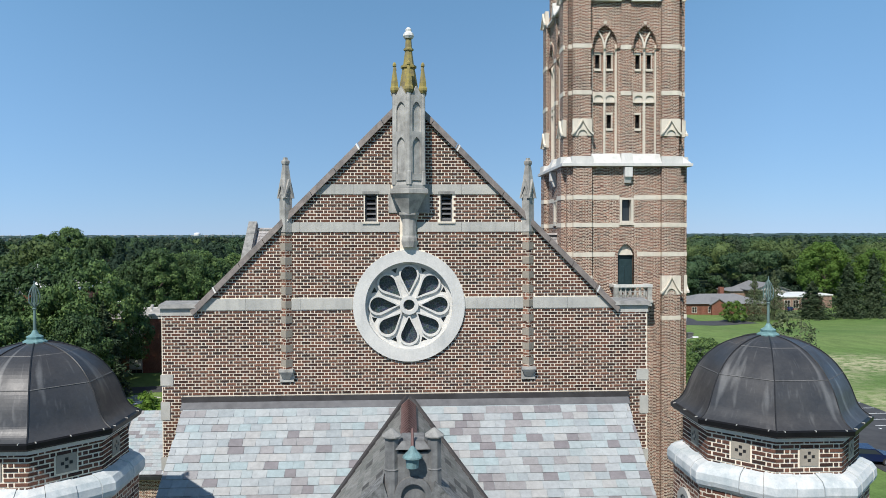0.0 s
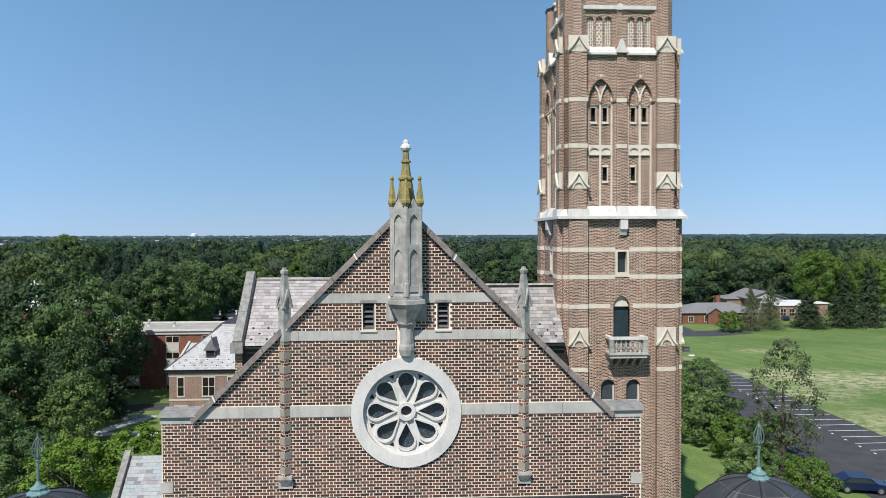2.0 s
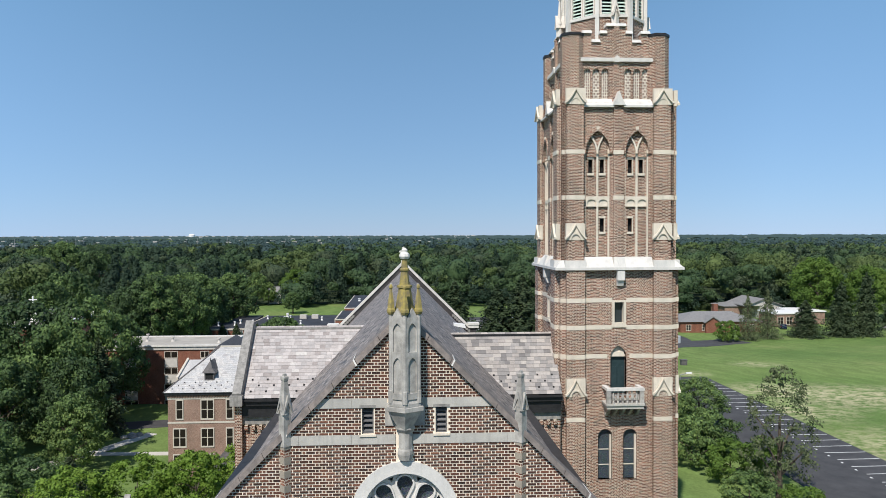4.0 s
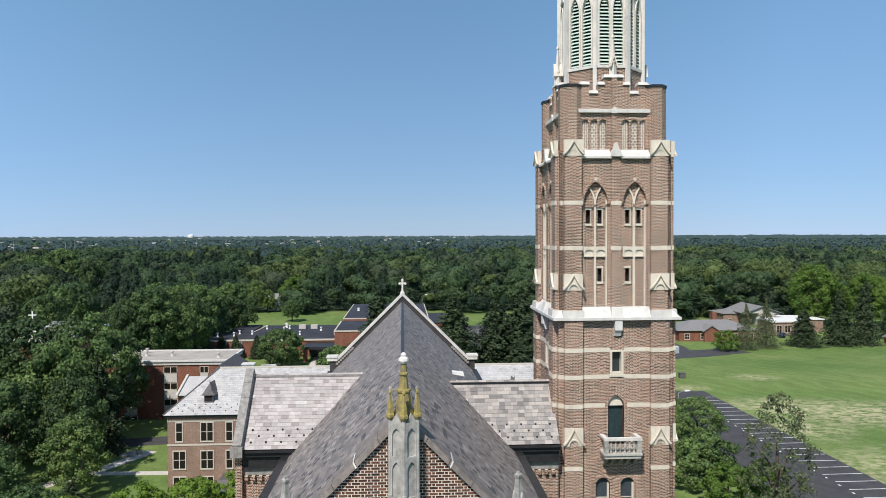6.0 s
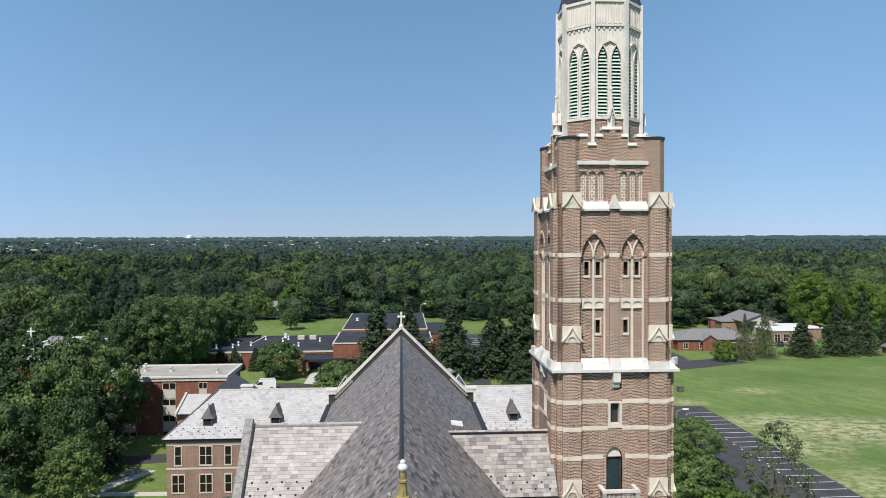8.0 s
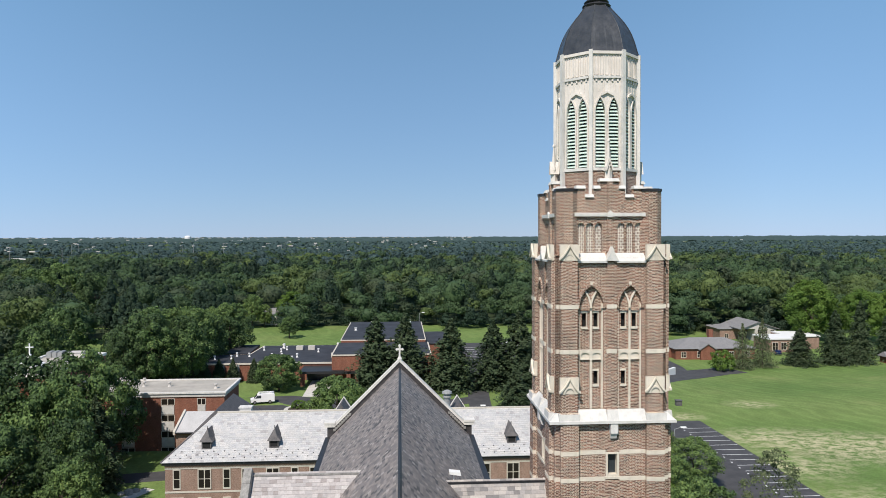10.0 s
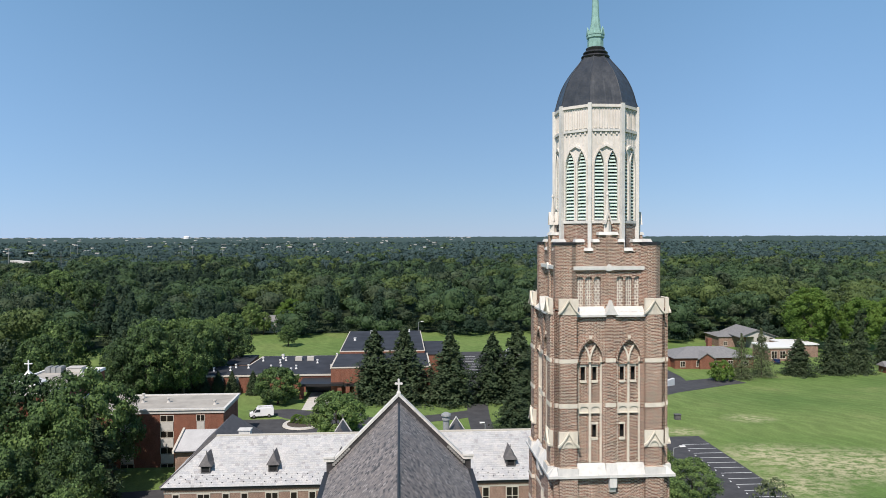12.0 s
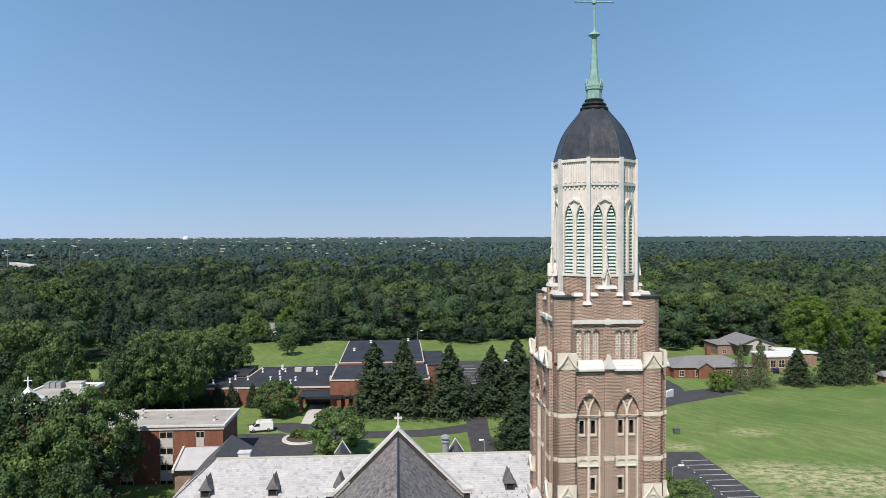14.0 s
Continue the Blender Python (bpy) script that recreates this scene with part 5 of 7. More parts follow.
for k in range(8):
    m = Matrix.Translation((TX, TCY, 0)) @ pose(0, 0, 0, 0, 0, LT + 22.5 + 45 * k)
    s = Shape().plate(rect(-hw, hw, 36.75, 43.1), [pointed(-0.65, -0.08, 36.9, 39.85, 40.66), pointed(0.08, 0.65, 36.9, 39.85, 40.66)], -in_r, -in_r + 0.3, m)
    f = part("lantern_face", s, M_LANTERN, lantern)
    part("sill", Shape().box(-hw + 0.1, hw - 0.1, -in_r - 0.07, -in_r + 0.25, 36.75, 36.9, m), M_LIME_WHITE, f)
    for a, b in ((-0.65, -0.08), (0.08, 0.65)):
        s = Shape().plate(pointed(a - 0.05, b + 0.05, 36.9, 39.87, 40.75), [pointed(a + 0.02, b - 0.02, 36.89, 39.85, 40.64)], -in_r - 0.06, -in_r + 0.05, m)
        part("opening_frame", s, M_LANTERN, f)
        for i in range(20):
            z = 36.95 + i * 0.182
            wdt = (b - a) / 2 - 0.02 - max(0.0, (z - 39.75)) * 0.28
            c = (a + b) / 2
            q = [(c - wdt, -in_r + 0.04, z), (c + wdt, -in_r + 0.04, z), (c + wdt, -in_r + 0.2, z + 0.1), (c - wdt, -in_r + 0.2, z + 0.1)]
            part("louvre", Shape().hexa([m @ Vector(p) for p in q], [m @ (Vector(p) + Vector((0, 0, 0.045))) for p in q]), M_LOUVRE, f)
    part("hood", Shape().plate([(-0.36, 40.72), (-0.3, 40.86), (0, 40.98), (0.3, 40.86), (0.36, 40.72), (0.3, 40.72), (0, 40.88), (-0.3, 40.72)], (), -in_r - 0.12, -in_r + 0.02, m), M_LANTERN, f)
    part("string", Shape().box(-hw + 0.12, hw - 0.12, -in_r - 0.1, -in_r + 0.05, 41.66, 41.78, m), M_LIME_WHITE, f)
    s = Shape()
    for i in range(5):
        x = -0.58 + i * 0.29
        s.plate(rounded(x - 0.1, x + 0.1, 41.85, 42.82, 8), [rounded(x - 0.07, x + 0.07, 41.84, 42.82, 8)], -in_r - 0.04, -in_r + 0.02, m)
        s.box(x - 0.045, x + 0.045, -in_r - 0.06, -in_r + 0.02, 41.5, 41.64, m)
        s.box(x + 0.13, x + 0.16, -in_r - 0.02, -in_r + 0.02, 40.95, 41.64, m)
    part("blind_arcade", s, M_LANTERN, f)
    part("cornice", Shape().box(-hw, hw, -in_r - 0.1, -in_r + 0.1, 42.95, 43.1, m), M_LANTERN, f)
    a = radians(LT + 45 * k)
    px, py = TX + (LR + 0.03) * math.sin(a), TCY - (LR + 0.03) * math.cos(a)
    m2 = Matrix.Translation((px, py, 0)) @ pose(0, 0, 0, 0, 0, LT + 45 * k)
    part("pier", Shape().box(-0.1, 0.1, -0.14, 0.2, 35.2, 43.16, m2).box(-0.17, 0.17, -0.22, 0.2, 35.0, 35.3, m2), M_LIME_WHITE, lantern)
prof = [(2.33, 43.06), (2.31, 43.14), (2.22, 43.4), (2.13, 43.75), (2.0, 44.15), (1.8, 44.6), (1.52, 45.05), (1.2, 45.45), (0.9, 45.8), (0.74, 46.02)]
prof = smooth_line(prof, 3)
dome = part("dome", Shape().lathe(TX, TCY, prof, 8, LT), M_CUPOLA, lantern, "dark lead cupola dome")
for k in range(8):
    a = radians(LT + 45 * k)
    s = Shape()
    for (r0, z0), (r1, z1) in zip(prof[:-1], prof[1:]):
        s.tube((TX + r0 * math.sin(a), TCY - r0 * math.cos(a), z0), (TX + r1 * math.sin(a), TCY - r1 * math.cos(a), z1), 0.03, 0.028, 5)
    part("rib", s, M_CUPOLA, dome)
part("collar", Shape().lathe(TX, TCY, [(0.74, 45.98), (0.8, 46.08), (0.74, 46.16), (0.62, 46.2), (0.7, 46.3), (0.6, 46.4), (0.5, 46.44), (0.54, 46.56), (0.46, 46.62)], 16, 0), M_DARKMETAL, lantern)
part("crown", Shape().lathe(TX, TCY, [(0.45, 46.6), (0.44, 47.1), (0.5, 47.15), (0.5, 47.4), (0.36, 47.45)], 8, LT), M_PATINA, lantern, "green copper crown")
for k in range(8):
    m = Matrix.Translation((TX, TCY, 0)) @ pose(0, 0, 0, 0, 0, LT + 22.5 + 45 * k)
    part("crown_point", Shape().plate([(-0.19, 47.3), (0.19, 47.3), (0, 47.75)], (), -0.48, -0.42, m), M_PATINA, lantern)
part("spire", Shape().lathe(TX, TCY, [(0.36, 47.3), (0.22, 48.3), (0.14, 49.98), (0.09, 50.0)], 8, LT), M_PATINA, lantern, "slender green copper spire")
part("knob", Shape().lathe(TX, TCY, [(0.08, 49.98), (0.14, 50.02), (0.14, 50.08), (0.34, 50.22), (0.3, 50.3), (0.1, 50.42), (0.05, 50.6)], 12, 0), M_PATINA, lantern)
part("cross", Shape().tube((TX, TCY, 50.5), (TX, TCY, 53.4), 0.055, 0.05, 6).tube((TX - 1.12, TCY, 52.08), (TX + 1.12, TCY, 52.08), 0.05, 0.05, 6).lathe(TX, TCY, [(0.03, 51.9), (0.13, 52.0), (0.13, 52.14), (0.03, 52.26)], 10, 0), M_PATINA, lantern, "thin green copper cross")

# ---- ground ----


def ease(v, a, b):
    t = min(1.0, max(0.0, (v - a) / (b - a)))
    return t * t * (3 - 2 * t)


def ground_z(x, y):
    """Height of the land: level round the church, falling away behind to the left and beyond the parking lot."""
    return -3.0 * ease(-x, 14, 26) * ease(y, 58, 72) * (1 - ease(y, 128, 142)) - 3.4 * ease(x, 48, 84) * ease(y, 128, 186) * (1 - ease(y, 264, 300))


def grass_mat():
    k = Nodes("mown_grass", 0.95, 0, 0.1)
    broad = k.ramp(k.noise(0.035, 4), [(0.3, (0.104, 0.176, 0.05)), (0.5, (0.144, 0.214, 0.065)), (0.7, (0.18, 0.24, 0.081))])
    fine = k.noise(2.5, 5, 0.7)
    # mowing passes, slightly wavering
    sway = k.vmath("DOT_PRODUCT", k.vmath("ADD", k.pos(), k.vmath("MULTIPLY", k.noise(0.05, 2, out=1), (14, 14, 0))), (0.52, 0.3, 0), out=1)
    passes = k.ramp(k.math("SINE", k.math("MULTIPLY", sway, 3.4)), [(0.0, 0.92), (1.0, 1.05)])
    broad = k.mix(0.8, broad, passes, "MULTIPLY")
    col = k.mix(0.6, broad, k.ramp(fine, [(0.3, 0.65), (0.7, 1.3)]), "MULTIPLY")
    col = k.mix(0.6, col, k.ramp(k.noise(0.3, 6, 0.7, stretch=(1.0, 0.5, 1)), [(0.35, 0.8), (0.65, 1.2)]), "MULTIPLY")
    dry = k.math("MULTIPLY", k.ramp(k.noise(0.055, 5, 0.65, stretch=(1.0, 1.3, 1)), [(0.58, 0.0), (0.75, 0.8)]), k.ramp(k.noise(0.9, 4), [(0.4, 0.1), (0.65, 0.8)]))
    col = k.mix(dry, col, (0.36, 0.32, 0.16))
    # a worn, straw-coloured stretch beside the parking lot
    for cx, cy, rad in ((66, 108, 13), (60, 113, 8), (76, 106, 12), (69, 136, 5), (57, 98, 8), (60, 80, 14), (52, 127, 4)):
        d = k.vmath("LENGTH", k.vmath("SUBTRACT", k.vmath("MULTIPLY", k.pos(), (0.8, 1.1, 0)), (cx * 0.8, cy * 1.1, 0)), out=1)
        worn = k.math("MULTIPLY", k.ramp(k.math("DIVIDE", d, rad), [(0.2, 0.8), (1.0, 0.0)]), k.ramp(k.noise(0.5, 7, 0.8, stretch=(1.0, 1.6, 1)), [(0.44, 0.0), (0.58, 1.0)]))
        col = k.mix(worn, col, (0.5, 0.45, 0.29))
    return k.done(col, fine, 0.5, 0.05)


M_GRASS = grass_mat()
M_ASPHALT = plain("asphalt", (0.042, 0.042, 0.045), (0.075, 0.075, 0.078), 0.5, 0.9)
M_CONCRETE = plain("concrete", (0.48, 0.46, 0.42), (0.6, 0.58, 0.53), 1.2, 0.9)
# dark green ground colour with the shade under the crowns put in
M_WOODFLOOR = plain("shade_dark_floor", (0.02, 0.035, 0.012), (0.035, 0.055, 0.018), 0.3, 0.95)

xs = sorted(set(list(np.linspace(-4900, -400, 12)) + list(np.linspace(-400, 400, 161)) + list(np.linspace(400, 4900, 12))))
ys = sorted(set(list(np.linspace(-4900, -100, 8)) + list(np.linspace(-100, 500, 121)) + list(np.linspace(500, 4900, 12))))
s = Shape()
s.v = [(x, y, ground_z(x, y)) for y in ys for x in xs]
n = len(xs)
s.f = [(j * n + i, j * n + i + 1, (j + 1) * n + i + 1, (j + 1) * n + i) for j in range(len(ys) - 1) for i in range(n - 1)]
solid("ground", s, M_GRASS, "mown green lawn with dry straw-coloured patches", "ground", kind="structure")


def strip(name, pts, width, material, label, category, lift=0.03):
    """A ribbon of paving along a line of (x, y)."""
    s = Shape()
    for i, p in enumerate(pts):
        a, b = Vector(pts[max(0, i - 1)]), Vector(pts[min(len(pts) - 1, i + 1)])
        d = (b - a).normalized()
        nx, ny = -d.y * width / 2, d.x * width / 2
        for sg in (1, -1):
            x, y = p[0] + sg * nx, p[1] + sg * ny
            s.v += [(x, y, ground_z(x, y) + lift), (x, y, ground_z(x, y) - 0.1)]
    for i in range(len(pts) - 1):
        o = 4 * i
        s.f += [(o, o + 2, o + 6, o + 4), (o, o + 4, o + 5, o + 1), (o + 2, o + 3, o + 7, o + 6)]
    return solid(name, s, material, label, category, kind="structure")


def patch(name, poly, material, label, category, lift=0.03):
    s = Shape().hexa([(x, y, -0.1) for x, y in poly], [(x, y, ground_z(x, y) + lift) for x, y in poly])
    return solid(name, s, material, label, category, kind="structure")


# unseen dark patch, added to cut green and fill light bounced off the ground
patch("bounce_cut_patch", [(-70, -90), (36, -90), (36, 11), (-70, 11)], M_ASPHALT, "unseen dark asphalt patch added to cut light bounced onto the church", "pavement", 0.035)
patch("parking_lot", [(40, 40), (53.6, 40), (53.6, 124), (46.5, 124), (40, 100)], M_ASPHALT, "dark asphalt parking lot with white stall lines", "parking lot", 0.04)
strip("road", [(26, 142), (40, 148), (52, 156.5), (57.5, 161.5), (63.5, 168), (70, 174.5), (77, 181), (84, 185.5), (91, 188)], 8.8, M_ASPHALT, "curving asphalt drive", "road", 0.036)
strip("house_drive", [(68, 172), (73, 182), (75, 192), (75, 205), (71, 220)], 5.8, M_ASPHALT, "short asphalt drive beside the brick house", "drive", 0.04)
patch("school_drive", [(-38, 139), (-31, 149), (-22, 149.6), (-15, 146), (-7.5, 144.6), (-6.9, 133.5), (-12, 126), (-22, 120), (-30, 124)], M_ASPHALT, "asphalt turning drive before the school", "drive", 0.03)
strip("side_road", [(-90, 110), (-60, 109), (-42, 108.5), (-33, 110), (-27, 112)], 4.5, M_ASPHALT, "narrow asphalt drive under the trees", "road", 0.034)
strip("footpath", [(-46, 88), (-40, 96), (-36, 104)], 1.9, M_CONCRETE, "pale concrete footpath", "path", 0.045)
strip("footpath", [(-40, 94.5), (-27, 94.0)], 1.4, M_CONCRETE, "pale concrete footpath", "path", 0.052)
strip("drive", [(-12, 138.5), (-6, 139.2), (0, 139.4), (5, 139.6), (10, 141), (16, 144)], 5.0, M_ASPHALT, "asphalt drive between lawns", "drive", 0.042)
strip("drive", [(15.2, 112), (15.4, 127), (15.8, 140), (16.6, 150), (19, 172), (20, 184)], 4.4, M_ASPHALT, "asphalt drive past tall spruces", "drive", 0.048)
patch("school_parking", [(17, 184), (30, 184), (42, 220), (17, 220)], M_ASPHALT, "small asphalt parking place behind the school", "parking lot", 0.055)
patch("school_walk", [(-20.2, 148.6), (-15.3, 148.2), (-15.3, 165), (-20.2, 165)], M_CONCRETE, "white concrete walk to the school door", "path", 0.06)
for i in range(28):
    y = 119.1 - 2.48 * i
    if y > 42:
        patch("stall_line", [(48.6, y - 0.06), (53.4, y - 0.06), (53.4, y + 0.06), (48.6, y + 0.06)], M_PAINT, "white painted stall line", "stall line", 0.046)
        patch("wheel_stop", [(48.3, y - 1.3), (48.5, y - 1.3), (48.5, y - 0.9), (48.3, y - 0.9)], M_PAINT, "short white dash at the stall end", "stall line", 0.046)

# ---- trees ----
LEAF_MID = [(0.0, (0.034, 0.058, 0.029)), (0.35, (0.056, 0.096, 0.038)), (0.65, (0.108, 0.175, 0.056)), (1.0, (0.21, 0.285, 0.085))]
M_LEAF = foliage("leaves", LEAF_MID, 0.6, 0.09)
M_LEAF_LIGHT = foliage("light_leaves", [(0, (0.08, 0.14, 0.022)), (0.5, (0.14, 0.23, 0.035)), (1, (0.2, 0.29, 0.05))])
M_LEAF_DARK = foliage("spruce_needles", [(0, (0.03, 0.05, 0.026)), (0.5, (0.055, 0.082, 0.04)), (1, (0.08, 0.104, 0.055))], 0.7, 0.06)
M_LEAF_GREY = foliage("pale_needles", [(0, (0.07, 0.094, 0.048)), (0.5, (0.125, 0.152, 0.078)), (1, (0.18, 0.208, 0.11))], 0.7, 0.14)


def mesh_np(name, verts, quads, material):
    """A mesh from arrays of points and faces of equal corner count."""
    me = bpy.data.meshes.new(name)
    me.vertices.add(len(verts))
    me.vertices.foreach_set("co", np.asarray(verts, np.float32).ravel())
    me.loops.add(quads.size)
    me.loops.foreach_set("vertex_index", quads.astype(np.int32).ravel())
    me.polygons.add(len(quads))
    me.polygons.foreach_set("loop_start", np.arange(0, quads.size, quads.shape[1], dtype=np.int32))
    me.materials.append(material)
    me.update(calc_edges=True)
    me.validate()
    return me


def leaf_quads(centres, normals, size, rng, loose=0.36):
    """Three-cornered leaf clumps round the given points."""
    n = len(centres)
    nrm = normals + rng.normal(0, loose, (n, 3))
    nrm /= np.linalg.norm(nrm, axis=1, keepdims=True) + 1e-9
    ref = rng.normal(0, 1, (n, 3))
    a = np.cross(nrm, ref)
    a /= np.linalg.norm(a, axis=1, keepdims=True) + 1e-9
    b = np.cross(nrm, a)
    sz = size * rng.uniform(0.6, 1.4, (n, 1))
    a, b = a * sz, b * sz * rng.uniform(0.6, 1.0, (n, 1))
    dent = nrm * sz * 0.35
    lean = rng.uniform(-0.5, 0.5, (n, 1))
    v = np.stack([centres - a - 0.7 * b - dent, centres + a - 0.6 * b + dent * lean, centres + lean * a + 1.2 * b], 1).reshape(-1, 3)
    return v, np.arange(3 * n).reshape(-1, 3)


def crown_points(h, r, base, lobes, per, rng, squash=0.8):
    """Points and outward directions on the lobes of a broad crown; the lobes stand apart, with dark gaps between."""
    cs, ns = [], []
    mid = base + (h - base) * 0.42
    for i in range(lobes):
        f = (i + 0.5) / lobes
        z = base + (h - base) * (0.1 + 0.84 * f)
        ring = r * math.sin(math.pi * (0.2 + 0.74 * f)) ** 0.75 * rng.uniform(0.5, 1.0)
        a = i * 2.4 + rng.uniform(-0.5, 0.5)
        lr = r * rng.uniform(0.11, 0.27) * (1.0 if f < 0.8 else 0.85)
        c = np.array([ring * math.cos(a), ring * math.sin(a), min(z, h - lr * squash * 0.9)])
        away = c - np.array([0, 0, mid])
        away /= np.linalg.norm(away) + 1e-6
        d = rng.normal(0, 1, (per, 3)) + 0.75 * away + np.array([0, 0, 0.35])
        d /= np.linalg.norm(d, axis=1, keepdims=True)
        rad = lr * (1.3 - 0.75 * rng.random((per, 1)))
        cs.append(c + d * rad * np.array([1, 1, squash]))
        ns.append(d)
    return np.concatenate(cs), np.concatenate(ns)


def broad_tree(h, r, seed, material, base=0.25, lobes=20, per=150, leaf=0.34):
    """Trunk with limbs and a crown of leaf clumps, round the origin."""
    rng = np.random.default_rng(seed)
    t = Shape()
    top = Vector((0, 0, h * 0.62))
    t.tube((0, 0, -0.3), (0, 0, h * base), 0.032 * h, 0.024 * h, 8).tube((0, 0, h * base), top, 0.024 * h, 0.008 * h, 7)
    for i in range(7):
        a, f = i * 2.4 + seed, base + 0.09 * i * 0.6
        p0 = Vector((0, 0, h * f))
        p1 = p0 + Vector((math.cos(a) * r * 0.62, math.sin(a) * r * 0.62, h * 0.2))
        t.tube(p0, p1, 0.012 * h, 0.004 * h, 6)
    c, n = crown_points(h, r, h * base, lobes, per, rng)
    v, q = leaf_quads(c, n, leaf, rng)
    return mesh_of("trunk", t, M_BARK), mesh_np("crown", v, q, material)


def spruce_tree(h, r, seed, material, tiers=24, per=95, leaf=0.3, ragged=0.25):
    """Straight trunk and tiers of drooping boughs."""
    rng = np.random.default_rng(seed)
    t = Shape().tube((0, 0, -0.3), (0, 0, h * 0.97), 0.018 * h, 0.004 * h, 7)
    cs, ns = [], []
    for i in range(tiers):
        f = (i + 0.4) / tiers
        z, rr = h * (0.06 + 0.93 * f), r * (1 - f ** 1.7) ** 0.95 * rng.uniform(1 - ragged, 1 + ragged * 0.6) + 0.12
        boughs = max(5, int(13 * (1 - f)) + 3)
        for j in range(boughs):
            a = 2 * math.pi * (j + rng.uniform(-0.3, 0.3)) / boughs + i * 0.7
            length = rr * rng.uniform(0.7, 1.12)
            m = max(3, int(per * (1 - f * 0.75) / boughs * 1.2))
            s_ = rng.uniform(0.15, 1.0, m) ** 0.7
            x = length * s_
            wob = rng.normal(0, 0.12 * length, m) * s_
            zz = z - 0.3 * x * (0.6 + 0.4 * s_) + rng.normal(0, 0.22, m)
            cs.append(np.stack([x * math.cos(a) - wob * math.sin(a), x * math.sin(a) + wob * math.cos(a), zz], 1))
            ns.append(np.tile([0.35 * math.cos(a), 0.35 * math.sin(a), 0.9], (m, 1)))
            if i < tiers * 0.8 and j % 3 == 0:
                t.tube((0, 0, z), (length * 0.8 * math.cos(a), length * 0.8 * math.sin(a), z - 0.2 * length), 0.035, 0.012, 4)
    c, n = np.concatenate(cs), np.concatenate(ns)
    v, q = leaf_quads(c, n, leaf, rng)
    return mesh_of("trunk", t, M_BARK), mesh_np("crown", v, q, material)


def plant(name, meshes, x, y, scale, turn, label, category="tree", group="", sink=0.0):
    ob = new(name)
    ob.matrix_basis = pose(x, y, ground_z(x, y) - sink, 0, 0, turn) @ Matrix.Diagonal((*scale, 1))
    for nm, me in zip(("trunk", "crown"), meshes):
        c = new(nm, me)
        c.parent = ob
    return tagged(ob, label, category, group)

# ---- neighbouring buildings ----
M_MEMBRANE = plain("roof_membrane", (0.018, 0.02, 0.026), (0.05, 0.054, 0.066), 0.22, 0.8)
M_GRAVELROOF = plain("gravel_roof", (0.3, 0.28, 0.25), (0.46, 0.43, 0.38), 0.3, 0.95)
M_SHINGLE = plain("grey_shingle", (0.17, 0.17, 0.175), (0.25, 0.245, 0.24), 1.5, 0.9)
M_SLATE_FLAT = slate("far_slate", [(0, (0.46, 0.46, 0.46)), (0.4, (0.5, 0.49, 0.48)), (0.75, (0.42, 0.42, 0.43)), (0.94, (0.37, 0.36, 0.36))], True, 0.7)
M_SLATE_DARK = plain("dark_slate", (0.07, 0.068, 0.07), (0.14, 0.13, 0.13), 2.5, 0.7)
M_FRAME = plain("window_trim", (0.5, 0.46, 0.4), (0.6, 0.56, 0.48), 3, 0.8)
M_SPANDREL = plain("spandrel_panel", (0.45, 0.43, 0.4), (0.56, 0.54, 0.5), 2, 0.85)


def sash(parent, x, z0, z1, w, y, panes=2):
    """A window set in a front wall at y: stone surround, frame, bars and dark panes."""
    win = part("window", Shape().plate(rect(x - w / 2 - 0.11, x + w / 2 + 0.11, z0 - 0.16, z1 + 0.12), [rect(x - w / 2, x + w / 2, z0, z1)], y - 0.07, y + 0.1), M_FRAME, parent)
    part("pane", Shape().box(x - w / 2, x + w / 2, y - 0.03, y - 0.01, z0, z1), M_PANE, win)
    s = Shape().box(x - w / 2, x + w / 2, y - 0.05, y - 0.032, (z0 + z1) / 2 - 0.03, (z0 + z1) / 2 + 0.03)
    for i in range(1, panes):
        c = x - w / 2 + w * i / panes
        s.box(c - 0.045, c + 0.045, y - 0.055, y - 0.032, z0, z1)
    part("sash_bar", s, M_FRAME, win)
    return win


rb = thing("rear_block", "three-storey pale brick range with slate hip roof", "building", (0, 87, -3))
part("wall", Shape().box(-26.7, 24, 82, 92, -4, 7.3), M_BRICK_PALE, rb)
part("cornice", Shape().box(-27.0, 24.3, 81.72, 92.3, 7.3, 7.6), M_DARKMETAL, rb)
s = Shape()
for i in range(170):
    s.box(-26.7 + i * 0.3, -26.55 + i * 0.3, 81.85, 82.0, 7.0, 7.29)
part("dentil_row", s, M_BRICK_PALE, rb, kind="stuff")
for z in (6.98, 4.25):
    part("stone_band", Shape().box(-26.73, 24.0, 81.95, 82.0, z - 0.2, z), M_FRAME, rb)
hip = Shape().add([(-27.1, 81.6, 7.6), (24.6, 81.6, 7.6), (24.6, 92.4, 7.6), (-27.1, 92.4, 7.6), (-22.0, 87, 12.0), (19.5, 87, 12.0)], [(0, 1, 5, 4), (1, 2, 5), (2, 3, 4, 5), (3, 0, 4), (3, 2, 1, 0)])
hip_roof = part("roof", hip, M_SLATE_FLAT, rb, "pale grey slate hip roof")
up = Vector((0, 5.4, 4.4))
rows = int(up.length / 0.3)
s = Shape()
for p in slates((-27.1, 81.58, 7.62), (1, 0, 0), up, rows, 0.45, 0.3, lambda v: (5.1 * v / up.length, 51.7 - 5.1 * v / up.length), rng=random.Random(31)):
    s.add(p, SLATE_FACES)
part("slate_courses", s, M_SLATE_FLAT, hip_roof, kind="stuff")
s = Shape()
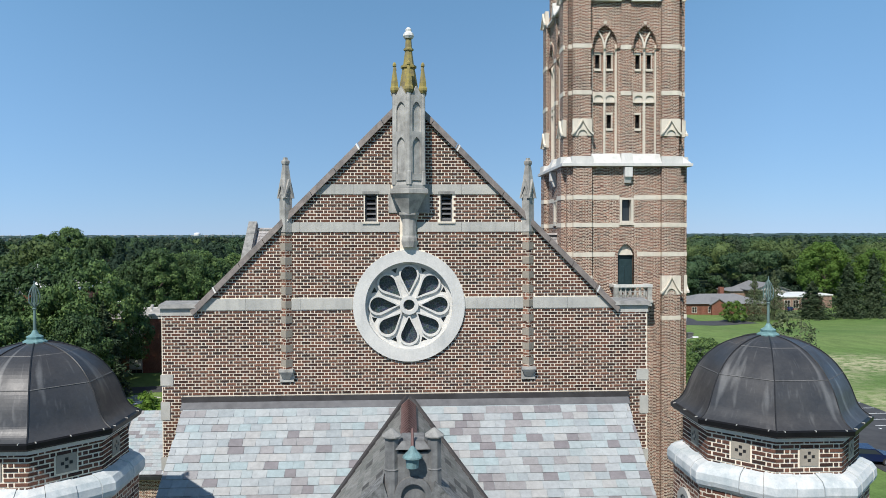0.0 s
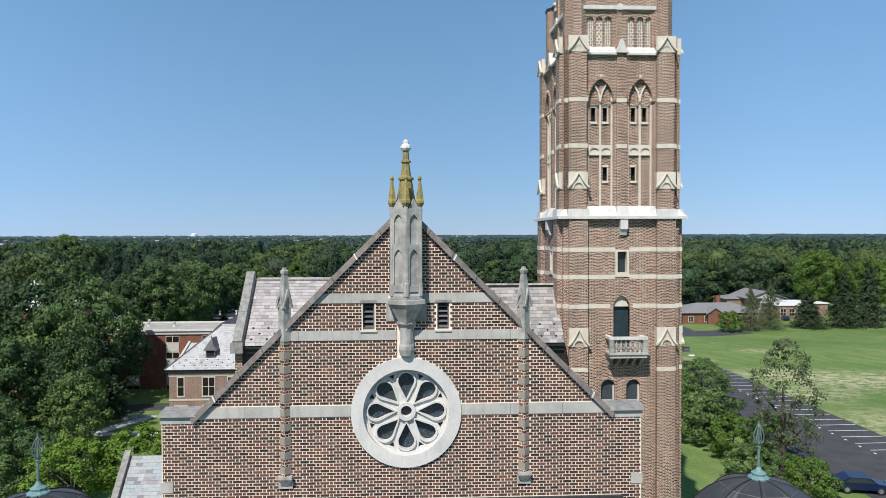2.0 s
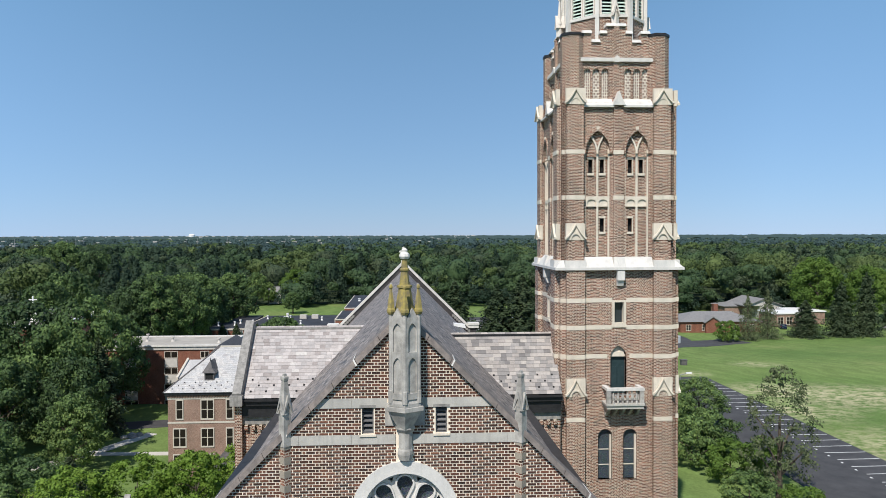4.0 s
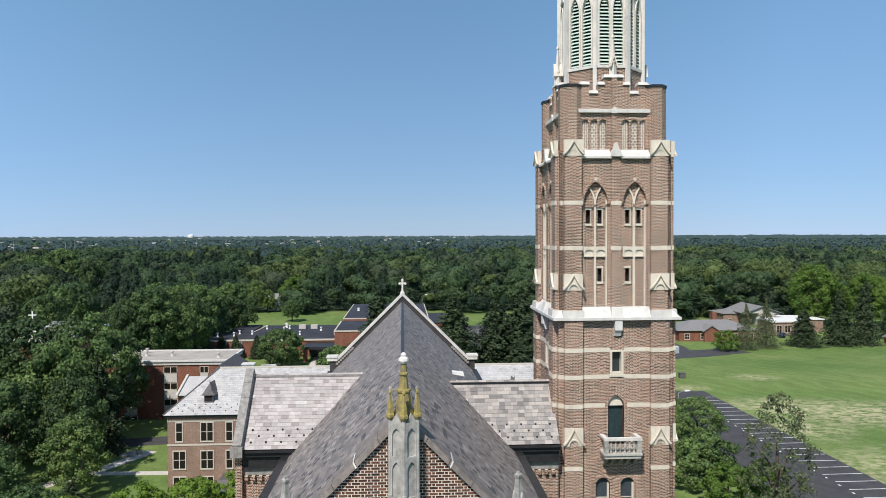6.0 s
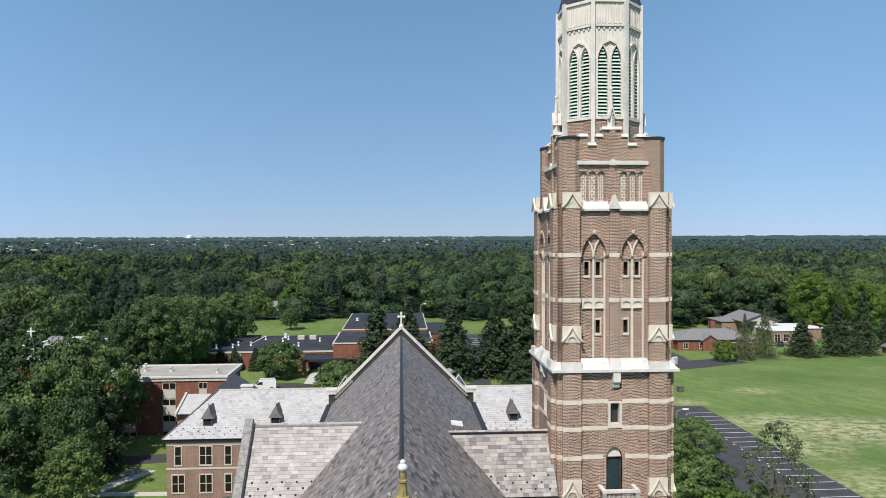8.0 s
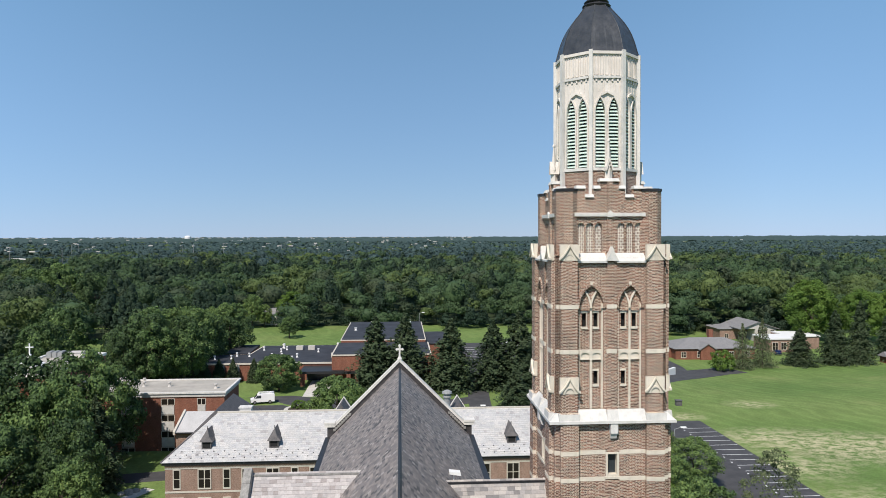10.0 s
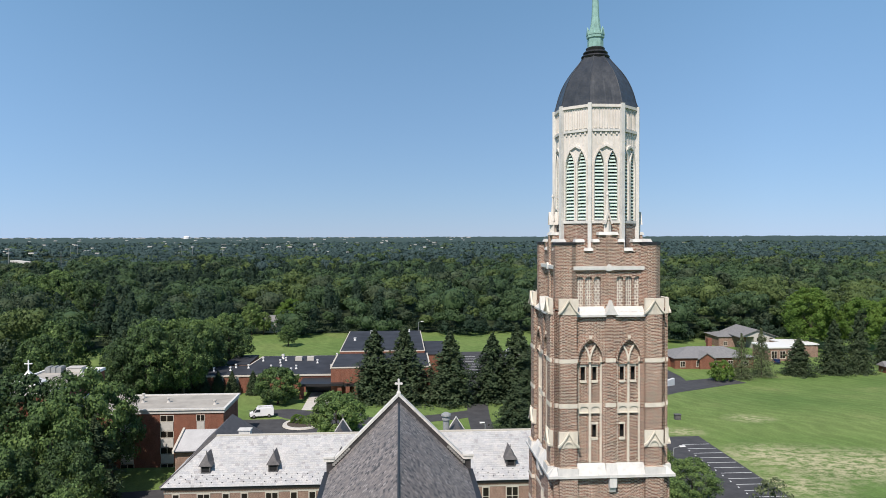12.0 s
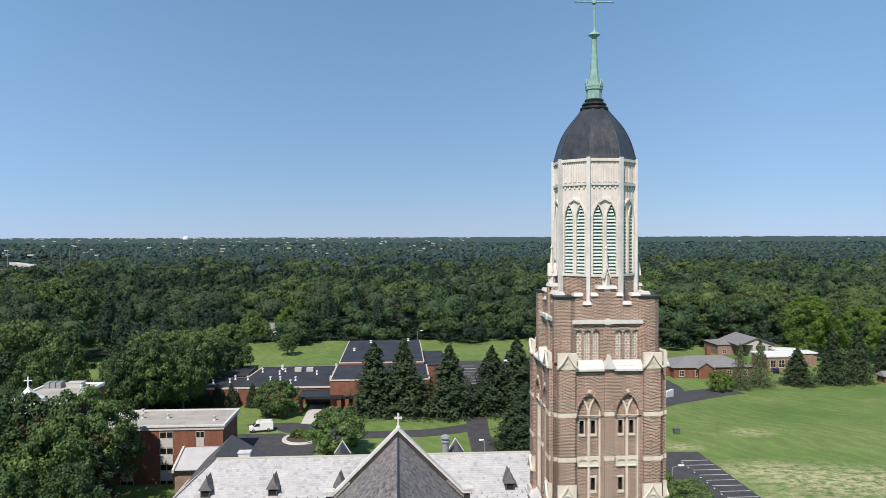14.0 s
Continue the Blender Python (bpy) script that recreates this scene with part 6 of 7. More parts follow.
for v, sh in ((0.5, 0), (0.95, 0.6), (1.4, 0)):
    for i in range(42):
        c = Vector((-26.2 + i * 1.2 + sh, 81.6, 7.62)) + up.normalized() * v
        s.box(c.x - 0.05, c.x + 0.05, c.y - 0.06, c.y, c.z + 0.03, c.z + 0.13)
part("snow_guards", s, M_DARKMETAL, hip_roof, kind="stuff")
part("ridge", Shape().box(-22, 19.5, 86.85, 87.15, 11.95, 12.1), M_FRAME, rb)
for sx, ex in ((-1, -27.1),):
    part("hip_ridge", Shape().tube((-27.1, 81.6, 7.65), (-22, 87, 12.05), 0.09, 0.09, 6), M_SLATE_DARK, rb)
for c in (-22.3, -14.6, -6.9, 13.2):
    dmr = part("dormer", Shape().box(c - 0.56, c + 0.56, 82.95, 84.8, 8.75, 9.75), M_SLATE_DARK, rb, "small dark slate-hung dormer")
    part("dormer_hood", Shape().add([(c - 0.78, 82.7, 9.6), (c + 0.78, 82.7, 9.6), (c + 0.78, 84.8, 9.6), (c - 0.78, 84.8, 9.6), (c - 0.3, 83.0, 10.15), (c + 0.3, 83.0, 10.15), (c, 83.45, 10.95), (c, 85.7, 10.85)],
                                    [(0, 1, 5, 4), (4, 5, 6), (1, 2, 7, 6, 5), (2, 3, 7), (3, 0, 4, 6, 7), (3, 2, 1, 0)]), M_SLATE_DARK, dmr)
    part("finial", Shape().tube((c, 83.45, 10.9), (c, 83.45, 11.25), 0.05, 0.03, 6), M_DARKMETAL, dmr)
    part("opening", Shape().plate(rect(c - 0.52, c + 0.52, 8.78, 9.64), [rect(c - 0.42, c + 0.42, 8.88, 9.56)], 82.88, 82.95), M_SLATE_DARK, dmr)
    # black sheet painted as the shade inside the dormer opening
    part("dark_pane", Shape().box(c - 0.43, c + 0.43, 82.925, 82.945, 8.86, 9.58), M_VOID, dmr)
for c in (-22.3, -14.6, -6.9, 0.8, 13.2):
    for z0, z1, third in ((4.6, 6.65, 0), (1.45, 3.4, 1), (-1.8, 0.44, 1)):
        sash(rb, c, z0, z1, 1.3, 82)
        sash(rb, c - 3.1, z0, z1, 1.3 if third else 0.65, 82, 2 if third else 1)
        sash(rb, c + 2.5, z0, z1, 0.65, 82, 1)
part("door_canopy", Shape().hexa([(-21.0, 78.5, -0.3), (-18.2, 78.5, -0.3), (-18.2, 82, -0.3), (-21.0, 82, -0.3)], [(-20.4, 79.4, 0.9), (-18.8, 79.4, 0.9), (-18.8, 82, 0.9), (-20.4, 82, 0.9)]).box(-20.8, -18.4, 79, 82, -3, -0.3), M_SLATE_DARK, rb, "small dark slate entrance canopy")
# wing going back from the left end, small gables and stacks
part("back_wing", Shape().box(-27, -18.3, 90, 102, -4, 7.3), M_BRICK_PALE, rb)
part("back_roof", Shape().add([(-27.2, 88, 7.4), (-18.0, 88, 7.4), (-18.0, 102.3, 7.4), (-27.2, 102.3, 7.4), (-22.5, 88, 12.05), (-22.5, 97.4, 12.05)], [(0, 4, 5, 3), (1, 2, 5, 4), (2, 3, 5), (0, 1, 4), (3, 2, 1, 0)]), M_SLATE_DARK, rb)
part("chimney", Shape().box(-19.9, -18.5, 89.2, 90.2, 10.0, 11.9).box(-20.0, -18.4, 89.1, 90.3, 11.9, 12.05), M_LIME_WHITE, rb)
for gx in (-7.2, 7.4):
    part("gable_peak", Shape().plate([(gx - 1.1, 11.0), (gx + 1.1, 11.0), (gx, 12.7)], (), 91.4, 91.7), M_LIME_WHITE, rb)
    part("gable_roof", Shape().rings([[(gx - 1.0, y, 11.0), (gx + 1.0, y, 11.0), (gx, y, 12.55)] for y in (87.5, 91.4)]), M_SLATE_DARK, rb)
part("vent_stack", Shape().lathe(5.9, 88.5, [(0.42, 11.2), (0.42, 13.0), (0.55, 13.02), (0.55, 13.2), (0.42, 13.25), (0.42, 13.5), (0.65, 13.55), (0.6, 13.75), (0.25, 13.95)], 14, 0), M_GREYLOUVRE, rb, "round metal roof vent")

link = thing("link_building", "small tan brick link with pale slate roof", "building", (-30, 112, -3))
part("wall", Shape().box(-33, -26, 106.5, 118, -4, 4.6), M_BRICK_PALE, link)
part("roof", Shape().rings([[(x, 106.1, 4.5), (x, 118, 4.5), (x, 111.5, 6.3)] for x in (-33, -26)]), M_SLATE_FLAT, link)
part("coping", Shape().rings([[(-33.25, y, z - 0.3), (-32.95, y, z - 0.3), (-32.95, y, z + 0.2), (-33.25, y, z + 0.2)] for y, z in ((105.9, 4.5), (111.5, 6.4))]), M_FRAME, link)
part("gutter", Shape().box(-33, -26, 105.95, 106.2, 4.3, 4.5), M_DARKMETAL, link)

dm = thing("dormitory", "red brick flat-roofed dormitory with pale spandrels", "building", (-45, 130, -3.5))
part("wall", Shape().box(-62, -29.8, 122.5, 133.4, -5, 6.15), M_BRICK_RED, dm)
part("fascia", Shape().box(-62.2, -29.6, 122.3, 133.6, 6.15, 6.75), M_SPANDREL, dm)
part("roof", Shape().box(-62.0, -29.8, 122.5, 133.4, 6.75, 6.8), M_GRAVELROOF, dm, "grey gravel flat roof")
part("parapet", Shape().box(-62.4, -29.4, 122.1, 122.5, 6.7, 7.0).box(-62.4, -29.4, 133.4, 133.8, 6.7, 7.0).box(-29.8, -29.4, 122.5, 133.4, 6.7, 7.0), M_LIME_WHITE, dm)
for x in (-58.5, -52.5, -45.8, -39.2, -33.6):
    w = 2.1 if x < -35 else 1.3
    for r in range(4):
        zt = 5.8 - 2.75 * r
        wn_ = part("window", Shape().plate(rect(x - w / 2 - 0.08, x + w / 2 + 0.08, zt - 1.05, zt + 0.06), [rect(x - w / 2, x - 0.05, zt - 0.98, zt), rect(x + 0.05, x + w / 2, zt - 0.98, zt)], 122.42, 122.55), M_FRAME, dm)
        part("pane", Shape().box(x - w / 2, x + w / 2, 122.47, 122.49, zt - 0.98, zt), M_PANE, wn_)
        if r < 3:
            part("spandrel", Shape().box(x - w / 2, x + w / 2, 122.4, 122.5, zt - 2.6, zt - 1.1), M_SPANDREL, dm)
rv = random.Random(8)
for i in range(12):
    x, y = rv.uniform(-56, -32), rv.uniform(124, 132.5)
    part("roof_vent", Shape().lathe(x, y, [(0.35, 6.8), (0.18, 7.1), (0.18, 7.4), (0.3, 7.45), (0.3, 7.65)], 8, 0), M_SPANDREL, dm)

chapel = thing("chapel", "flat-roofed brick chapel block with white cupola", "building", (-68, 125, -3))
part("wall", Shape().box(-65.6, -55.6, 116, 138, -5, 10.9), M_BRICK_RED, chapel)
part("roof", Shape().box(-65.4, -55.8, 116.2, 137.8, 10.9, 11.15), M_GRAVELROOF, chapel)
part("coping", Shape().box(-65.75, -65.3, 115.9, 138.1, 10.9, 11.4).box(-55.9, -55.45, 115.9, 138.1, 10.9, 11.4).box(-65.3, -55.9, 137.7, 138.1, 10.9, 11.4).box(-65.3, -55.9, 115.9, 116.3, 10.9, 11.4), M_PAINT, chapel, "white metal parapet coping")
part("cupola", Shape().lathe(-62.4, 123.8, [(2.9, 11.15), (2.9, 11.5), (1.9, 12.0), (0.85, 12.8), (0.1, 13.6)], 4, 45), M_PAINT, chapel, "white cupola roof")
part("cross", Shape().box(-62.48, -62.32, 123.72, 123.88, 13.5, 15.3).box(-63.05, -61.75, 123.73, 123.87, 14.6, 14.76), M_PAINT, chapel)
for x in (-64.6, -63.6, -62.6):
    part("roof_unit", Shape().box(x, x + 0.85, 134, 136, 11.15, 12.1).box(x + 0.1, x + 0.75, 134.2, 135.8, 12.1, 12.22), M_GREYLOUVRE, chapel)
part("penthouse", Shape().box(-61.0, -58.4, 134.6, 136.6, 11.15, 11.9).box(-61.1, -58.3, 134.5, 136.7, 11.9, 12.0), M_SPANDREL, chapel)
for x, y in ((-57.6, 133.0), (-58.9, 129.2)):
    part("roof_vent", Shape().lathe(x, y, [(0.3, 11.15), (0.16, 11.4), (0.16, 11.7), (0.28, 11.75), (0.28, 11.95)], 8, 0), M_PAINT, chapel)
part("annex", Shape().box(-55.45, -52.6, 128, 135, -4, 7.7), M_BRICK_RED, chapel)
part("annex_roof", Shape().box(-55.44, -52.4, 127.8, 135.2, 7.7, 8.0), M_PAINT, chapel, "white annex roof edge")
part("porch_roof", Shape().box(-72, -65.76, 113, 118, 9.3, 9.6), M_PAINT, chapel, "low white roof")
part("porch_wall", Shape().box(-71.8, -65.61, 113.2, 117.8, -5, 9.3), M_BRICK_RED, chapel)

sc = thing("school", "low red brick school with dark flat roofs", "school", (-20, 175, 0))
poly = [(-45.5, 166), (-14, 166), (-14, 192), (-36, 192), (-37, 178), (-45.5, 178)]
part("wall", Shape().hexa([(x, y, -1) for x, y in poly], [(x, y, 3.75) for x, y in poly]), M_BRICK_RED, sc)
part("fascia", Shape().hexa([(x, y, 3.75) for x, y in [(-45.7, 165.8), (-13.8, 165.8), (-13.8, 192.2), (-36.2, 192.2), (-37.2, 178.2), (-45.7, 178.2)]], [(x, y, 4.1) for x, y in [(-45.7, 165.8), (-13.8, 165.8), (-13.8, 192.2), (-36.2, 192.2), (-37.2, 178.2), (-45.7, 178.2)]]), M_FRAME, sc)
part("roof", Shape().hexa([(x, y, 4.0) for x, y in [(-45.4, 166.2), (-14, 166.2), (-14, 191.8), (-35.8, 191.8), (-36.8, 177.8), (-45.4, 177.8)]], [(x, y, 4.15) for x, y in [(-45.4, 166.2), (-14, 166.2), (-14, 191.8), (-35.8, 191.8), (-36.8, 177.8), (-45.4, 177.8)]]), M_MEMBRANE, sc, "dark membrane roof with pale patches")
part("side_wing", Shape().box(-44, -38, 182, 196, -1, 3.6), M_BRICK_RED, sc)
part("side_roof", Shape().box(-44.1, -37.9, 181.9, 196.1, 3.6, 3.8), M_MEMBRANE, sc)
for x in (-40.6, -37.2, -33.0):
    part("pier_strip", Shape().box(x - 0.35, x + 0.35, 165.9, 166.05, 0, 3.75), M_SPANDREL, sc)
gym = part("gym", Shape().box(-15.2, 7, 160, 178, -1, 6.5).box(-14.6, 6.4, 178, 215, -1, 7.2), M_BRICK_RED, sc, "taller red brick hall")
part("gym_trim", Shape().box(-15.35, 7.15, 159.85, 178.1, 6.5, 6.75).box(-14.75, 6.55, 178.1, 215.2, 7.2, 7.42), M_FRAME, gym)
part("gym_roof", Shape().box(-15.0, 6.8, 160.2, 178, 6.76, 6.8).box(-14.5, 6.3, 178.4, 214.9, 7.43, 7.47), M_MEMBRANE, gym)
part("east_wing", Shape().box(6.7, 12.5, 184, 206, -1, 5.3), M_BRICK_RED, sc)
part("east_roof", Shape().box(6.5, 12.7, 183.8, 206.2, 5.3, 5.55), M_MEMBRANE, sc)
portico = part("portico", Shape().box(-22.1, -12.4, 158.5, 166, 2.8, 3.35).box(-13.0, -9.0, 158.9, 160.1, 2.6, 3.15), M_DARKMETAL, sc, "dark flat portico")
for x in (-21.6, -13.2, -11.4, -9.5):
    part("brick_pier", Shape().box(x - 0.45, x + 0.45, 158.8, 159.8, -0.3, 2.8 if x < -13 else 2.6), M_BRICK_RED, portico)
part("door_glass", Shape().box(-21.5, -15.5, 165.6, 165.7, 0, 2.9), M_GLASS, portico)
rv = random.Random(12)
for i in range(16):
    x, y = rv.uniform(-44, -16), rv.uniform(168, 176) if i < 8 else rv.uniform(180, 190)
    if x < -36 and y > 177:
        x += 12
    part("roof_vent", Shape().lathe(x, y, [(0.32, 4.1), (0.16, 4.5), (0.16, 4.8), (0.28, 4.85), (0.28, 5.1)], 8, 0), M_PAINT, sc)
for x, y in ((-26.5, 184), (-23.5, 184), (-16.5, 172), (-16.3, 178), (-15.8, 184)):
    part("roof_unit", Shape().box(x, x + 1.7, y, y + 1.4, 4.15, 5.1), M_SPANDREL, sc)
for x, y in ((-8, 210), (3, 213), (-12, 196)):
    part("roof_vent", Shape().lathe(x, y, [(0.4, 7.45), (0.2, 7.9), (0.4, 8.0), (0.4, 8.2)], 8, 0), M_PAINT, gym)


def house(name, x0, x1, y0, y1, h, rise, wall, roof, label, hips=True):
    """A house with a hip or gable roof, windows and door on its front."""
    t = thing(name, label, "house", ((x0 + x1) / 2, (y0 + y1) / 2, 0))
    part("wall", Shape().box(x0, x1, y0, y1, -0.5, h), wall, t)
    d = (y1 - y0) / 2 if hips else 0.0
    e = 0.5
    part("roof", Shape().add([(x0 - e, y0 - e, h), (x1 + e, y0 - e, h), (x1 + e, y1 + e, h), (x0 - e, y1 + e, h), (x0 + d, (y0 + y1) / 2, h + rise), (x1 - d, (y0 + y1) / 2, h + rise)], [(0, 1, 5, 4), (1, 2, 5), (2, 3, 4, 5), (3, 0, 4), (3, 2, 1, 0)]), roof, t)
    n = max(2, int((x1 - x0) / 4)) if x1 - x0 > 4 else 0
    for i in range(n):
        x = x0 + (x1 - x0) * (i + 0.5) / n
        sash(t, x, 0.9, min(2.3, h - 0.4), 1.2, y0)
    return t


parish = house("parish_house", 74, 96, 187, 199, 3.2, 2.2, M_BRICK_RED, M_SHINGLE, "low red brick house with grey shingle hip roof")
part("entry_gable", Shape().plate([(80.6, -0.3), (84.4, -0.3), (84.4, 3.0), (82.5, 4.3), (80.6, 3.0)], (), 186.0, 187.0), M_BRICK_RED, parish)
part("entry_roof", Shape().plate([(80.1, 2.9), (82.5, 4.45), (84.9, 2.9), (84.9, 3.1), (82.5, 4.75), (80.1, 3.1)], (), 185.7, 192.0), M_SHINGLE, parish)
part("side_wall", Shape().box(69.5, 74, 190, 190.4, -0.5, 2.6), M_BRICK_RED, parish)
part("chimney", Shape().box(88, 89.2, 198, 199.2, 3, 6.8), M_BRICK_RED, parish)
tall = house("tall_house", 101.5, 117, 222, 234, 4.2, 1.5, M_BRICK_PALE, M_SHINGLE, "two-storey pale house with grey shingle roof")
part("cross_wall", Shape().box(112, 120, 216, 230, -0.5, 4.9), M_SPANDREL, tall)
part("cross_gable", Shape().plate([(106.6, 4.9), (120.4, 4.9), (113, 7.3)], (), 216, 232), M_SPANDREL, tall)
for ex in (106.2, 120.9):
    sx = 1 if ex > 113 else -1
    part("cross_roof", Shape().plate([(113, 7.35), (113, 7.6), (ex, 4.95), (ex, 4.7)][::sx], (), 215.3, 232), M_SHINGLE, tall)
for x in (113.6, 116, 118.4):
    sash(tall, x, 1.0, 2.4, 1.2, 216)
    sash(tall, x, 3.2, 4.5, 1.2, 216)
flat = thing("flat_annex", "brick annex with bright white flat roof", "building", (113, 202, 0))
part("wall", Shape().box(105.2, 113.6, 197, 206, -0.5, 3.9).box(113.6, 123, 202, 212, -0.5, 3.9), M_BRICK_PALE, flat)
part("roof", Shape().box(104.9, 113.8, 196.7, 206.3, 3.9, 4.25).box(113.8, 123.3, 201.7, 212.3, 3.9, 4.2), M_PAINT, flat)
for i in range(3):
    sash(flat, 107 + 2.5 * i, 1.0, 3.0, 1.5, 197)
shed = house("garden_shed", 126.2, 128.7, 177, 180, 2.0, 1.2, M_BRICK_RED, M_SHINGLE, "small red garden shed with grey roof", False)
LOWER = Matrix.Translation((0, 0.08, -3.7)) @ Matrix.Scale(1.095, 4)      # the houses stand where the land has fallen away
for far in (parish, tall, flat, shed):
    far.matrix_basis = LOWER @ Matrix.Translation(far.location) @ Matrix.Scale(0.86 if far == tall else 1.0, 4)
house("white_house", -50.0, -45.0, 268, 274, 4.2, 2.2, M_PAINT, M_SHINGLE, "white clapboard house among the trees", False)

# ---- vehicles, lamps and small things on the ground ----
M_VANWHITE = plain("van_white", (0.78, 0.78, 0.78), (0.84, 0.84, 0.84), 1, 0.3)
M_CARBLUE = Nodes("blue_car_paint", 0.25, 0.3, 0.6).done((0.012, 0.022, 0.075))
M_CARRED = Nodes("red_car_paint", 0.25, 0.2, 0.6).done((0.25, 0.015, 0.02))
M_TYRE = plain("tyre_rubber", (0.015, 0.015, 0.015), (0.03, 0.03, 0.03), 6, 0.85)
M_RIM = plain("wheel_rim", (0.35, 0.35, 0.36), (0.45, 0.45, 0.46), 6, 0.35, 0.7)


def vehicle(name, label, profile, cabin, width, wheels, radius, paint, m, category):
    """A vehicle with its side profile (x, z), window band, wheels and lamps."""
    t = new(name)
    t.matrix_basis = m
    tagged(t, label, category)

    def sub(nm, s, material, parent=None, lab=""):
        o = new(nm, mesh_of(nm, s, material))
        o.parent = parent or t
        return tagged(o, lab)
    h = width / 2
    body = sub("body", Shape().plate(profile, (), -h, h), paint)
    for y0, y1 in ((-h - 0.012, -h + 0.01), (h - 0.01, h + 0.012)):
        sub("side_window", Shape().plate(cabin, (), y0, y1), M_GLASS)
    (ax, az), (bx_, bz) = cabin[-1], cabin[0]
    front, rear_x = max(p[0] for p in profile), min(p[0] for p in profile)
    sub("windscreen", Shape().add([(profile[3][0] + 0.03, -h + 0.1, profile[3][1] + 0.03), (profile[3][0] + 0.03, h - 0.1, profile[3][1] + 0.03), (profile[4][0] + 0.03, h - 0.16, profile[4][1] - 0.02), (profile[4][0] + 0.03, -h + 0.16, profile[4][1] - 0.02)], [(0, 1, 2, 3)]), M_GLASS)
    for x in wheels:
        for sg in (-1, 1):
            ty = sub("wheel", Shape().rings([[(x + radius * math.cos(2 * math.pi * i / 16), sg * (h - dy), radius + radius * math.sin(2 * math.pi * i / 16)) for i in range(16)] for dy in (-0.02, 0.2)]), M_TYRE)
            sub("rim", Shape().rings([[(x + radius * 0.6 * math.cos(2 * math.pi * i / 12), sg * (h + dy), radius + radius * 0.6 * math.sin(2 * math.pi * i / 12)) for i in range(12)] for dy in (0.03, -0.05)]), M_RIM, ty)
    for sg in (-1, 1):
        sub("headlight", Shape().box(front - 0.06, front + 0.02, sg * (h - 0.25) - 0.15, sg * (h - 0.25) + 0.15, 0.68, 0.84), M_RIM)
        sub("tail_light", Shape().box(rear_x - 0.015, rear_x + 0.05, sg * (h - 0.15) - 0.09, sg * (h - 0.15) + 0.09, 0.8, 1.05), M_CARRED)
    sub("bumper", Shape().box(front - 0.1, front + 0.06, -h + 0.05, h - 0.05, 0.35, 0.55), M_DARKMETAL)
    return t


van_prof = [(-2.6, 0.4), (2.5, 0.4), (2.55, 1.0), (1.75, 1.2), (1.1, 1.95), (0.9, 2.05), (-2.5, 2.1), (-2.6, 1.9)]
vehicle("van", "white panel van with roof rack on the drive", van_prof, [(0.3, 1.25), (1.6, 1.25), (1.1, 1.85), (0.3, 1.85)], 1.95, (1.65, -1.6), 0.36, M_VANWHITE, pose(-27.4, 143.5, 0.04, 0, 0, 192) @ Matrix.Scale(0.9, 4), "van")
rack = solid("ladder_rack", Shape().box(-2.2, 0.7, -0.75, -0.7, 2.3, 2.36).box(-2.2, 0.7, 0.7, 0.75, 2.3, 2.36).box(-2.1, -2.05, -0.75, 0.75, 2.1, 2.36).box(0.5, 0.55, -0.75, 0.75, 2.1, 2.36).box(-2.4, 0.9, -0.3, 0.1, 2.36, 2.44), M_VANWHITE, "white ladder rack on the van roof", "roof rack")
rack.matrix_basis = pose(-27.4, 143.5, 0.04, 0, 0, 192) @ Matrix.Scale(0.9, 4)
car_prof = [(-2.2, 0.35), (2.2, 0.35), (2.25, 0.75), (1.1, 0.95), (0.45, 1.4), (-1.1, 1.42), (-1.9, 1.02), (-2.25, 0.95)]
car_cab = [(-1.5, 0.98), (0.95, 0.96), (0.4, 1.34), (-1.05, 1.36)]
vehicle("car", "dark blue saloon car in the parking lot", car_prof, car_cab, 1.8, (1.35, -1.35), 0.33, M_CARBLUE, pose(40.0, 60.5, 0.05, 0, 0, -14), "car")
vehicle("car", "red saloon car in the parking lot", car_prof, car_cab, 1.8, (1.35, -1.35), 0.33, M_CARRED, pose(44.4, 58.2, 0.05, 0, 0, -14), "car")
for i, (x, y) in enumerate(((33, 206), (36, 209), (38.5, 213), (34, 216))):
    vehicle("car", "white car behind the school" if i % 2 else "silver car behind the school", car_prof, car_cab, 1.8, (1.35, -1.35), 0.33, M_VANWHITE if i % 2 else M_RIM, pose(x, y, 0.06, 0, 0, 20 + 70 * i), "car")


def lamp_post(x, y, h, arm, turn, label):
    t = new("street_lamp")
    t.matrix_basis = pose(x, y, ground_z(x, y), 0, 0, turn)
    tagged(t, label, "street lamp")
    for nm, s, mt in (("pole", Shape().tube((0, 0, -0.2), (0, 0, h), 0.09, 0.06, 8), M_GREYLOUVRE), ("arm", Shape().tube((0, 0, h - 0.05), (arm, 0, h + 0.25), 0.05, 0.04, 6), M_GREYLOUVRE), ("head", Shape().hexa([(arm - 0.1, -0.18, h + 0.15), (arm + 0.75, -0.14, h + 0.2), (arm + 0.75, 0.14, h + 0.2), (arm - 0.1, 0.18, h + 0.15)], [(arm - 0.1, -0.14, h + 0.33), (arm + 0.7, -0.1, h + 0.33), (arm + 0.7, 0.1, h + 0.33), (arm - 0.1, 0.14, h + 0.33)]), M_PAINT)):
        o = new(nm, mesh_of(nm, s, mt))
        o.parent = t
    return t


patch("road_marking", [(66.5, 172.6), (69.6, 175.8), (69.2, 176.3), (66.1, 173.1)], M_PAINT, "short white bar painted on the drive", "road marking", 0.05)
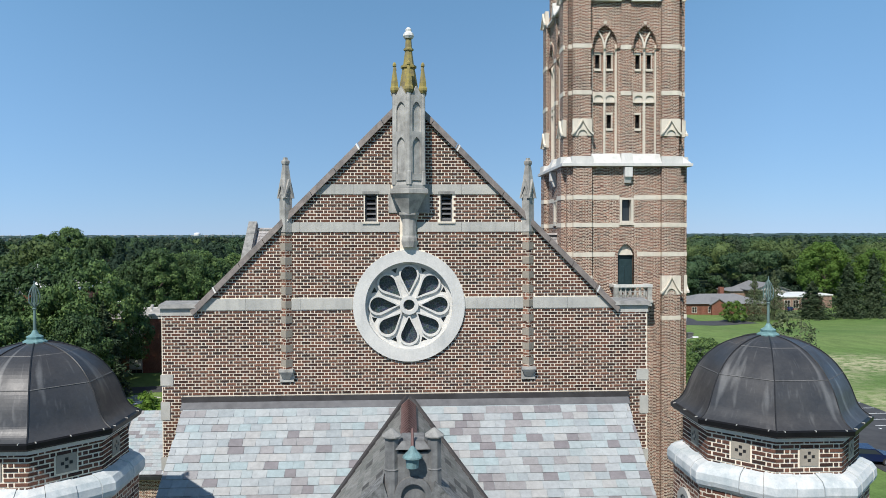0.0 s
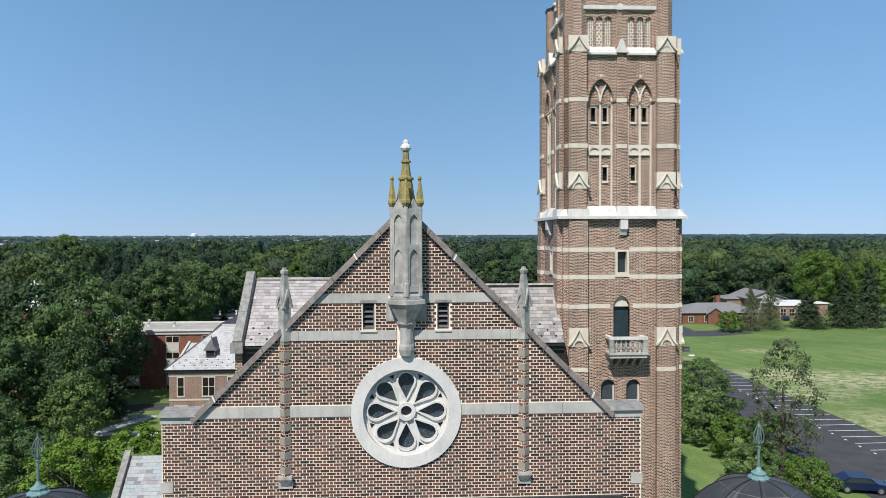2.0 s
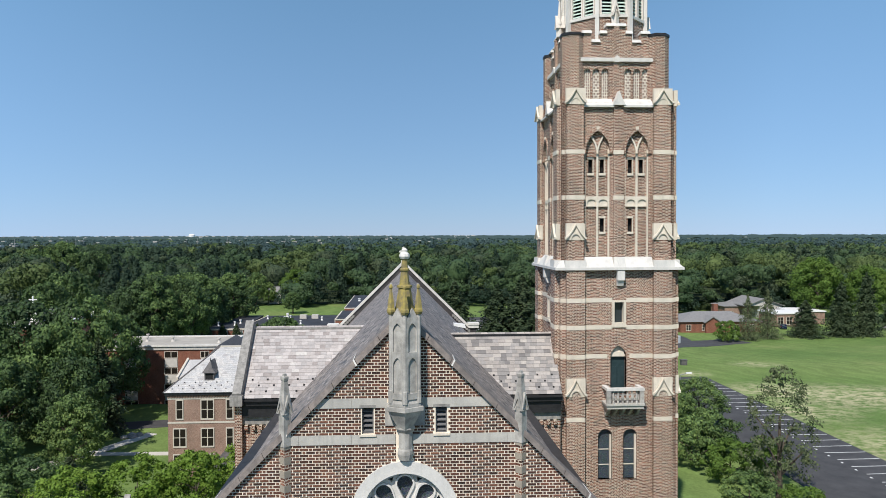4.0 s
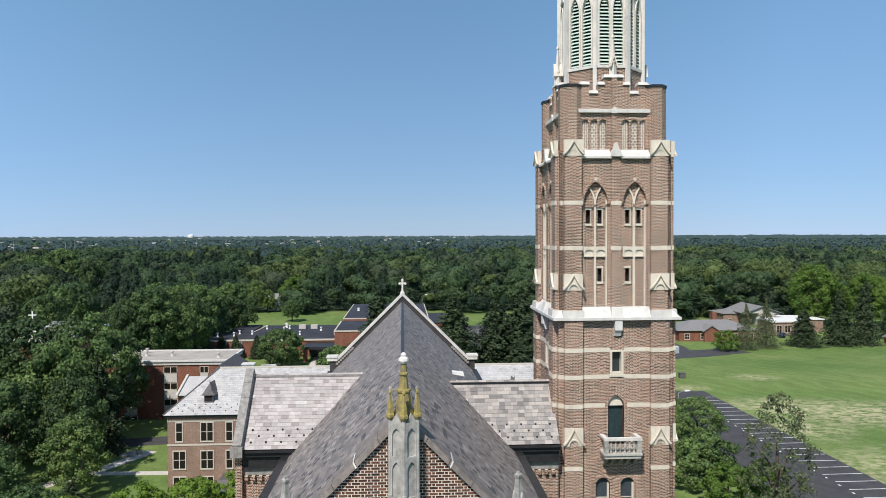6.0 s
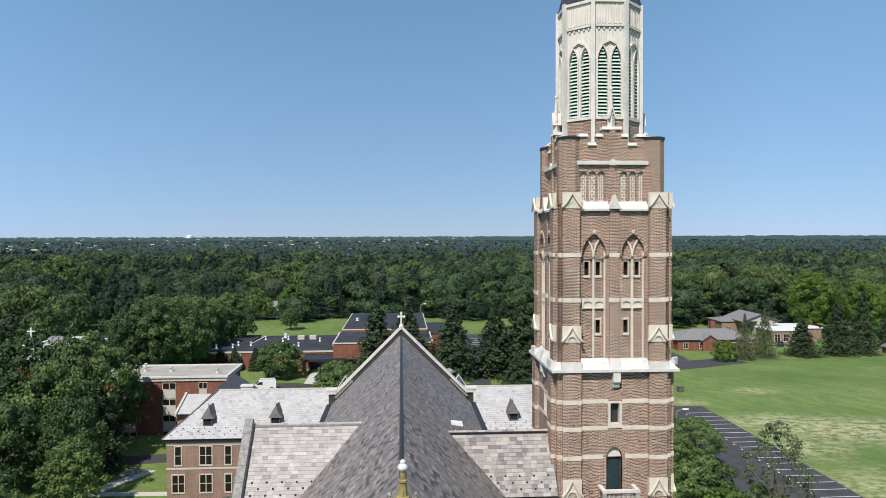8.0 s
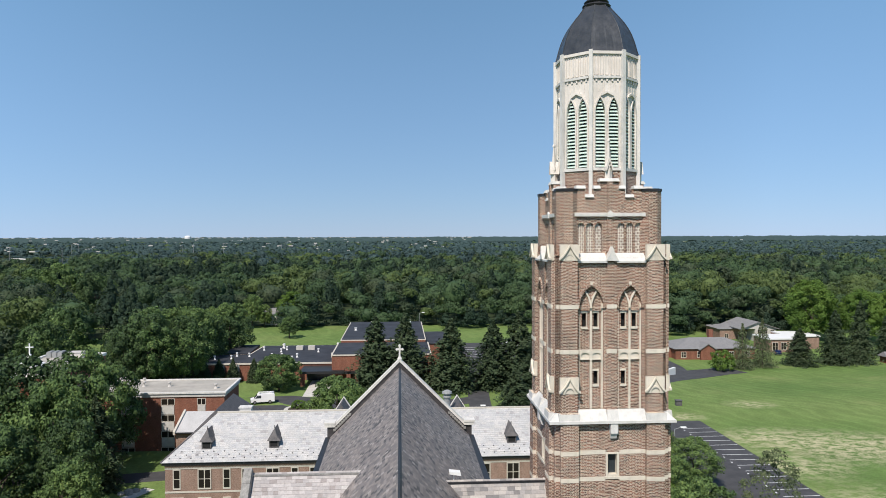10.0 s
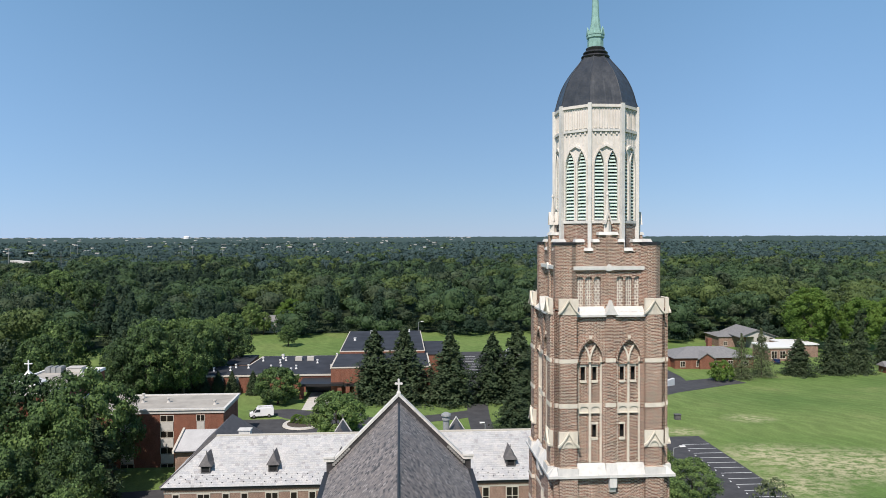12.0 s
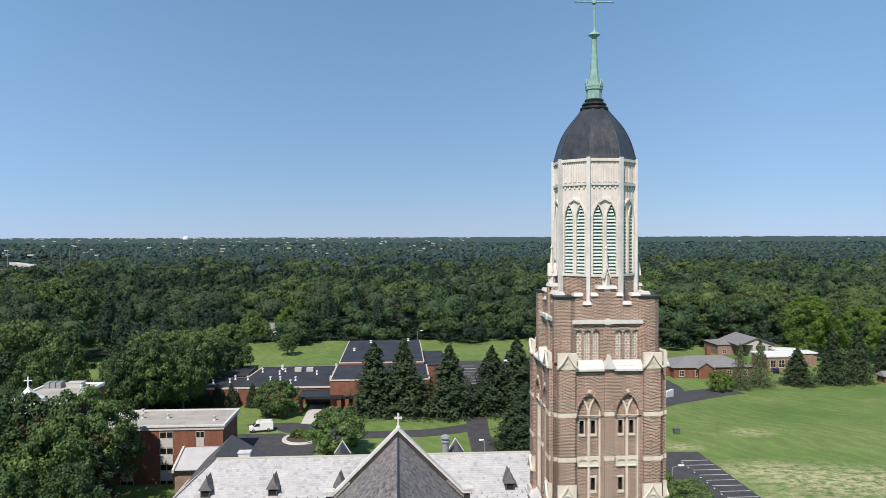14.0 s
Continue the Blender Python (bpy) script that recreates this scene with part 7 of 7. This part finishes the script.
for i in range(7):
    patch("stall_line", [(18.4, 186 + 4.2 * i), (22.6, 185.6 + 4.2 * i), (22.6, 185.8 + 4.2 * i), (18.4, 186.2 + 4.2 * i)], M_PAINT, "white painted stall line behind the school", "stall line", 0.065)
vehicle("car", "dark car beside the brick annex", car_prof, car_cab, 1.8, (1.35, -1.35), 0.33, M_CARBLUE, pose(115.5, 211.5, ground_z(115.5, 211.5) + 0.02, 0, 0, 70), "car")
M_ROCK = stone("field_stone", (0.42, 0.4, 0.37), (0.2, 0.19, 0.18), 3.0, 0.7)
rr = random.Random(6)
for x, y, size in ((-38.4, 102.4, 0.75), (-37.5, 102.9, 0.6), (-39.2, 101.8, 0.55), (-38.0, 101.7, 0.5)):
    rings_ = [[(x + size * f * rr.uniform(0.8, 1.1) * math.cos(a_), y + size * f * rr.uniform(0.8, 1.1) * math.sin(a_), ground_z(x, y) + size * h_) for a_ in np.arange(9) * 2 * math.pi / 9] for f, h_ in ((0.9, -0.1), (1.0, 0.25), (0.8, 0.6), (0.35, 0.8))]
    solid("boulder", Shape().rings(rings_), M_ROCK, "rounded pale boulder beside the footpath", "boulder", "boulders by the path")
lamp_post(40.0, 101.0, 5.0, 1.0, 0, "grey street lamp beside the parking lot")
lamp_post(13.9, 114.0, 5.6, -0.8, 0, "grey street lamp by the drive")
lamp_post(6.0, 219.0, 9.5, 0.9, 0, "tall lamp pole on the back lawn")
solid("utility_box", Shape().box(53.8, 54.9, 135.2, 136.1, 0, 0.95).box(53.7, 55.0, 135.1, 136.2, 0.95, 1.05), M_SLATE_DARK, "dark green utility box on the lawn", "utility box")
solid("planting_island", Shape().hexa([(-18.6 + 3.7 * math.cos(a), 137.3 + 3.9 * math.sin(a), -0.05) for a in np.linspace(0, 2 * math.pi, 25)[:-1]], [(-18.6 + 3.6 * math.cos(a), 137.3 + 3.8 * math.sin(a), 0.2) for a in np.linspace(0, 2 * math.pi, 25)[:-1]]), M_CONCRETE, "round planting island with pale kerb", "kerb", kind="structure")
solid("planting_bed", Shape().hexa([(-18.6 + 2.9 * math.cos(a), 137.3 + 3.1 * math.sin(a), 0.1) for a in np.linspace(0, 2 * math.pi, 25)[:-1]], [(-18.6 + 2.8 * math.cos(a), 137.3 + 3.0 * math.sin(a), 0.26) for a in np.linspace(0, 2 * math.pi, 25)[:-1]]), M_BARK, "brown mulch bed", "planting bed", kind="structure")
solid("floodlight", Shape().tube((2.9, 37.6, 19.9), (2.9, 37.6, 20.5), 0.03, 0.03, 6).hexa([(2.65, 37.3, 20.5), (3.3, 37.4, 20.35), (3.3, 37.8, 20.35), (2.65, 37.8, 20.5)], [(2.65, 37.3, 20.62), (3.25, 37.4, 20.55), (3.25, 37.8, 20.55), (2.65, 37.8, 20.62)]), M_PAINT, "white floodlight on the roof ridge", "floodlight")

# ---- single trees ----
M_LEAF_MAPLE = foliage("fresh_leaves", [(0, (0.06, 0.11, 0.022)), (0.5, (0.095, 0.165, 0.032)), (1, (0.15, 0.22, 0.045))])
oaks = [broad_tree(13, 5.4, 40 + i, M_LEAF, 0.18, 84, 150, 0.175) for i in range(4)]
light = [broad_tree(10, 4.4, 60 + i, M_LEAF_LIGHT, 0.16, 56, 150, 0.16) for i in range(2)]
maples = [broad_tree(17, 7.5, 64 + i, M_LEAF_MAPLE, 0.15, 84, 160, 0.24) for i in range(2)]
spruces = [spruce_tree(15, 4.9, 70 + i, M_LEAF_DARK, 30, 460, 0.23, 0.42) for i in range(3)]
pale_fir = spruce_tree(13, 4.6, 80, M_LEAF_GREY, 24, 420, 0.17, 0.55)
column = spruce_tree(5, 1.5, 81, M_LEAF_DARK, 22, 420, 0.13, 0.08)
bush = [broad_tree(5, 3.2, 90 + i, (M_LEAF, M_LEAF_MAPLE)[i], 0.05, 44, 150, 0.13) for i in range(2)]
rt = random.Random(17)


def trees(name, kinds, label, rows, ref, group=""):
    """Trees at rows of (x, y, height, spread)."""
    for x, y, h, r in rows:
        plant(name, kinds[rt.randrange(len(kinds))], x, y, (r / ref[1], r / ref[1], h / ref[0]), rt.uniform(0, 360), label, "tree", group)


trees("tree", oaks, "large leafy deciduous tree in the grove", [(-56, 109, 18.7, 7.2), (-47.5, 109, 19.2, 6.2), (-46, 116, 15.8, 5.2), (-65, 112, 17.5, 6.8), (-49, 89, 13.5, 5), (-61, 99, 17, 6.4), (-48.5, 101, 16.5, 5.6), (-63, 93, 15, 5.6), (-71, 104, 16, 6.5), (-79, 112, 17, 7), (-56, 90, 13, 5.5), (-66, 88, 14, 6), (-75, 94, 15, 6)], (13, 5.4), "grove beside the church")
trees("tree", oaks, "young leafy tree in the grove", [(-47, 77, 12, 5), (-54, 80, 13.5, 5.4), (-41, 70, 10, 4.4), (-60, 76, 13, 5.5), (-34, 66, 7, 3.4), (-50, 70, 11, 4.8), (-42, 93, 13, 4.4), (-39, 86, 9.5, 3.8)], (13, 5.4), "grove beside the church")
trees("spruce", spruces, "dark spruce in the grove", [(-43.5, 104, 13.5, 4.6), (-34.5, 75, 5.5, 3)], (15, 4.9), "grove beside the church")
trees("tree", light, "yellow-green small tree beside the path", [(-23, 62, 7.0, 3.4), (-18.5, 64, 6.6, 3.0), (-27.5, 60, 6.4, 3.3), (-15.5, 70, 5.5, 2.6), (-21, 72, 5.6, 2.8)], (10, 4.4))
trees("tree", [broad_tree(8, 4.4, 97, M_LEAF, 0.07, 110, 150, 0.16)], "round leafy tree before the school", [(-26.0, 154.5, 8.0, 4.5), (-11.2, 127.2, 8.2, 4.7)], (8, 4.4))
for x in (-44.3, -41.0, -37.9, -33.2):
    plant("arborvitae", column, x, 164.2, (1.1, 1.1, 1.05), rt.uniform(0, 360), "dark conical evergreen against the school wall", "tree", "evergreens along the school")
trees("spruce", spruces, "tall dark spruce between the lawns", [(-5.3, 156.5, 15.8, 5.8), (1.2, 155.5, 16.6, 6.0), (11.0, 153.4, 15.4, 6.2), (20.4, 154.5, 14.6, 5.8), (26, 154.5, 16.6, 6.2), (21.2, 129, 9.0, 4.0), (25.4, 139, 9.8, 4.6), (31, 160, 14, 5.4)], (15, 4.4), "spruces behind the church")
trees("tree", oaks, "leafy tree beside the parking lot", [(38.6, 91, 6.6, 3.4), (36, 98, 6.4, 3.2), (33.5, 86, 6, 3)], (13, 5.4))
trees("tree", bush, "dense green shrub tree on the lawn edge", [(31.5, 76, 5.3, 3.4), (35.2, 79.5, 5.0, 3.2), (33.5, 71, 4.2, 2.8), (29.5, 83, 4.8, 3), (31.5, 63, 3.6, 2.4), (34.5, 59.5, 3.4, 2.3), (38, 72.5, 4, 2.2)], (5, 3.2))
locust = broad_tree(13, 3.6, 82, M_LEAF_GREY, 0.08, 78, 66, 0.11)
plant("locust_tree", locust, 35.4, 65.0, (0.95, 0.95, 1.02), 40, "airy pale green tree with sparse leaves", "tree")
trees("tree", bush, "round dark bush beside the drive", [(86.9, 186.8, 5.6, 3.4)], (5, 3.2))
trees("spruce", [pale_fir, spruces[0]], "thin spruce before the brick house", [(93.6, 189.3, 13.6, 3.1), (100.6, 192.0, 14.8, 3.4)], (14, 4.2))
trees("spruce", spruces, "broad dark spruce on the far lawn", [(112.6, 194.2, 10.4, 4.8), (123.3, 194.8, 15.4, 4.9), (131.0, 195.3, 18.0, 4.2), (80.3, 237.6, 16.3, 4.8), (86.8, 239.8, 14.1, 4.3), (71.6, 242.0, 15.2, 4.8), (147.6, 206.2, 14.1, 4.8)], (15, 4.4))
trees("tree", maples, "bright green maple at the wood's edge", [(138.9, 232.2, 20.1, 8.7), (153.0, 226.8, 18.4, 8.1), (166.0, 231.1, 17.9, 7.6), (145.4, 245.2, 20.6, 8.7), (-39.5, 264, 13, 5.4)], (17, 7.5))
trees("tree", oaks, "dark leafy tree beside the school lawn", [(-73, 150, 16, 5.5), (-57.5, 152, 15, 4.8), (-53, 153, 17, 6.2), (-47, 158, 16, 5.6), (-57, 166, 17, 6.2), (-49, 171, 16.5, 6), (-76, 166, 17, 6.5), (-51, 184, 15, 5.4), (-47, 178, 14, 5), (-55, 176, 16, 6), (-45.5, 194, 15.5, 6.4), (-50, 200, 14, 5.6)], (13, 5.4))
trees("spruce", spruces, "dark pine beside the school lawn", [(-59, 157, 15.5, 4.5), (-54, 159, 16, 4.4), (-50.6, 165, 14, 3.6)], (15, 4.4))
trees("shrub", bush, "clipped green shrub on the planting island", [(-19.6, 138, 2.0, 1.5), (-17.3, 137.5, 1.8, 1.3)], (5, 3.2))
trees("tree", oaks, "very tall oak standing above the woods", [(-127, 276, 23.5, 9), (-112, 270, 20, 7.5), (-140, 284, 20.5, 8)], (13, 5.4))
trees("tree", oaks, "small tree on the back lawn", [(-53.5, 263, 12, 4.6), (-49.2, 263.5, 8.5, 3), (-36, 235, 7, 3.4), (-57, 238, 9, 4.2), (-62, 225, 10, 4.4)], (13, 5.4))

# ---- woods ----
def clearing(x, y):
    """Open land: lawns, buildings and roads where no woods stand."""
    if y < 190 and x > -82:
        return True
    if -60 < x < 62 and y < 258 + 6 * math.sin(x * 0.2):
        return True
    if x >= 62 and y < 258 + 5 * math.sin(x * 0.3):
        return True
    if -95 < x < -78 and 190 < y < 235:
        return True
    if -58 < x < -40 and 258 < y < 285:
        return True
    return False


WOODS = {"woods": (foliage("oak_leaves", [(0, (0.03, 0.055, 0.028)), (0.5, (0.048, 0.084, 0.038)), (1, (0.075, 0.118, 0.048))], 0.6, 0.08), "mid-green oak crowns of the surrounding woods"),
         "light_woods": (foliage("maple_leaves", [(0, (0.056, 0.085, 0.032)), (0.5, (0.084, 0.122, 0.042)), (1, (0.12, 0.16, 0.054))], 0.6, 0.1), "lighter green maple crowns in the woods"),
         "pine_woods": (foliage("pine_needles", [(0, (0.02, 0.037, 0.024)), (0.5, (0.029, 0.052, 0.032)), (1, (0.044, 0.07, 0.043))], 0.7, 0.06), "dark pine crowns in the woods"),
         "ash_woods": (foliage("ash_leaves", [(0, (0.038, 0.058, 0.034)), (0.5, (0.056, 0.08, 0.043)), (1, (0.078, 0.104, 0.054))], 0.6, 0.08), "greyish green ash crowns in the woods"),
         # distance haze is put into these blue-green leaf colours
         "distant_woods": (foliage("hazed_leaves", [(0, (0.036, 0.064, 0.062)), (0.5, (0.052, 0.086, 0.083)), (1, (0.072, 0.11, 0.1))], 0.6, 0.08), "distant wood crowns tinted blue-green for haze")}
rng = np.random.default_rng(3)
grown = {k: ([], []) for k in WOODS}
count = {k: 0 for k in WOODS}


def wood_crown(kind, x, y, z, h, r, n, leaf, lobes=11):
    """One crown of leafy lobes round a closed core, added to its kind of wood."""
    pine = kind == "pine_woods"
    rz = h * 0.46 if pine else min(h * 0.46, r * rng.uniform(0.75, 1.05))
    centre, size = np.array([x, y, z + h - rz]), np.array([r, r, rz])
    f = (np.arange(lobes) + rng.uniform(0.1, 0.9, lobes)) / lobes
    a = np.arange(lobes) * 2.4 + rng.uniform(0, 6.3)
    if pine:
        up = 1.9 * f - 0.95
        out = np.clip(1.0 - f, 0.06, 1.0) ** 0.8 * rng.uniform(0.55, 0.95, lobes)
        lr = np.clip(0.5 - 0.32 * f, 0.14, 0.5)
    else:
        up = 1.05 * f - 0.28
        out = np.sqrt(np.clip(1 - up ** 2, 0.03, 1)) * rng.uniform(0.5, 0.95, lobes)
        lr = rng.uniform(0.24, 0.44, lobes)
    hub = np.stack([out * np.cos(a), out * np.sin(a), up * 0.82], 1) * 0.78
    pick = rng.integers(0, lobes, n)
    d = rng.normal(0, 1, (n, 3)) + 0.9 * hub[pick] + np.array([0, -0.15, 0.4])
    d /= np.linalg.norm(d, axis=1, keepdims=True)
    swell = (lr[pick] * (1.1 - 0.35 * rng.random(n) ** 2))[:, None] * np.array([1, 1, 0.8])
    v, q = leaf_quads((hub[pick] + d * swell) * size + centre, d, leaf, rng, 0.25)
    sides, rows = 6, 3
    core = np.array([(math.cos(e_) * math.cos(b_), math.cos(e_) * math.sin(b_), math.sin(e_)) for e_ in (-0.6, 0.1, 0.8) for b_ in np.arange(sides) * 2 * math.pi / sides] + [(0, 0, 1.0)])
    cf = [(j * sides + i, j * sides + (i + 1) % sides, (j + 1) * sides + i) for j in range(rows - 1) for i in range(sides)]
    cf += [(j * sides + (i + 1) % sides, (j + 1) * sides + (i + 1) % sides, (j + 1) * sides + i) for j in range(rows - 1) for i in range(sides)]
    cf += [((rows - 1) * sides + i, (rows - 1) * sides + (i + 1) % sides, rows * sides) for i in range(sides)]
    slim = np.where(core[:, 2:] > 0.3, 0.5, 0.8) if pine else 1.0
    hull = core * np.array([0.56, 0.56, 0.6]) * (slim if pine else 1.0) * size + centre
    for vv_, ff_ in ((v, q), (hull, np.array(cf))):
        grown[kind][0].append(vv_)
        grown[kind][1].append(ff_ + count[kind])
        count[kind] += len(vv_)


def wood_kind(x, y):
    """Which kind of tree grows there: groves of one kind, the haze-tinted kind gaining with distance."""
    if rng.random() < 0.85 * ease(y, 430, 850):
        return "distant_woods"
    g = noise.noise((x * 0.012, y * 0.012, 1.5)) + rng.uniform(-0.45, 0.45) - 0.12 * ease(y, 260, 420) - (0.08 if y < 345 and -70 < x < 70 else 0.0) + 0.15 * ease(x, 60, 200)
    return "pine_woods" if g < -0.3 else ("woods" if g < 0.12 else ("ash_woods" if g < 0.25 else "light_woods"))


gy = 112.0
while gy < 760:
    step = 9.8 if gy < 470 else 10.4
    for gx in np.arange(-0.72 * gy - 20, 0.76 * gy + 20, step):
        x, y = gx + rng.uniform(-3.6, 3.6), gy + rng.uniform(-3.6, 3.6)
        if clearing(x, y):
            continue
        kind = wood_kind(x, y)
        h, r = rng.uniform(10.5, 21), rng.uniform(4.6, 8.4)
        if kind == "pine_woods":
            h, r = h * 1.1, r * 0.7
        n, leaf = (900, 0.34) if y < 300 else ((430, 0.48) if y < 470 else (190, 0.74))
        if y > 540 and x < -0.44 * y:
            h = 4 + 2 * rng.random()
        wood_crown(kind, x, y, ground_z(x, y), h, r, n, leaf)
        if y < 300 and clearing(x, y - 15):      # low growth along the wood's edge
            for side in (-3.5, 3.0):
                wood_crown("pine_woods", x + side, y - 3 + rng.uniform(-2, 2), ground_z(x, y), rng.uniform(4.5, 8), rng.uniform(3, 4.4), 300, 0.3)
    gy += step

# a ragged hem of trees where the woods meet the lawns
for x in np.arange(-58, 190, 5.6):
    for back in (0.0, 5.0):
        px_, py_ = x + rng.uniform(-2, 2), (259 + 5 * math.sin(x * 0.2) if x < 62 else 259 + 5 * math.sin(x * 0.3)) + back + rng.uniform(-1.5, 1.5)
        kind = ("woods", "light_woods", "ash_woods", "pine_woods", "woods")[rng.integers(0, 5)]
        if not (-58 < px_ < -40):
            wood_crown(kind, px_, py_, ground_z(px_, py_), rng.uniform(6, 10) + back, rng.uniform(2.8, 4.6), 520, 0.3)

# farther crowns, in coarser clumps


def rise(y):
    """The land lifts slowly towards the horizon."""
    return 9.0 * ease(y, 900, 3800)


y = 750.0
while y < 2300:
    step = 10.0 if y < 900 else 10.0 + (y - 900) * 0.011
    x = -0.74 * y - 30
    while x < 0.74 * y + 30:
        px_, py_ = x + rng.uniform(-0.4, 0.4) * step, y + rng.uniform(-0.4, 0.4) * step
        x += step
        if rng.random() < 0.05 or (px_ < -0.43 * py_ and py_ < 1160 and rng.random() < 0.8):
            continue
        h, r = rng.uniform(8, 17), step * rng.uniform(0.5, 0.75)
        if px_ < -0.43 * py_ and py_ < 1160:
            h = 5.0
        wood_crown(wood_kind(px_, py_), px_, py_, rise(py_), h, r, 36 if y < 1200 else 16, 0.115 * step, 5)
    y += step
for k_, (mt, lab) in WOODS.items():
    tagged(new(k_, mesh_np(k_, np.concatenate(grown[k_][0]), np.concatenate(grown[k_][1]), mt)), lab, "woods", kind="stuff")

# the horizon's haze is mixed into this blue-green base colour
M_HAZED_HORIZON = foliage("horizon_woods", [(0, (0.04, 0.068, 0.064)), (1, (0.07, 0.108, 0.1))], 0.9, 0.1)
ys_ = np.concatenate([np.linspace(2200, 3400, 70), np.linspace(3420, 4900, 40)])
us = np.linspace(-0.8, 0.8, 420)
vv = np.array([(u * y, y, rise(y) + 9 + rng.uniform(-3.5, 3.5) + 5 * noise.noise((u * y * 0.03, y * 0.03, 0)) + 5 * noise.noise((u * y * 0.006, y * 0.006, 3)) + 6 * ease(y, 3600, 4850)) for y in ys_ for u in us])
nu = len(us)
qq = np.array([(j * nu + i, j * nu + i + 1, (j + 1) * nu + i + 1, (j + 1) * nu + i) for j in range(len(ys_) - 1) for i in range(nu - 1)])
tagged(new("horizon_woods", mesh_np("horizon_woods", vv, qq, M_HAZED_HORIZON)), "dark wooded plain at the horizon, tinted blue-green for haze", "woods", kind="stuff")
# woodland ground whose dark colour makes the shaded gaps between crowns
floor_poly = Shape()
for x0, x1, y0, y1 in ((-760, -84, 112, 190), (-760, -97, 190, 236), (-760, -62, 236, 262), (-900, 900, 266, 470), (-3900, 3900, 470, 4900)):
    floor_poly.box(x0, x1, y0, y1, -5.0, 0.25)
solid("woodland_floor", floor_poly, M_WOODFLOOR, "woodland floor, dark green with tree shade put into its colour", "ground", kind="structure")
strip("highway", [(-470, 690), (-402, 722), (-386, 748), (-392, 792), (-420, 850), (-485, 935)], 9, M_CONCRETE, "pale concrete highway curving among trees", "road", 6.5)

# ---- far landmarks ----
for x, y, k in ((-1013, 3500, 1.2), (465, 3600, 0.8), (2090, 3200, 0.7), (-1000, 4400, 0.6)):
    z = rise(y) - 12
    t = thing("water_tower", "white water tower above the far trees", "water tower", (x, y, z))
    part("tank", Shape().lathe(x, y, [(2 * k, z + 17 * k), (10 * k, z + 20 * k), (12.5 * k, z + 22 * k), (12.5 * k, z + 30 * k), (11 * k, z + 32 * k), (4 * k, z + 34 * k)], 14, 0), M_PAINT, t)
    part("stem", Shape().lathe(x, y, [(5 * k, z - 2), (2.6 * k, z + 4), (2.4 * k, z + 19 * k)], 10, 0), M_PAINT, t)
rv = random.Random(44)
s = Shape()
for i in range(240):
    y = rv.uniform(1000, 3900) if i < 130 else rv.uniform(3600, 4700)
    x = rv.uniform(-0.6, 0.1 if i % 8 else 0.6) * y
    w, h = rv.uniform(2, 6) * (1 + y / 2500), rv.uniform(0.8, 2) * (1 + y / 4000)
    z = rise(y) + (11 if y < 3500 else 15)
    s.box(x - w / 2, x + w / 2, y, y + 10, z, z + h)
solid("far_buildings", s, M_SPANDREL, "scattered pale roofs among the far trees", "buildings", kind="stuff")
s = Shape()
for i in range(12):
    y = rv.uniform(800, 1300)
    x = rv.uniform(-0.66, -0.15) * y
    s.tube((x, y, rise(y)), (x, y, rise(y) + rv.uniform(20, 25)), 0.3, 0.2, 5)
solid("far_poles", s, M_GREYLOUVRE, "thin far light poles along the highway", "poles", kind="stuff")

# ---- single pieces of walls and roofs ----
brick_meshes = {}


def brick_mesh(w):
    """One brick's mesh, its lower left back corner at the origin; alike bricks share it."""
    key = round(w, 2)
    if key not in brick_meshes:
        s = Shape().add(brick_corners((0, 0, 0), (1, 0, 0), (0, -1, 0), 0, w, 0, COURSE - JOINT), BRICK_FACES)
        brick_meshes[key] = mesh_of("brick", s, M_BRICK_ONE)
    return brick_meshes[key]


def lay(parent, m, todo):
    for x0, x1, z0, z1 in todo:
        b = part("brick", brick_mesh(x1 - x0), M_BRICK_ONE, parent)
        b.matrix_basis = m @ Matrix.Translation((x0, 0, z0))


lay(front_wall, Matrix.Translation((0, FY, 0)), front_bricks[:300])

for p in lean[:300]:
    c = p[0]
    s = Shape().add([q - c for q in p], SLATE_FACES)
    b = part("slate", s, M_SLATE_ONE, slope_roof)
    b.matrix_basis = Matrix.Translation(c)


def drum_faces(turret_thing, cx, cy):
    """Bricks round a turret's drum: the faces that look west and outwards singly, the rest joined."""
    drum_part = next(o for o in turret_thing.children if o.name.startswith("drum"))
    single, joined = [], Shape()
    r = 1.5 * 0.958
    hw_ = r * math.sin(math.pi / 8)
    fr = r * math.cos(math.pi / 8)

    def spans(z):
        return [(-hw_, -0.18), (0.18, hw_)] if 16.25 < z < 16.58 else [(-hw_, hw_)]
    for k in range(8):
        m = Matrix.Translation((cx, cy, 0)) @ pose(0, 0, 0, 0, 0, 45 * k) @ Matrix.Translation((0, -fr, 0))
        todo = list(bricks((0, 0, 0), (1, 0, 0), (0, -1, 0), 16.08, 16.69, spans))
        if k in (0, 1, 7):
            single += [(m, b) for b in todo]
        else:
            for b in todo:
                joined.add([m @ q for q in brick_corners((0, 0, 0), (1, 0, 0), (0, -1, 0), *b)], BRICK_FACES)
    for m, b in single[300:]:
        joined.add([m @ q for q in brick_corners((0, 0, 0), (1, 0, 0), (0, -1, 0), *b)], BRICK_FACES)
    part("brick_courses", joined, M_BRICK_MANY, drum_part, kind="stuff")
    for m, b in single[:300]:
        lay(drum_part, m, [b])


drum_faces(dome_left, -6.36, 12.5)
drum_faces(dome_right, 6.44, 12.5)
